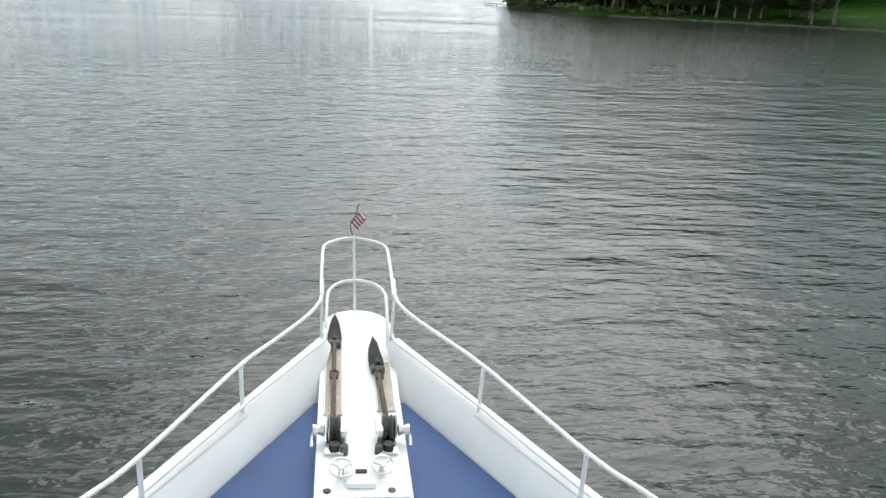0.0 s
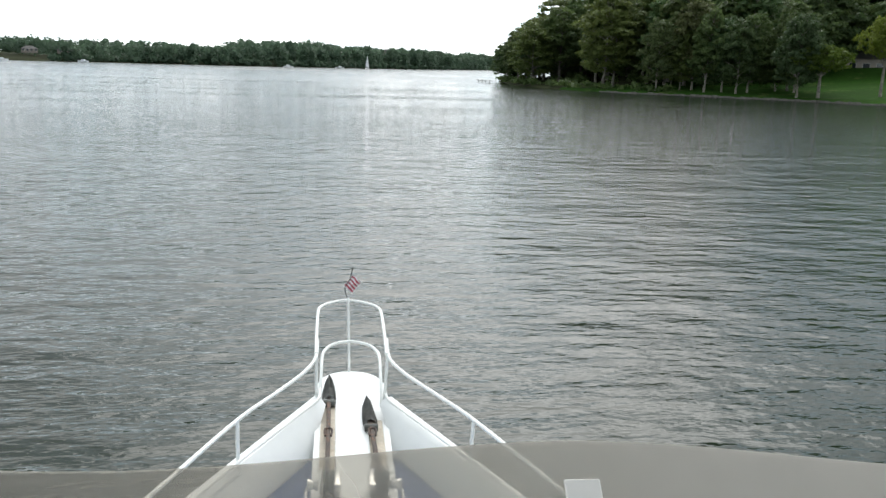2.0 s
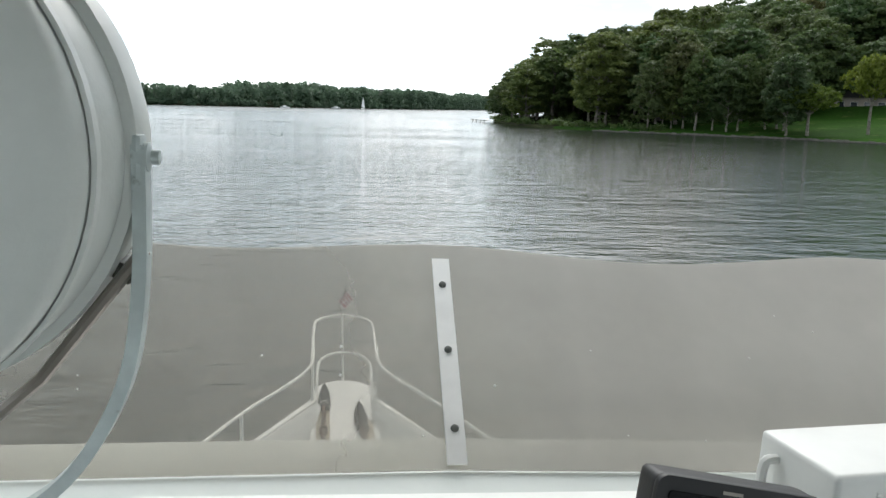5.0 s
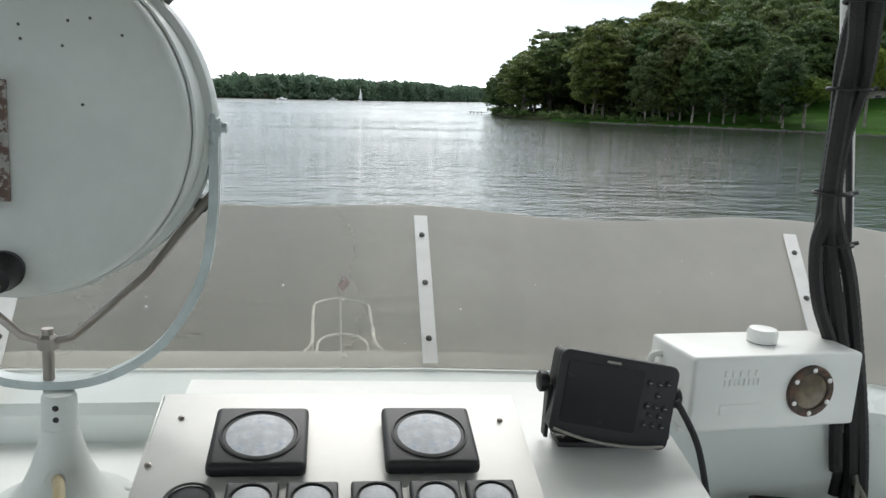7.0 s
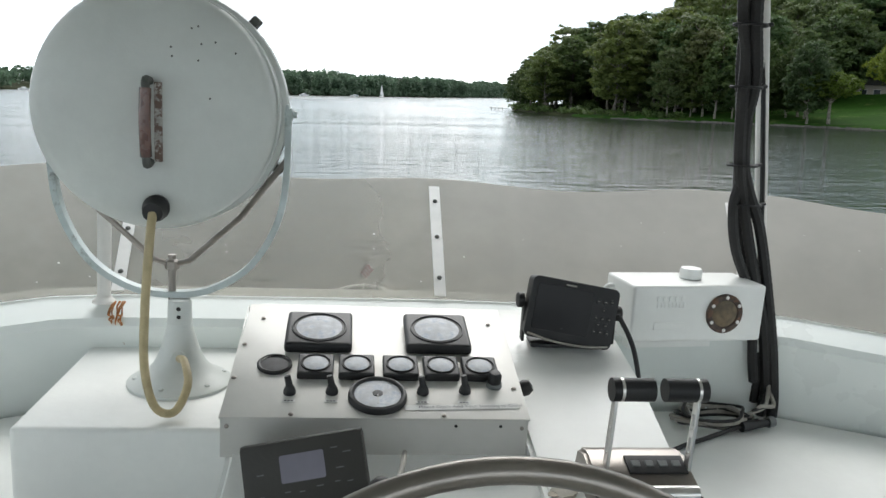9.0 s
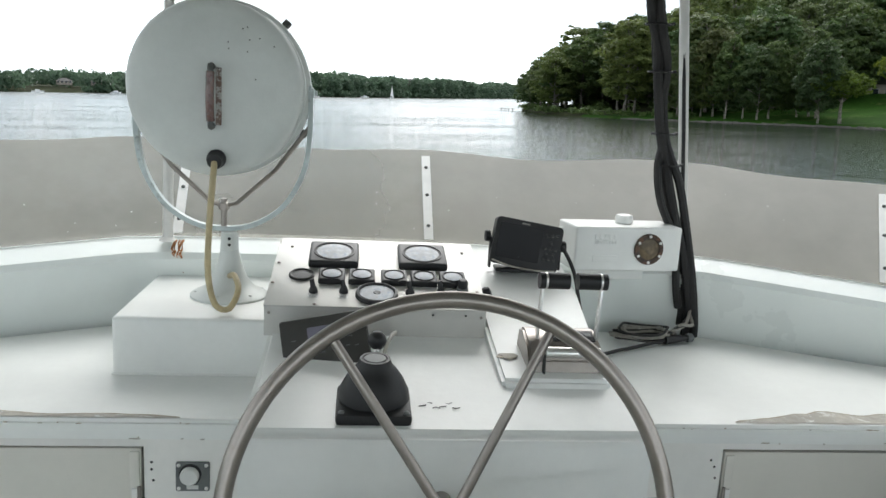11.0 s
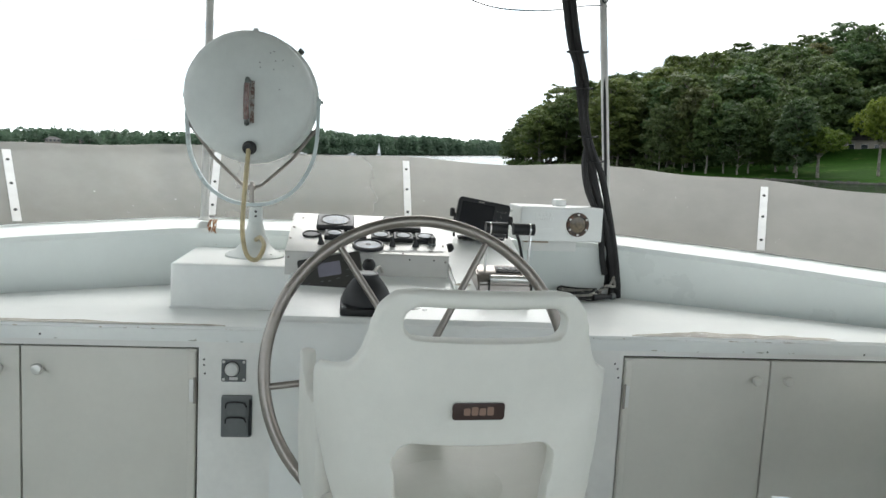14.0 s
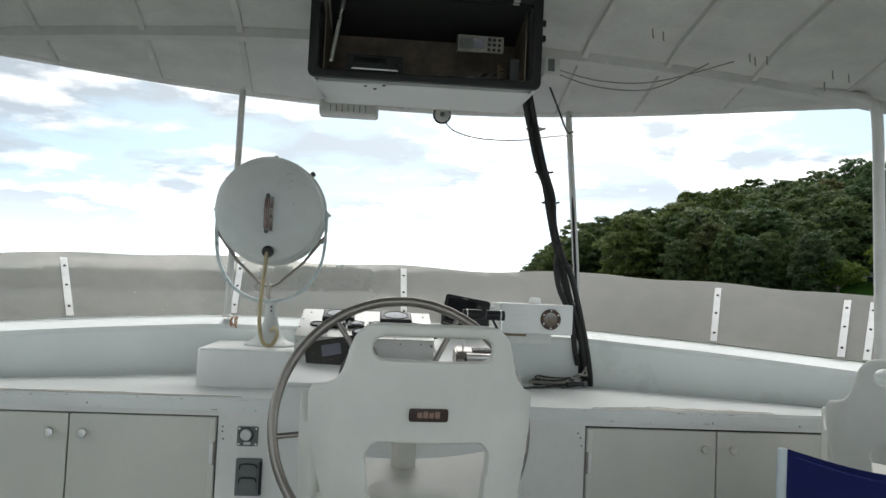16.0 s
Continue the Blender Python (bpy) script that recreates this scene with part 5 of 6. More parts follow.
cord = thing("coiled_cord", "tan coiled handset cord hanging in the box", "cord", at=pose(0.27, -0.60, 1.92))
part("coil", tube([(0.009 * math.cos(a), 0.009 * math.sin(a), 0.0025 * a / 1.2) for a in np.linspace(0, 42, 150)], 0.0028, 5), hose_cream, cord)
reel = thing("handset", "grey round-edged handset hung in the overhead box", "handset", at=pose(0.315, -0.62, 1.905))
part("grip", box((0.045, 0.05, 0.12), (0, 0, 0.062), 0.014, segments=3), grey_plastic, reel)
for k in range(5):
    ob = thing("loose_cable", "dark loose cable lying in the overhead box", "cable", at=pose(0.09 + 0.02 * k, -0.58, 1.905), group="loose radio cables")
    part("cable", tube(smooth_line([(-0.09, 0, 0.004), (-0.02, -0.03 - 0.01 * k, 0.012 + 0.008 * k), (0.05, 0.02, 0.03 + 0.01 * k), (0.12, 0.04, 0.09)], 5), 0.004, 6), cable_black if k % 2 else cable_grey, ob)
jbox = thing("switch_box", "white switch box on the hardtop beam beside the radio box", "switch box", at=pose(0.43, -0.66, 1.965))
part("case", box((0.055, 0.06, 0.065), (0, 0, 0.033), 0.005), roof_paint, jbox)
part("rocker", box((0.022, 0.004, 0.042), (-0.004, -0.031, 0.034), 0.001), grey_plastic, jbox)
for y0, sag, x1 in ((-0.66, 0.03, 1.05), (-0.62, 0.055, 0.98)):
    cb = thing("thin_wire", "thin grey wire slung under the hardtop", "wire", at=pose(0.45, y0, 1.995), group="slung wires")
    part("wire", tube(smooth_line([(0, 0, 0), (0.16, 0.02, -0.012 - sag * 0.4), (0.35, 0.0, -sag * 0.6), (x1 - 0.45, -0.05, 0.055)], 6), 0.0022, 6), cable_grey, cb)
floodlight = thing("flood_lamp", "white ribbed courtesy lamp under the hardtop's front edge", "lamp", at=pose(-0.262, 0.045, 1.985))
part("housing", box((0.245, 0.09, 0.06), (0, 0, -0.018), 0.014, segments=3), roof_paint, floodlight)
for k in range(7):
    part("louvre", box((0.004, 0.004, 0.030), (-0.075 + k * 0.024, -0.046, -0.022), 0.001, segments=1), cable_grey, floodlight)
eye = thing("camera_dome", "small round white camera on a bracket under the hardtop", "camera", at=pose(0.115, -0.06, 1.985))
part("bracket", box((0.016, 0.02, 0.05), (0, 0, 0.0), 0.003), roof_paint, eye)
part("body", lathe([(0, -0.04), (0.022, -0.038), (0.030, -0.01), (0.031, 0.014), (0.026, 0.020), (0.012, 0.022), (0.012, 0.018), (0, 0.018)], pose(0.002, -0.03, -0.045, 90, 0, 0), 24), roof_paint, eye)
part("lens", lathe([(0.010, 0), (0.010, 0.003), (0, 0.004)], pose(0.002, -0.050, -0.045, 90, 0, 0), 16), grey_plastic, eye)
part("shade", tube([(0.034 * math.cos(a) + 0.002, -0.038, -0.045 + 0.034 * math.sin(a)) for a in np.linspace(2.6, 6.8, 16)], 0.0035, 6), black_plastic, eye)
part("wire", tube(smooth_line([(0.015, -0.03, -0.07), (0.06, -0.02, -0.105), (0.17, 0.0, -0.125), (0.34, 0.03, -0.115), (0.50, 0.07, -0.080), (0.585, 0.10, -0.07)], 6), 0.0022, 6), cable_black, eye)

# ---- cables at the starboard post ----
def corrugated(pts, r, label):
    ob = thing("cable", label, "cable", at=pose(*pts[0]), group="cable bundle")
    o = Vector(pts[0])
    part("conduit", tube(smooth_line([Vector(p) - o for p in pts], 22), r, 8, ridge=-0.0009), cable_black, ob)


CONDUIT = "black corrugated cable running up to the radio box"
corrugated([(0.765, -0.115, 0.872), (0.759, -0.12, 0.926), (0.737, -0.12, 1.052), (0.696, -0.12, 1.22), (0.669, -0.12, 1.311), (0.638, -0.125, 1.372), (0.606, -0.145, 1.434), (0.572, -0.195, 1.52), (0.548, -0.255, 1.614), (0.482, -0.35, 1.735), (0.385, -0.53, 1.945)], 0.0125, CONDUIT)
corrugated([(0.742, -0.105, 0.873), (0.741, -0.115, 0.935), (0.710, -0.12, 1.09), (0.668, -0.12, 1.219), (0.632, -0.118, 1.345), (0.588, -0.160, 1.435), (0.543, -0.225, 1.56), (0.514, -0.275, 1.648), (0.462, -0.345, 1.733), (0.365, -0.53, 1.945)], 0.0125, CONDUIT)
corrugated([(0.712, -0.112, 0.955), (0.698, -0.12, 1.003), (0.672, -0.125, 1.145), (0.622, -0.125, 1.255), (0.604, -0.125, 1.344), (0.604, -0.140, 1.41), (0.580, -0.180, 1.50), (0.530, -0.25, 1.62), (0.475, -0.33, 1.735), (0.375, -0.515, 1.945)], 0.0115, CONDUIT)
corrugated([(0.728, -0.095, 0.900), (0.722, -0.105, 1.00), (0.700, -0.10, 1.12), (0.650, -0.100, 1.26), (0.622, -0.105, 1.36), (0.598, -0.135, 1.44), (0.560, -0.190, 1.54), (0.520, -0.245, 1.64), (0.472, -0.34, 1.75), (0.380, -0.52, 1.945)], 0.0105, CONDUIT)
for x, y, z in ((0.634, -0.120, 1.352), (0.597, -0.150, 1.436), (0.540, -0.235, 1.590), (0.492, -0.315, 1.695), (0.430, -0.43, 1.835)):
    tie = thing("cable_tie", "black cable tie round the bundle", "cable tie", at=pose(x, y - 0.004, z), group="cable ties")
    part("loop", tube([(0.029 * math.cos(a), 0.026 * math.sin(a), 0) for a in np.linspace(0, 6.283, 18, endpoint=False)], 0.0028, 6, closed=True), black_plastic, tie)
    part("tail", rod((0.027, 0, 0), (0.040, -0.004, 0.004), 0.0035, seg=6), black_plastic, tie)
wire2 = thing("cable", "thin black cable clipped to the hardtop post", "cable", at=pose(0.712, -0.09, 1.10), group="cable bundle")
part("conduit", tube(smooth_line([(0.0, 0, 0), (-0.014, 0.02, 0.25), (-0.020, 0.07, 0.5), (-0.03, 0.11, 0.75), (-0.034, 0.125, 0.86), (-0.030, 0.13, 0.905)], 8), 0.0055, 8), cable_black, wire2)
wire3 = thing("cable", "black cable looping from the post to the box", "cable", at=pose(0.69, 0.02, 1.93), group="cable bundle")
part("conduit", tube(smooth_line([(0, 0, 0), (-0.06, -0.14, -0.03), (-0.13, -0.28, 0.02), (-0.20, -0.42, 0.07)], 8), 0.004, 8), cable_black, wire3)
for k in range(7):
    ob = thing("cable_loop", "coil of thin grey and black cable on the counter", "cable", at=pose(0.60, -0.16, 0.872), group="coiled cables")
    a0 = k * 0.4
    pts = [((0.060 + 0.008 * math.sin(k)) * math.cos(a) * 1.25 + 0.01 * math.sin(3 * a + k), (0.035 + 0.003 * k) * math.sin(a), 0.005 + 0.0045 * k + 0.005 * math.sin(2 * a + a0)) for a in np.linspace(a0, a0 + 6.2, 26)]
    part("loop", tube(pts, 0.0036, 6), cable_black if k % 3 == 0 else cable_grey, ob)
for k, (e, mat) in enumerate((((0.735, -0.13, 0.93), cable_black), ((0.745, -0.12, 0.95), cable_grey), ((0.75, -0.14, 0.91), cable_black), ((0.74, -0.13, 0.94), cable_grey))):
    ob = thing("cable_end", "loose cable end joining the bundle at its foot", "cable", at=pose(0.64 + 0.01 * k, -0.17, 0.876), group="cable ends")
    o = Vector((0.64 + 0.01 * k, -0.17, 0.876))
    part("cable", tube(smooth_line([(0, 0, 0), (0.02, -0.015, 0.022 + 0.008 * k), (0.06, -0.005, 0.045), Vector(e) - o], 6), 0.0045, 6), mat, ob)
plug = thing("cable_plug", "black cable plug lying on the counter", "plug", at=pose(0.645, -0.205, 0.871))
part("body", rod((0, 0, 0.014), (0.07, 0.02, 0.016), 0.011, 0.008, 12), black_plastic, plug)
part("collar", rod((0.07, 0.02, 0.016), (0.085, 0.024, 0.017), 0.012, seg=12), grey_plastic, plug)
blackwire = thing("cable", "black cable running from the compass box along the counter", "cable", at=pose(0.345, -0.25, 1.09), group="cable bundle")
part("conduit", tube(smooth_line([(-0.03, -0.04, 0.06), (0.0, -0.06, 0.0), (0.022, -0.08, -0.10), (0.060, -0.08, -0.20), (0.16, -0.02, -0.212), (0.26, 0.03, -0.208), (0.35, 0.07, -0.20)], 8), 0.0048, 8), cable_black, blackwire)

# ---- searchlight on its box ----
lbox = thing("lamp_plinth", "white painted box that carries the searchlight", "box", at=pose(-0.55, -0.28, 0.870))
part("body", box((0.333, 0.423, 0.130), (0.005, 0, 0.065), 0.009, segments=3), white_paint, lbox)
part("sealant", box((0.337, 0.427, 0.004), (0.005, 0, 0.002), 0.0015, segments=1), white_paint, lbox, "thin bead of white sealant")
light = thing("searchlight", "weathered white searchlight turned away on its swivel yoke", "searchlight", at=pose(-0.497, -0.315, 1.000))
LX, LY, LZ = -0.016, 0.015, 0.492
axis = pose(LX, LY, LZ, 90, 0, 0)  # local z points aft
part("drum", lathe([(0.0, 0.1155), (0.078, 0.1150), (0.086, 0.1160), (0.096, 0.1158), (0.12, 0.113), (0.165, 0.104), (0.183, 0.094), (0.189, 0.082), (0.190, -0.045)], axis, 64), lamp_paint, light)
part("front_ring", lathe([(0.190, -0.020), (0.199, -0.022), (0.201, -0.032), (0.199, -0.072), (0.190, -0.080), (0.180, -0.076)], axis, 64), lamp_paint, light)
part("seam_band", lathe([(0.1905, 0.070), (0.1935, 0.068), (0.1935, 0.056), (0.1905, 0.054)], axis, 64), lamp_paint, light)
part("lens", lathe([(0.182, -0.066), (0.1, -0.078), (0.0, -0.082)], axis, 48), window_dark, light)
hd = part("handle_plate", box((0.012, 0.004, 0.122), (LX + 0.013, LY - 0.1175, LZ - 0.018), 0.001, segments=1), flaked_plate, light, "flaking grey handle backing")
part("handle", tube(smooth_line([(LX, LY - 0.142, LZ - 0.070), (LX - 0.001, LY - 0.144, LZ - 0.018), (LX, LY - 0.142, LZ + 0.034)], 4), 0.0088, 12), varnished_wood, light, "red-brown varnished wooden grip")
for s in (-1, 1):
    part("handle_bracket", tube(smooth_line([(LX, LY - 0.112, LZ - 0.018 + s * 0.062), (LX, LY - 0.138, LZ - 0.018 + s * 0.064), (LX, LY - 0.142, LZ - 0.018 + s * 0.050)], 4), 0.0065, 8), grey_iron, light)
part("connector", lathe([(0.019, 0), (0.021, 0.010), (0.0165, 0.014), (0.020, 0.020), (0.0165, 0.026), (0.0155, 0.036), (0.008, 0.038), (0, 0.038)], pose(LX + 0.008, LY - 0.106, LZ - 0.150, 100, 0, 0), 18), black_plastic, light, "black rubber plug")
for ang in (48, -28, 205, 90):
    a = radians(ang)
    part("clamp", box((0.022, 0.036, 0.016), (LX + 0.205 * math.cos(a), LY + 0.055, LZ + 0.205 * math.sin(a)), 0.004, turn=(0, -ang, 0)), grey_iron if ang != 90 else lamp_paint, light)
for i in range(9):
    a, r = random.uniform(0.05, 1.25), random.uniform(0.09, 0.165)
    part("chip", lathe([(0.0017, 0), (0.0012, 0.0006), (0, 0.0006)], pose(LX + r * math.cos(a), LY - 0.1175 + (0.006 if r > 0.12 else 0.0), LZ + r * math.sin(a), 90, 0, 0), 7), grey_iron, light, "dark paint chip")
YR = 0.199
yk = smooth_line([(-YR, 0.03, 0.01), (-YR, 0.03, -0.10), (-YR * 0.93, 0.03, -0.19), (-YR * 0.70, 0.03, -0.272), (-YR * 0.36, 0.03, -0.318), (0, 0.03, -0.330), (YR * 0.36, 0.03, -0.318), (YR * 0.70, 0.03, -0.272), (YR * 0.93, 0.03, -0.19), (YR, 0.03, -0.10), (YR, 0.03, 0.01)], 6)
bm = bmesh.new()
rings = []
for i, c in enumerate(yk):
    d = (yk[min(i + 1, len(yk) - 1)] - yk[max(i - 1, 0)]).normalized()
    nrm = Vector((d.z, 0, -d.x))
    rings.append([bm.verts.new(Vector((LX, LY, LZ)) + c + nrm * a + Vector((0, b, 0))) for a, b in ((-0.0055, -0.010), (0.0055, -0.010), (0.0055, 0.010), (-0.0055, 0.010))])
for a, b in zip(rings, rings[1:]):
    for k in range(4):
        bm.faces.new((a[k], a[(k + 1) % 4], b[(k + 1) % 4], b[k]))
for r in (rings[0], rings[-1]):
    bm.faces.new(r)
part("yoke", bm, yoke_paint, light, "pale blue-grey yoke bar")
for s in (-1, 1):
    part("brace", tube([(LX + s * 0.202, LY + 0.03, LZ - 0.075), (LX + s * 0.12, LY + 0.03, LZ - 0.185), (LX + s * 0.03, LY + 0.03, LZ - 0.268), (LX, LY + 0.03, LZ - 0.276)], 0.0055, 8), steel, light, "bare steel brace")
    part("pivot", lathe([(0.012, 0), (0.012, 0.012), (0.006, 0.014), (0.006, 0.020), (0, 0.020)], pose(LX + s * 0.194, LY + 0.03, LZ + 0.0, 0, s * 90, 0), 14), yoke_paint, light)
    part("lug", box((0.008, 0.022, 0.036), (LX + s * 0.198, LY + 0.03, LZ + 0.0), 0.004), yoke_paint, light)
part("clamp_bolt", rod((LX, LY + 0.03, LZ - 0.345), (LX, LY + 0.03, LZ - 0.258), 0.007, seg=10), steel, light)
part("clamp_nut", lathe([(0.013, 0), (0.013, 0.014), (0.009, 0.018), (0, 0.018)], pose(LX, LY + 0.03, LZ - 0.284), 6), steel, light)
part("pedestal", lathe([(0.092, 0), (0.092, 0.005), (0.085, 0.010), (0.063, 0.020), (0.046, 0.038), (0.035, 0.062), (0.0265, 0.090), (0.0215, 0.112), (0.0225, 0.114), (0.0215, 0.117), (0.0205, 0.152), (0.018, 0.156), (0, 0.156)], pose(0, 0.03, 0), 40), lamp_paint, light)
for k in range(6):
    a = k * math.pi / 3 + 0.3
    part("bolt", screw((0.077 * math.cos(a), 0.03 + 0.077 * math.sin(a), 0.013), 0.005), lamp_paint, light)
for z in (0.130, 0.145):
    part("hole", lathe([(0.004, 0), (0.003, 0.001), (0, 0.001)], pose(0.002, 0.030 - 0.0208, z - 0.002, 90, 0, 0), 10), dark_gap, light)
part("grommet", tube([(0.012 * math.cos(a) + 0.004, -0.005 + 0.004 * math.sin(a), 0.056 + 0.012 * math.sin(a)) for a in np.linspace(0, 6.28, 16, endpoint=False)], 0.003, 6, closed=True), lamp_paint, light)
part("lead", tube(smooth_line([(LX + 0.008, LY - 0.140, LZ - 0.157), (LX + 0.008, LY - 0.162, LZ - 0.20), (LX + 0.002, LY - 0.170, LZ - 0.30), (LX + 0.000, LY - 0.170, LZ - 0.40), (LX + 0.014, LY - 0.165, LZ - 0.466), (LX + 0.042, LY - 0.155, LZ - 0.478), (LX + 0.058, LY - 0.130, LZ - 0.442), (LX + 0.042, LY - 0.075, LZ - 0.422), (0.006, -0.004, 0.056)], 7), 0.0068, 10), hose_cream, light, "yellowed rubber lead")

# ---- instrument panel ----
panel = thing("dashboard", "sloping grey metal instrument panel with round gauges", "instrument panel", at=pose(-0.148, -0.58, 1.060, 13.4, 0, 0))
PW, PL = 0.234, 0.344
part("top", plate([[(-PW, 0), (PW, 0), (PW + 0.004, PL), (-PW + 0.006, PL)]], 0.004, m=pose(0, 0, 0, -90, 0, 0), bevel=0.001), panel_metal, panel)
part("front", box((PW * 2, 0.003, 0.072), (0, 0.0165 - 0.010, -0.037), 0.0008, turn=(-13.4, 0, 0), segments=1), panel_metal, panel)
for s in (-1, 1):
    bm = bmesh.new()
    loft([[(s * (PW - 0.002) + d, y, z) for y, z in ((0.006, -0.003), (0.0225, -0.07), (PL, -0.065), (PL, -0.003))] for d in (-0.001, 0.001)], bm, True)
    part("side_cheek", bm, panel_metal, panel)
for x, y in ((-0.226, 0.10), (0.222, 0.08), (-0.13, 0.006), (0.10, 0.006), (0.21, 0.285), (-0.20, 0.29), (-0.222, 0.20)):
    part("screw", screw((x, y, 0.001), 0.004), steel, panel)
for x, z in ((-0.224, -0.022), (-0.222, -0.052), (0.224, -0.022), (0.224, -0.052), (0.12, -0.018), (0.19, -0.018), (0.12, -0.045), (0.188, -0.045), (0.135, -0.06), (0.036, -0.062)):
    part("front_screw", screw((0, 0, 0), 0.0034 if abs(x) > 0.2 else 0.0026, pose(x, -0.0004 - z * 0.232 * 1.03 + 0.0012, z * 0.975, 76.6, 0, 0)), steel if abs(x) > 0.2 else dark_gap, panel)


def square_gauge(x, y, w, h, label, face):
    """A square black bezel with a domed round glass."""
    ob = thing("gauge", label, "gauge", at=pose(-0.148, -0.58, 1.060, 13.4, 0, 0) @ pose(x, y, 0.0005), group="instrument gauges")
    part("bezel", box((w, w, h), (0, 0, h / 2), w * 0.07, segments=3), black_plastic, ob)
    part("ring", lathe([(w * 0.42, h - 0.001), (w * 0.42, h + 0.0015), (w * 0.395, h + 0.0022), (w * 0.385, h + 0.0006)], seg=40), black_plastic, ob)
    part("dial", lathe([(w * 0.39, h - 0.001), (w * 0.30, h + 0.0012), (w * 0.15, h + 0.0022), (0, h + 0.0026)], seg=40), face, ob, "hazed white dial glass")
    return ob


for x, y in ((-0.098, 0.232), (0.108, 0.234)):
    square_gauge(x, y, 0.114, 0.019, "large square black gauge with a hazed round dial", dial_face)
for x in (-0.099, -0.033, 0.039, 0.106, 0.171):
    square_gauge(x, 0.126, 0.058, 0.014, "small square black gauge with a hazed round dial", dial_face)
rg = thing("gauge", "small flat round gauge with a black rim", "gauge", at=pose(-0.148, -0.58, 1.060, 13.4, 0, 0) @ pose(-0.166, 0.138, 0.0005), group="instrument gauges")
part("rim", lathe([(0.028, 0), (0.028, 0.004), (0.0255, 0.006), (0.0225, 0.005)], seg=36), black_plastic, rg)
part("dial", lathe([(0.0232, 0.003), (0.012, 0.0036), (0, 0.0038)], seg=30), dial_dark, rg)
cg = thing("gauge", "round rudder gauge with a thick black rim", "gauge", at=pose(-0.148, -0.58, 1.060, 13.4, 0, 0) @ pose(0.0, 0.052, 0.0005), group="instrument gauges")
part("rim", lathe([(0.046, 0), (0.0458, 0.006), (0.044, 0.010), (0.040, 0.011), (0.0365, 0.007)], seg=44), black_plastic, cg)
part("dial", lathe([(0.037, 0.0065), (0.02, 0.0075), (0, 0.0078)], seg=40), dial_face, cg)
part("hub", lathe([(0.008, 0.0075), (0.008, 0.0088), (0, 0.0092)], seg=18), dial_dark, cg)
part("needle", box((0.0016, 0.026, 0.0008), (0, -0.014, 0.0086)), label_white, cg)


def toggle(x, y, boot, label):
    ob = thing("toggle_switch", label, "switch", at=pose(-0.148, -0.58, 1.060, 13.4, 0, 0) @ pose(x, y, 0.0005), group="toggle switches")
    part("boot", lathe([(0.0098, 0), (0.0098, 0.003), (0.0085, 0.008), (0.0060, 0.013)], seg=16), boot, ob)
    part("lever", rod((0, 0, 0.010), (-0.004, 0.005, 0.028), 0.0056, 0.0050, 12), boot, ob)


for x, y, b in ((-0.136, 0.062, black_plastic), (-0.071, 0.064, black_plastic), (0.072, 0.066, black_plastic), (0.140, 0.070, black_plastic)):
    toggle(x, y, b, "rubber-booted toggle switch on the panel")
for i, x in enumerate((-0.136, -0.072, 0.069, 0.135)):
    tg = thing("switch_tag", "tiny pale label below a toggle switch", "label", at=pose(-0.148, -0.58, 1.060, 13.4, 0, 0) @ pose(x, 0.040, 0.0012), group="switch labels")
    part("tag", box((0.020, 0.007, 0.0006)), label_white, tg)
    for k in range(3):
        part("bar", box((0.0035, 0.0028, 0.0004), (-0.005 + k * 0.005, 0, 0.0005)), label_ink, tg)
kn = part("knob", lathe([(0.011, 0.006), (0.0115, 0.020), (0.008, 0.026), (0, 0.027)], seg=12), black_plastic, panel, "black fluted knob", m=pose(0.190, 0.088, 0.0005))
part("collar", lathe([(0.013, 0), (0.013, 0.006), (0.011, 0.008)], seg=20), grey_plastic, kn)
part("knob", lathe([(0.012, 0), (0.014, 0.012), (0.010, 0.022), (0, 0.024)], pose(0, 0, 0, 0, 60, 0), 16), black_plastic, panel, "black side knob", m=pose(0.236, 0.10, -0.016))
lb = thing("warning_label", "pale paper label with a line of small print", "label", at=pose(-0.148, -0.58, 1.060, 13.4, 0, 0) @ pose(0.131, 0.029, 0.0012, 0, 0, 2.6))
part("paper", box((0.180, 0.013, 0.0006)), label_white, lb)
txt = bpy.data.curves.new("lettering", "FONT")
txt.body, txt.size, txt.align_x, txt.align_y = "Please Don't Add Your Steering to Ours!", 0.0098, "CENTER", "CENTER"
txt.materials.append(label_ink)
lt = new("lettering", txt)
lt.parent = lb
lt.matrix_basis = pose(0.014, 0, 0.0009)

# ---- sounder on its plinth, compass box ----
plinth = thing("side_plinth", "white sloping plinth beside the panel with chipped paint", "plinth", at=pose(0.20, -0.5, 0.87))
bm = bmesh.new()
prof = [(-0.290, 0.07), (-0.285, 0.112), (-0.10, 0.140), (0.12, 0.185), (0.30, 0.212), (0.42, 0.219), (0.42, 0.0), (-0.29, 0.0)]
L_, R_ = [], []
for y, z in prof:
    f = min(1, max(0, (y + 0.29) / 0.5))
    L_.append(bm.verts.new((-0.112, y, z)))
    R_.append(bm.verts.new((0.100 + 0.045 * f, y, z)))
for i in range(len(prof)):
    j = (i + 1) % len(prof)
    bm.faces.new((L_[i], L_[j], R_[j], R_[i]))
bm.faces.new(L_)
bm.faces.new(R_[::-1])
bmesh.ops.recalc_face_normals(bm, faces=bm.faces[:])
bmesh.ops.bevel(bm, geom=[e for e in bm.edges if e.verts[0].co.z > 0.05 and e.verts[1].co.z > 0.05 and e.calc_face_angle(0) > 0.6], offset=0.007, segments=2, affect="EDGES")
part("body", bm, white_paint, plinth)
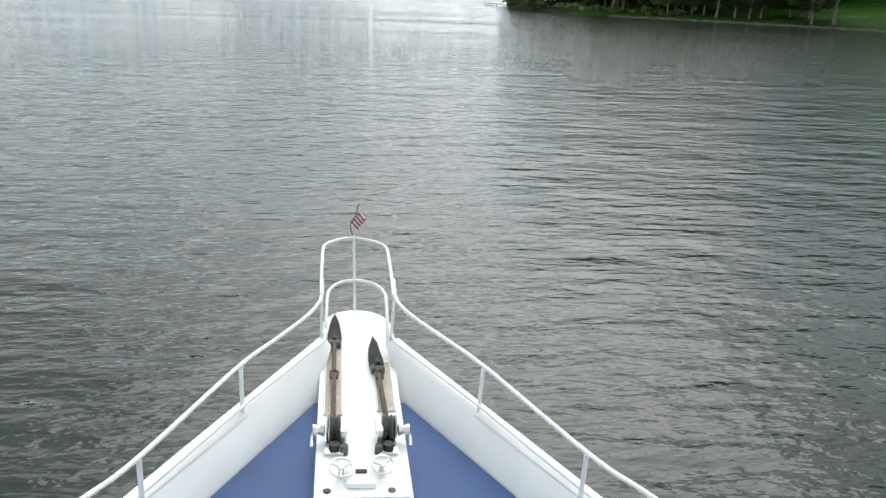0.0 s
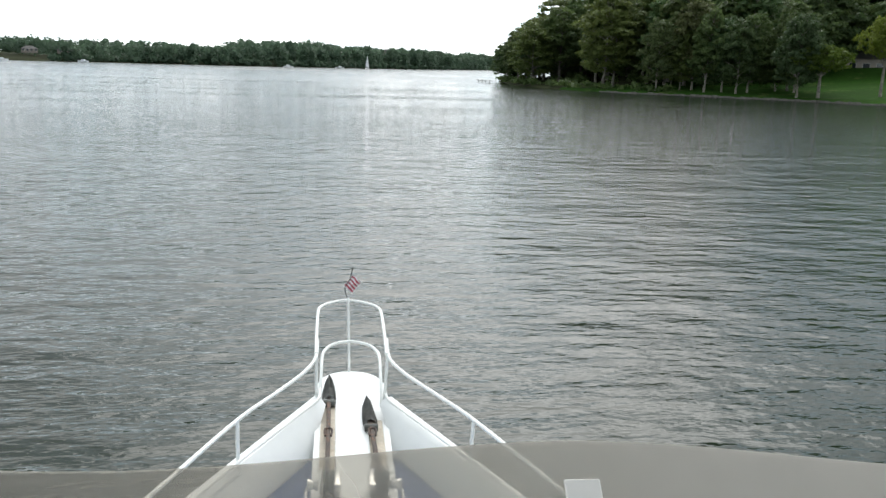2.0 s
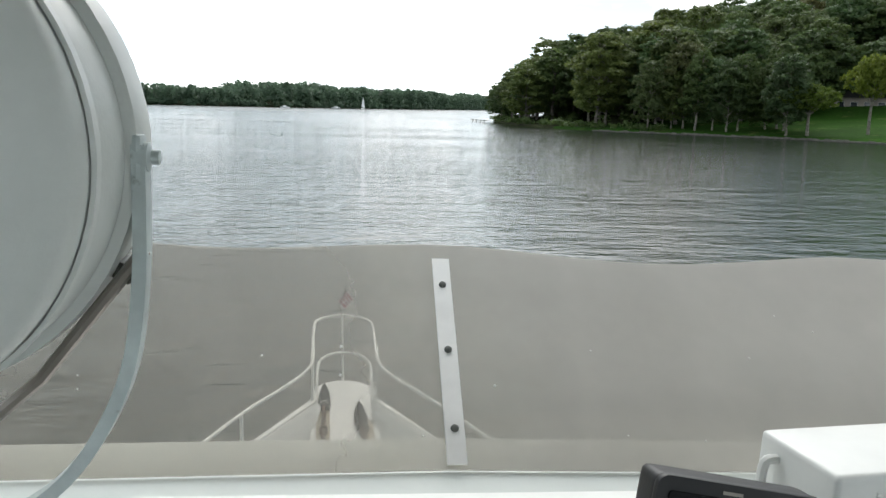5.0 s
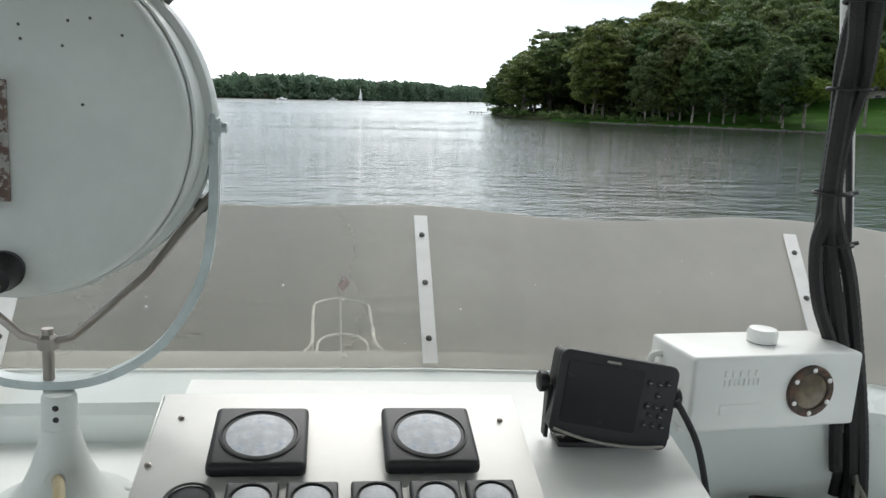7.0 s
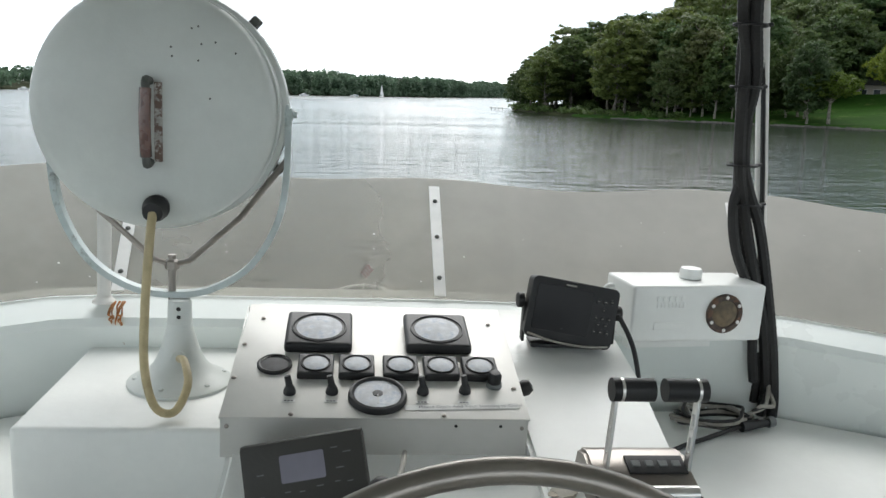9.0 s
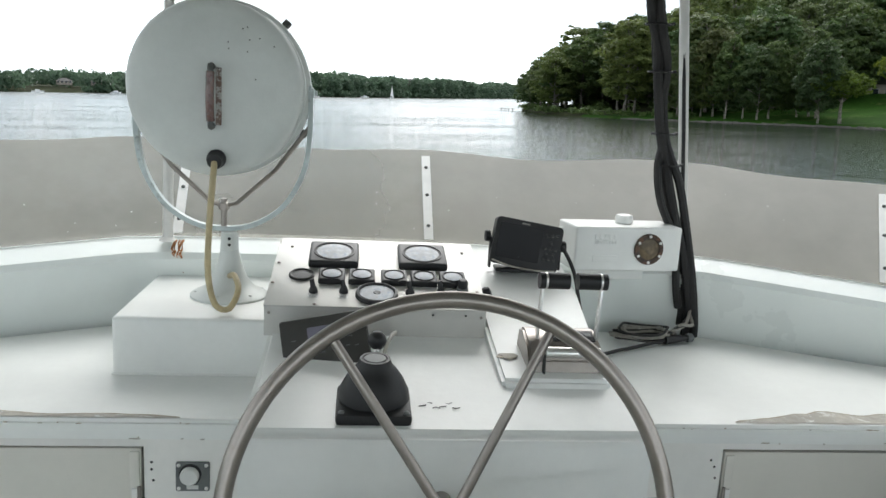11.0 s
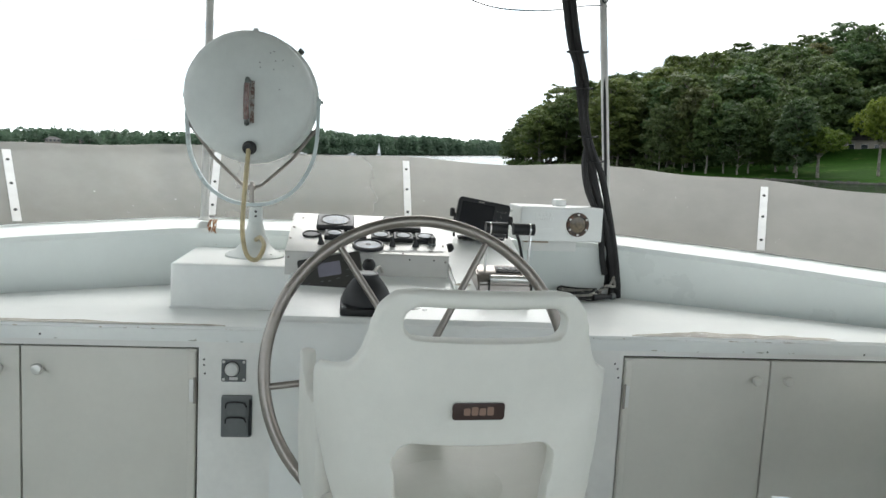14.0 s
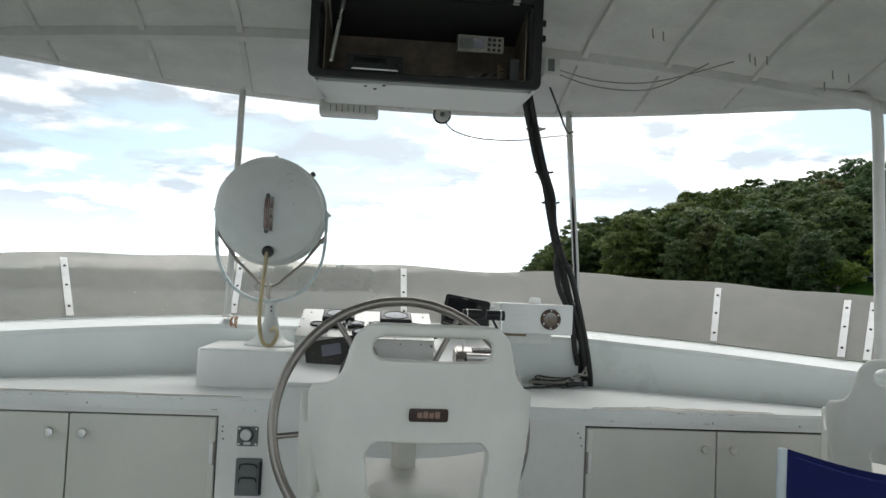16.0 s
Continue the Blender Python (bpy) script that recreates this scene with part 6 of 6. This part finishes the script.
for k, (x, y) in enumerate(((-0.088, -0.19), (-0.084, -0.188))):
    me = [(0.014 * (1 + 0.5 * noise.noise((a, k, 2))) * math.cos(a) * 1.4, 0.016 * (1 + 0.6 * noise.noise((a * 1.3, k, 5))) * math.sin(a)) for a in np.linspace(0, 6.28, 18, endpoint=False)]
    part("chip", slab([(x + a, y + b) for a, b in me], 0.1262 + 0.0012 * k, 0.1272 + 0.0012 * k), (stained_trough, primer_patch)[k], plinth, "chip in the paint")

snd = thing("chart_plotter", "black chart plotter on a bracket, screen off", "chart plotter", at=pose(0.227, -0.268, 1.080, 0, 0, -3))
SM = pose(0, -0.012, 0.070, -10, 8.5, 0)
part("case", box((0.170, 0.045, 0.112), (0, 0.020, 0), 0.010, turn=(0, 0, 0), segments=3), black_plastic, snd, m=SM)
part("bezel", plate([round_rect(-0.086, -0.060, 0.086, 0.058, 0.012)], 0.010, m=pose(0, -0.009, 0), bevel=0.003), black_plastic, snd, m=SM)
part("screen", plate([round_rect(-0.074, -0.042, 0.034, 0.044, 0.004)], 0.002, m=pose(0, -0.0115, 0)), screen_dark, snd, "glossy dark screen", m=SM)
part("brand_mark", box((0.020, 0.0006, 0.0032), (-0.012, -0.0120, 0.0495)), cable_grey, snd, m=SM)
for i, (x, z) in enumerate(((0.046, 0.030), (0.060, 0.030), (0.072, 0.032), (0.060, 0.014), (0.047, -0.002), (0.060, -0.002), (0.073, -0.002), (0.053, -0.014), (0.068, -0.014), (0.047, -0.028), (0.060, -0.028), (0.073, -0.028))):
    k = part("key", lathe([(0.0052, 0), (0.0048, 0.0018), (0, 0.002)], pose(x, -0.0090, z, 90, 0, 0), 12), black_plastic, snd, m=SM)
    part("key_mark", box((0.0035, 0.0003, 0.0012), (x, -0.0112, z)), cable_grey, k)
part("flip_edge", tube(smooth_line([(-0.080, -0.014, -0.052), (-0.03, -0.017, -0.060), (0.03, -0.017, -0.060), (0.078, -0.014, -0.053)], 5), 0.0022, 6), cable_grey, snd, m=SM)
part("bracket", box((0.150, 0.055, 0.008), (0, 0.004, 0.004), 0.003), black_plastic, snd)
for s in (-1, 1):
    part("bracket_arm", box((0.006, 0.022, 0.080), (s * 0.088, 0.008, 0.045), 0.002), black_plastic, snd)
    part("side_knob", lathe([(0.012, 0), (0.015, 0.004), (0.015, 0.012), (0.011, 0.015), (0, 0.015)], pose(s * 0.089, 0.008, 0.075 - s * 0.010, 0, s * 90, 0), 14), black_plastic, snd)

comp = thing("instrument_box", "white metal box with a round bolted amber window", "instrument box", at=pose(0.506, -0.155, 1.076, 0, 0, 7))
part("case", box((0.300, 0.125, 0.118), (0, 0, 0.059), 0.007, segments=3), white_paint, comp)
wn_ = part("window_ring", lathe([(0.041, 0), (0.041, 0.005), (0.039, 0.007), (0.030, 0.007), (0.028, 0.004)], pose(0.056, -0.0625, 0.060, 90, 0, 0), 40), rusty_iron, comp, "dark bolted window ring")
part("window_glass", lathe([(0.0285, 0.004), (0.015, 0.0046), (0, 0.0048)], pose(0.056, -0.0625, 0.060, 90, 0, 0), 32), amber_glass, comp, "amber-brown glass")
for k in range(6):
    a = radians(30 + 60 * k)
    part("bolt", screw((0, 0, 0), 0.0042, pose(0.056 + 0.0345 * math.cos(a), -0.0690, 0.060 + 0.0345 * math.sin(a), 90, 0, 0)), bright_steel, wn_)
part("cap", lathe([(0.022, 0), (0.023, 0.004), (0.0235, 0.016), (0.021, 0.023), (0.012, 0.025), (0, 0.025)], pose(0.012, 0.005, 0.117), 28), white_paint, comp)
part("cap_gasket", lathe([(0.0225, 0), (0.0225, 0.003)], pose(0.012, 0.005, 0.1175), 28), dark_gap, comp)
for r, n, w in ((0.092, 5, 0.011), (0.078, 8, 0.007)):
    for k in range(n):
        part("embossed_bar", box((w * 0.6, 0.002, 0.010), (-0.095 + k * (0.066 / n), -0.0632, r), 0.0008, segments=1), white_paint, comp)
part("embossed_bar", box((0.07, 0.0015, 0.016), (-0.065, -0.0630, 0.035), 0.0007, segments=1), white_paint, comp)
part("latch", tube(smooth_line([(-0.150, 0.03, 0.095), (-0.166, 0.03, 0.092), (-0.166, 0.03, 0.060), (-0.150, 0.03, 0.056)], 4), 0.006, 8), white_paint, comp)
part("wood_block", box((0.085, 0.05, 0.012), (-0.06, 0.03, -0.006), 0.002, segments=1), bare_wood, comp)
part("wall_bracket", box((0.20, 0.03, 0.05), (0, 0.05, -0.02), 0.004), white_paint, comp)

# ---- throttle levers ----
th = thing("throttle_control", "polished twin-lever throttle control with black grips", "throttle", at=pose(0.232, -0.700, 0.982))
bm = bmesh.new()
prof = [(-0.055, -0.012), (-0.050, 0.030), (-0.030, 0.050), (0.028, 0.070), (0.060, 0.062), (0.075, 0.018)]
a_ = [bm.verts.new((-0.088, y, z)) for y, z in prof]
b_ = [bm.verts.new((0.062, y, z)) for y, z in prof]
for i in range(len(prof)):
    j = (i + 1) % len(prof)
    bm.faces.new((a_[i], a_[j], b_[j], b_[i]))
bm.faces.new(a_)
bm.faces.new(b_[::-1])
bmesh.ops.recalc_face_normals(bm, faces=bm.faces[:])
bmesh.ops.bevel(bm, geom=bm.edges[:], offset=0.005, segments=2, affect="EDGES")
part("housing", bm, steel, th, "polished steel housing")
part("rounded_bar", rod((-0.055, -0.043, 0.042), (0.055, -0.043, 0.042), 0.011, seg=18), bright_steel, th)
kp = part("keypad", box((0.086, 0.034, 0.003), (0.010, 0.002, 0.0625), 0.001, turn=(19, 0, 0)), black_plastic, th)
for k in range(4):
    part("key", box((0.013, 0.012, 0.002), (-0.020 + 0.020 * k, 0.002, 0.0645), 0.001, turn=(19, 0, 0), segments=1), grey_plastic, kp)
for s in (-1, 1):
    part("slot", box((0.005, 0.012, 0.062), (s * 0.058, -0.054, 0.010), 0.002, turn=(-7, 0, 0)), dark_gap, th)
    lever = part("lever", plate([[(-0.008, 0.0), (0.008, 0.0), (0.0065, 0.135), (-0.0065, 0.135)], round_rect(-0.0035, 0.035, 0.0035, 0.060, 0.003), round_rect(-0.0035, 0.072, 0.0035, 0.095, 0.003)], 0.005, bevel=0.0008), bright_steel, th, "pierced steel lever",
                 m=pose(s * (0.058 if s > 0 else 0.062), 0.0, 0.045, 2, 0, 90))
    cx = s * 0.036
    part("grip", rod((s * 0.0085, -0.002, 0.176), (s * 0.068, -0.002, 0.176), 0.0165, seg=24), black_plastic, lever.parent, "black cylindrical grip")
    part("grip_band", rod((s * 0.053, -0.002, 0.176), (s * 0.057, -0.002, 0.176), 0.0169, seg=24), bright_steel, th)
part("mounting_pad", box((0.232, 0.26, 0.02), (-0.021, 0.04, -0.030), 0.004, turn=(8, 0, 0)), white_paint, th, "white mounting pad")

# ---- autopilot display and jog lever ----
ap = thing("autopilot_display", "brown-black autopilot display with a pale screen", "display", at=pose(-0.251, -0.668, 0.964, 0, 0, -2))
AM = pose(0, 0, 0.048, -22, -11.5, 0)
part("case", box((0.174, 0.026, 0.106), (0, 0.014, 0), 0.007, segments=2), brown_plastic, ap, m=AM)
part("face", plate([round_rect(-0.085, -0.051, 0.085, 0.051, 0.006)], 0.003, m=pose(0, -0.001, 0), bevel=0.0008), brown_plastic, ap, m=AM)
part("screen", plate([round_rect(-0.032, -0.006, 0.030, 0.032, 0.003)], 0.002, m=pose(0, -0.0022, 0)), screen_grey, ap, "pale violet screen", m=AM)
for i, (x, z, w) in enumerate(((-0.062, -0.02, 0.010), (-0.045, -0.030, 0.006), (-0.025, -0.018, 0.010), (-0.005, -0.02, 0.010), (0.02, -0.016, 0.012), (0.045, -0.014, 0.010), (0.062, -0.016, 0.010), (0.05, 0.004, 0.014), (0.062, 0.024, 0.014), (0.045, 0.032, 0.012), (-0.060, 0.01, 0.012))):
    part("key_mark", box((w * 0.8, 0.0006, 0.0014), (x, -0.0020, z)), grey_plastic, ap, m=AM)
part("foot", box((0.12, 0.05, 0.01), (0, 0.02, 0.004), 0.002), brown_plastic, ap)
jog = thing("jog_lever", "black rubber-booted control with a round ball lever", "control lever", at=pose(-0.156, -0.872, 0.956, 6, 0, 0) @ Matrix.Diagonal((1.1, 1.05, 1.14, 1.0)))
part("base", box((0.118, 0.112, 0.018), (0, 0, 0.008), 0.007, segments=2), black_plastic, jog)
part("sealant", box((0.126, 0.118, 0.004), (0, -0.002, -0.002), 0.0015, segments=1), label_white, jog, "white sealant bead")
part("dome", lathe([(0.057, 0.014), (0.055, 0.030), (0.046, 0.048), (0.036, 0.062), (0.028, 0.070), (0.025, 0.078), (0.024, 0.081), (0.020, 0.081), (0.019, 0.079), (0, 0.080)], pose(0, 0.012, 0), 32), black_plastic, jog)
part("badge", lathe([(0.018, 0.0795), (0.017, 0.0815), (0, 0.082)], pose(0, 0.012, 0), 24), grey_plastic, jog)
for x in (-0.05, 0.05):
    part("screw", screw((x, -0.046, 0.017), 0.005), grey_plastic, jog)
part("stem", rod((0.0, 0.062, 0.02), (0.004, 0.078, 0.074), 0.0055, seg=12), bright_steel, jog)
part("ball", lathe([(0, -0.019), (0.010, -0.016), (0.0165, -0.009), (0.019, 0), (0.0165, 0.009), (0.010, 0.016), (0, 0.019)], pose(0.004, 0.082, 0.082) @ Matrix.Scale(0.85, 4), 24), black_plastic, jog)
part("lead", tube(smooth_line([(0.012, 0.07, 0.02), (0.020, 0.11, 0.055), (0.032, 0.16, 0.060), (0.045, 0.27, 0.022)], 6), 0.0038, 8), cable_grey, jog)
for k in range(6):
    cr = thing("paint_crack", "thin dark crack in the pod's paint", "crack", at=pose(-0.075 + 0.012 * k, -0.86 + 0.012 * math.sin(k * 2), 0.9585 + 0.0), group="paint cracks")
    part("line", tube([(0, 0, 0), (0.006, 0.004 * math.sin(k), 0.0006), (0.013, 0.003 * math.cos(k * 1.7), 0.0010)], 0.0009, 5), grey_iron, cr)

# ---- steering wheel ----
wheel = thing("steering_wheel", "large worn stainless steel wheel with five spokes", "steering wheel", at=pose(-0.040, -1.10, 0.867, 75, 0, 0))
WR = 0.340
part("rim", tube([(WR * math.cos(a), WR * math.sin(a), 0) for a in np.linspace(0, 2 * math.pi, 84, endpoint=False)], 0.0135, 14, closed=True), steel, wheel)
for k in range(5):
    a = radians((6, 63, 124, 187, 275)[k])
    part("spoke", rod((0.02 * math.cos(a), 0.02 * math.sin(a), -0.012), ((WR - 0.008) * math.cos(a), (WR - 0.008) * math.sin(a), 0), 0.0085, 0.0075, 12), steel, wheel)
part("hub", lathe([(0.028, -0.055), (0.028, -0.015), (0.024, -0.008), (0.024, 0.012), (0.018, 0.016), (0.018, 0.030), (0.011, 0.033), (0.011, 0.024), (0, 0.024)], seg=28), steel, wheel)
part("nut", lathe([(0.014, 0.020), (0.014, 0.030), (0.009, 0.032), (0, 0.032)], seg=6), bright_steel, wheel)
part("shaft", rod((0, 0, -0.16), (0, 0, -0.05), 0.019, seg=20), steel, wheel)

# ---- helm chairs ----
def seat_outline():
    """Half outline of the moulded back, x and height over its foot, mirrored."""
    half_ = [(0.100, 0.513), (0.128, 0.507), (0.147, 0.488), (0.157, 0.462), (0.163, 0.435), (0.171, 0.412), (0.185, 0.395), (0.204, 0.388), (0.222, 0.383), (0.230, 0.365), (0.229, 0.32), (0.222, 0.27), (0.210, 0.22), (0.190, 0.16), (0.165, 0.09), (0.14, 0.02)]
    return [(x * (0.95 if x > 0.195 else 1.0), z) for x, z in half_] + [(-x, z) for x, z in half_[::-1]]


def seat_hole():
    """The opening between back and seat: a tapered, round-cornered window."""
    return [(x * (0.72 + 0.28 * min(1.0, z / 0.29)), z) for x, z in round_rect(-0.122, 0.07, 0.118, 0.289, 0.030, 6)]


def helm_chair(at, label, drop=0.0):
    ob = thing("helm_chair", label, "chair", at=at, group="helm chairs")
    bm = plate([seat_outline(), round_rect(-0.116, 0.444, 0.116, 0.488, 0.021, 6), seat_hole()], 0.034)
    shell = remeshed(bm, 0.0065, lambda c: Vector((c.x * (1 + 0.0 * c.z), c.y + 1.5 * c.x * c.x + 18.0 * max(0.0, abs(c.x) - 0.175) ** 2 - 0.10 * (c.z - 0.25), c.z)), 5)
    back = part("backrest", shell, seat_plastic, ob, m=pose(0.004, -0.255, 0.656 - drop))
    part("badge", plate([round_rect(-0.037, -0.0125, 0.037, 0.0125, 0.005)], -0.002, bevel=0.0006), plate_brown, back, "dark maker's plate", m=pose(-0.008, -0.0105, 0.345, 5.7, 0, 0))
    for k, x in enumerate((-0.0165, -0.0055, 0.0055, 0.0165)):
        part("plate_mark", plate([round_rect(x - 0.0046, -0.0055, x + 0.0046, 0.0050 + 0.002 * (k % 2), 0.002)], -0.0008), plate_text, back, m=pose(-0.008, -0.0128, 0.345, 5.7, 0, 0))
    for s in (-1, 1):
        arm = bmesh.new()
        plate([[(-0.05, 0.0), (0.16, 0.02), (0.190, 0.10), (0.195, 0.235), (0.183, 0.258), (0.162, 0.256), (0.14, 0.228), (0.08, 0.205), (0.0, 0.215), (-0.05, 0.25)]], 0.026, m=pose(0, 0, 0, 0, 0, 90), bm=arm)
        sh = remeshed(arm, 0.0065, lambda c, s=s: Vector((c.x + s * 0.10 * (c.y + 0.05), c.y, c.z)), 5)
        part("armrest", sh, seat_plastic, ob, m=pose(s * 0.206 + 0.013, -0.060, 0.736 - drop))
    bm = bmesh.new()
    box((0.42, 0.44, 0.05), (0, 0, 0.025), 0, bm)
    box((0.46, 0.12, 0.04), (0, -0.18, 0.05), 0, bm)
    box((0.44, 0.06, 0.06), (0, 0.20, 0.02), 0, bm)
    part("seat", remeshed(bm, 0.009, lambda c: Vector((c.x, c.y, c.z - 0.02 * (1 - min(1, (c.x / 0.2) ** 2)))), 6), seat_plastic, ob, m=pose(0, -0.05, 0.775 - drop, 6, 0, 0))
    part("seat_pad", lathe([(0.09, 0), (0.10, 0.012), (0.07, 0.022), (0, 0.024)], Matrix.Diagonal((1.0, 0.8, 1, 1)), 28), seat_plastic, ob, m=pose(0, -0.06, 0.795 - drop, 6, 0, 0))
    part("seat_block", box((0.055, 0.05, 0.10), (0, 0, 0.05), 0.008), seat_plastic, ob, m=pose(0.0, 0.12, 0.812 - drop))
    part("pedestal", rod((0, -0.05, 0.02), (0, -0.05, 0.775 - drop), 0.037, seg=24), bright_steel, ob, "steel pedestal")
    part("foot_plate", lathe([(0.15, 0), (0.15, 0.008), (0.06, 0.022), (0.045, 0.05), (0.038, 0.06)], pose(0, -0.05, 0), 32), bright_steel, ob)
    return ob


helm_chair(pose(-0.037, -1.505, 0, 0, 0, 4), "off-white moulded plastic helm chair with a handle slot, seen from behind")
helm_chair(pose(1.396, -1.158, 0, 0, 0, -33), "off-white moulded plastic helm chair beside a blue folding chair", 0.062)

# ---- blue folding chair ----
fc = thing("folding_chair", "royal blue canvas folding chair with a pale metal frame", "chair", at=pose(0.945, -1.70, -0.002, 0, 0, -7))
bm = loft([[(-0.225 + 0.45 * i / 14, -0.02 - 0.05 * math.sin(math.pi * i / 14), 0.945 - 0.035 * math.sin(math.pi * i / 14) * (1 - 0.3 * j / 6) - 0.44 * j / 6) for i in range(15)] for j in range(7)])
bmesh.ops.solidify(bm, geom=bm.faces[:], thickness=0.004)
part("back_canvas", bm, blue_canvas, fc)
for j, z in ((0, 0.93), (1, 0.60)):
    part("hem", tube([(-0.21 + 0.42 * i / 12, -0.076 + 0.05 * (1 - math.sin(math.pi * (i + 0.5) / 13)), z - 0.035 * math.sin(math.pi * i / 12)) for i in range(13)], 0.0022, 6), blue_canvas, fc)
bm = loft([[(-0.225 + 0.45 * i / 10, 0.0 + 0.42 * j / 6, 0.45 - 0.04 * math.sin(math.pi * i / 10)) for i in range(11)] for j in range(7)])
bmesh.ops.solidify(bm, geom=bm.faces[:], thickness=0.004)
part("seat_canvas", bm, blue_canvas, fc)
for s in (-1, 1):
    part("back_post", tube([(s * 0.234, 0.02, 0.0), (s * 0.234, -0.01, 0.5), (s * 0.234, -0.018, 0.945)], 0.010, 10), canvas_edge, fc)
    part("front_post", tube([(s * 0.234, 0.42, 0.0), (s * 0.234, 0.42, 0.62)], 0.010, 10), canvas_edge, fc)
    part("arm", box((0.045, 0.46, 0.02), (s * 0.234, 0.20, 0.63), 0.006), canvas_edge, fc)
for y in (0.02, 0.42):
    part("cross_tube", rod((-0.23, y, 0.03), (0.23, y, 0.44), 0.009, seg=10), canvas_edge, fc)
    part("cross_tube", rod((0.23, y + 0.02, 0.03), (-0.23, y + 0.02, 0.44), 0.009, seg=10), canvas_edge, fc)
